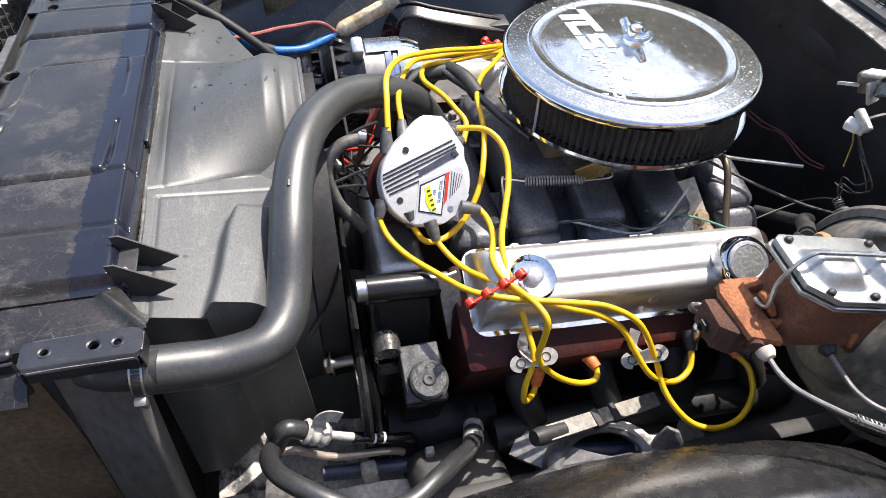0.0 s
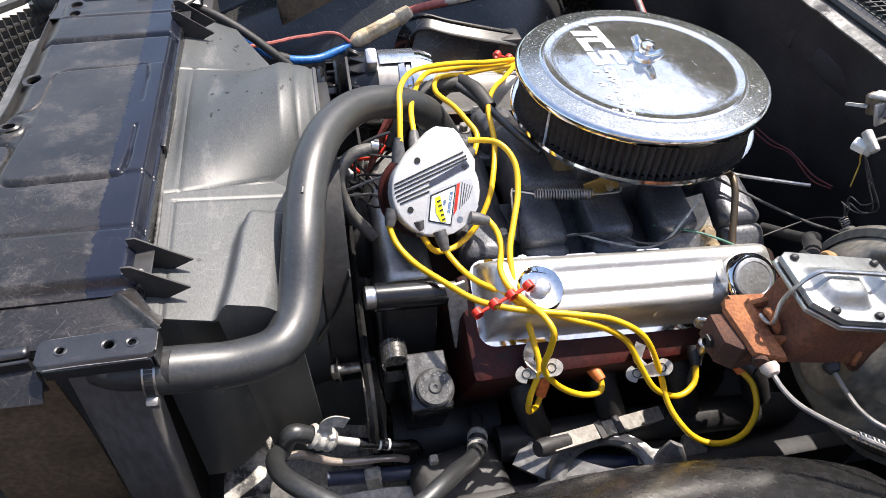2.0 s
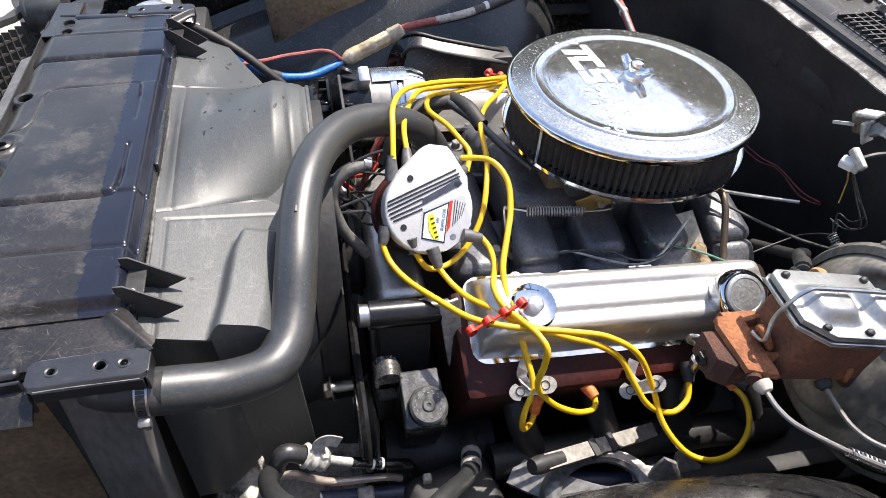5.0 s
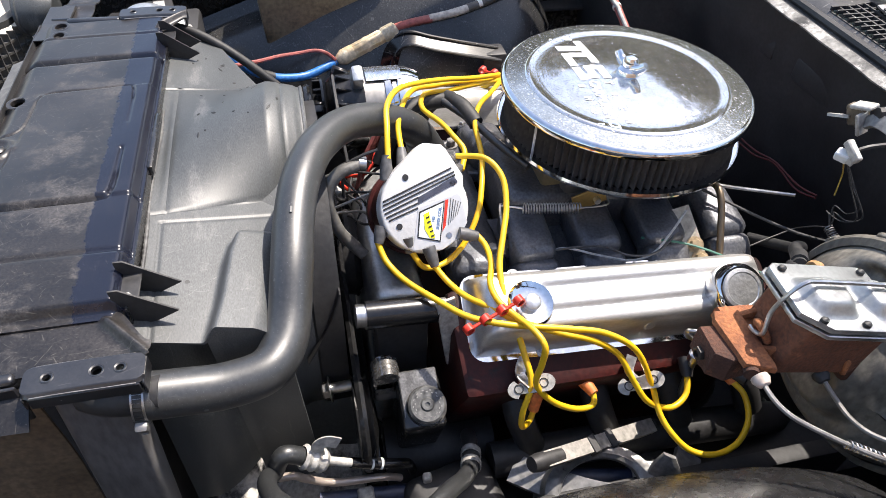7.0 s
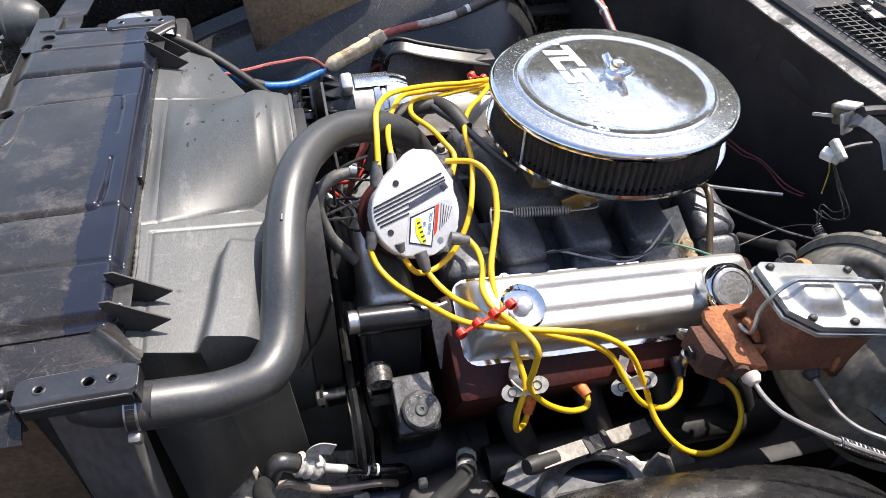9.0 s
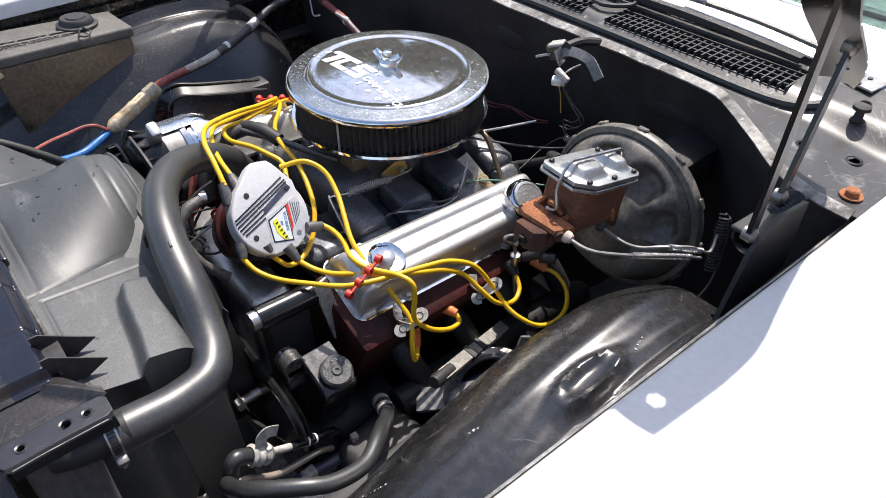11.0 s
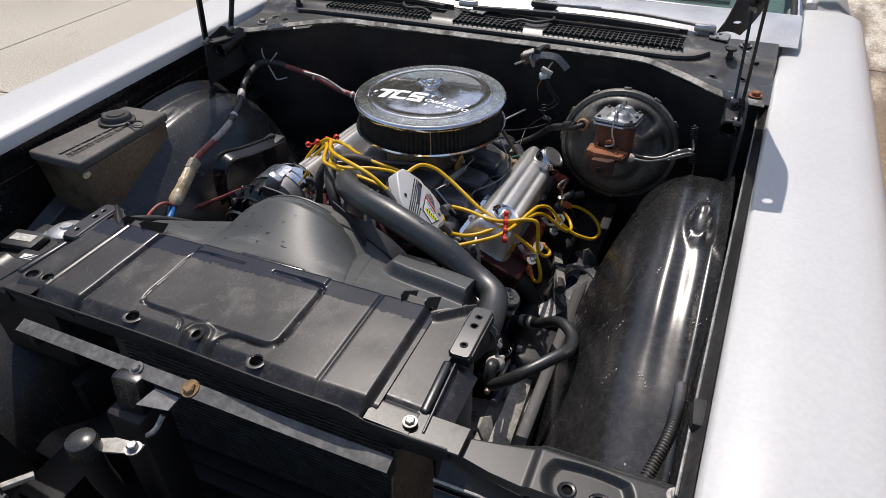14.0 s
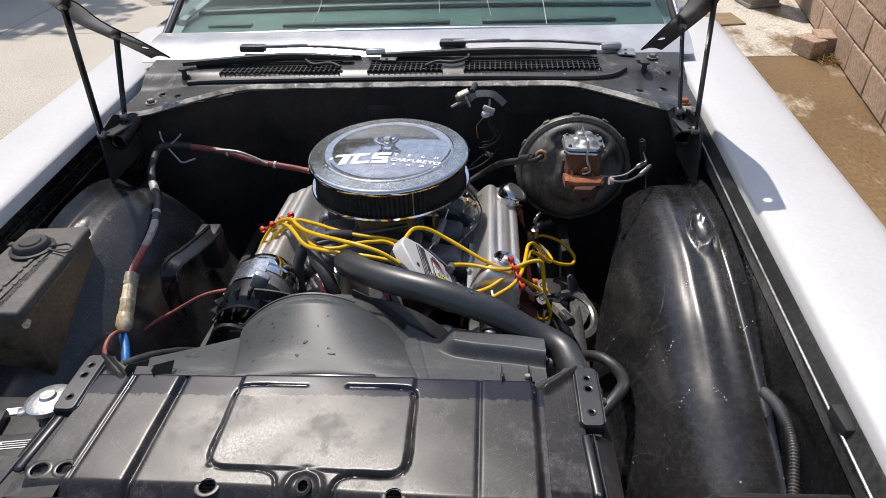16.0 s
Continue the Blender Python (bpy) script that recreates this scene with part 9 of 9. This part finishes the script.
# ---------- bypass hose beside the distributor ----------
bh = thing("bypass_hose", (0.06, -0.43, 0.85), "bent grey dusty bypass hose beside the distributor", "hose")
part("hose_body", tube([(0.05, -0.39, 0.89), (0.055, -0.404, 0.889), (0.06, -0.419, 0.887), (0.065, -0.432, 0.877), (0.07, -0.439, 0.864), (0.075, -0.441, 0.849), (0.08, -0.437, 0.828), (0.085, -0.429, 0.805), (0.09, -0.415, 0.785), (0.1, -0.398, 0.768)], 0.0085, 14), mat("dusty_grey_rubber", (0.085, 0.083, 0.078), (0.16, 0.155, 0.145), rough=0.55, scale=30, spots=(0.26, 0.25, 0.235), spot_scale=90, spot_at=0.62), bh)
part("hose_clip", lathe([(0.0090, -0.005), (0.0100, -0.005), (0.0100, 0.005), (0.0090, 0.005)], 18, frame_at((0.05, -0.39, 0.89), (0, 1, -0.2), (1, 0, 0)), False), M_STEEL, bh)
solid("loom_wire", tube([(0.05, -0.368, 0.91), (0.05, -0.39, 0.903), (0.05, -0.409, 0.891), (0.05, -0.417, 0.867), (0.05, -0.417, 0.835)], 0.0022, 7), M_CABLE, "black loom wire arching over the bypass hose", "wire", "loom wires")

# ---------- wiring behind the fan ----------
random.seed(11)
for k in range(9):
    x0, y0 = random.uniform(-0.11, 0.03), random.uniform(-0.43, -0.37)
    pts = [(x0, y0, 0.60)]
    for j in range(5):
        pts.append((x0 + random.uniform(-0.035, 0.035), y0 + random.uniform(-0.03, 0.03), 0.64 + 0.035 * j))
    pts.append((x0 + 0.01, y0 + 0.05, 0.80))
    mm = (M_CABLE, M_CABLE, M_RED, M_PALE, M_CABLE, M_STEEL_DULL)[k % 6]
    solid("loom_wire", tube(pts, random.uniform(0.0018, 0.0034), 7), mm, "red loom wire behind the fan" if mm is M_RED else ("pale thin loom wire behind the fan" if mm in (M_PALE, M_STEEL_DULL) else "black loom wire behind the fan"), "wire", "loom wires")
for k in range(5):
    p = (-0.10 + 0.035 * k, -0.415 - 0.006 * (k % 2), 0.69 + 0.022 * ((k * 3) % 4))
    solid("wire_connector", box((0.018, 0.012, 0.012), 0.003, 2, pose(*p, 25 * k, 15, 40 * k)), (M_BLACK, M_PALE, M_LABELB)[k % 3], ("black", "pale", "blue")[k % 3] + " plastic wire connector in the loom", "connector", "wire connectors")
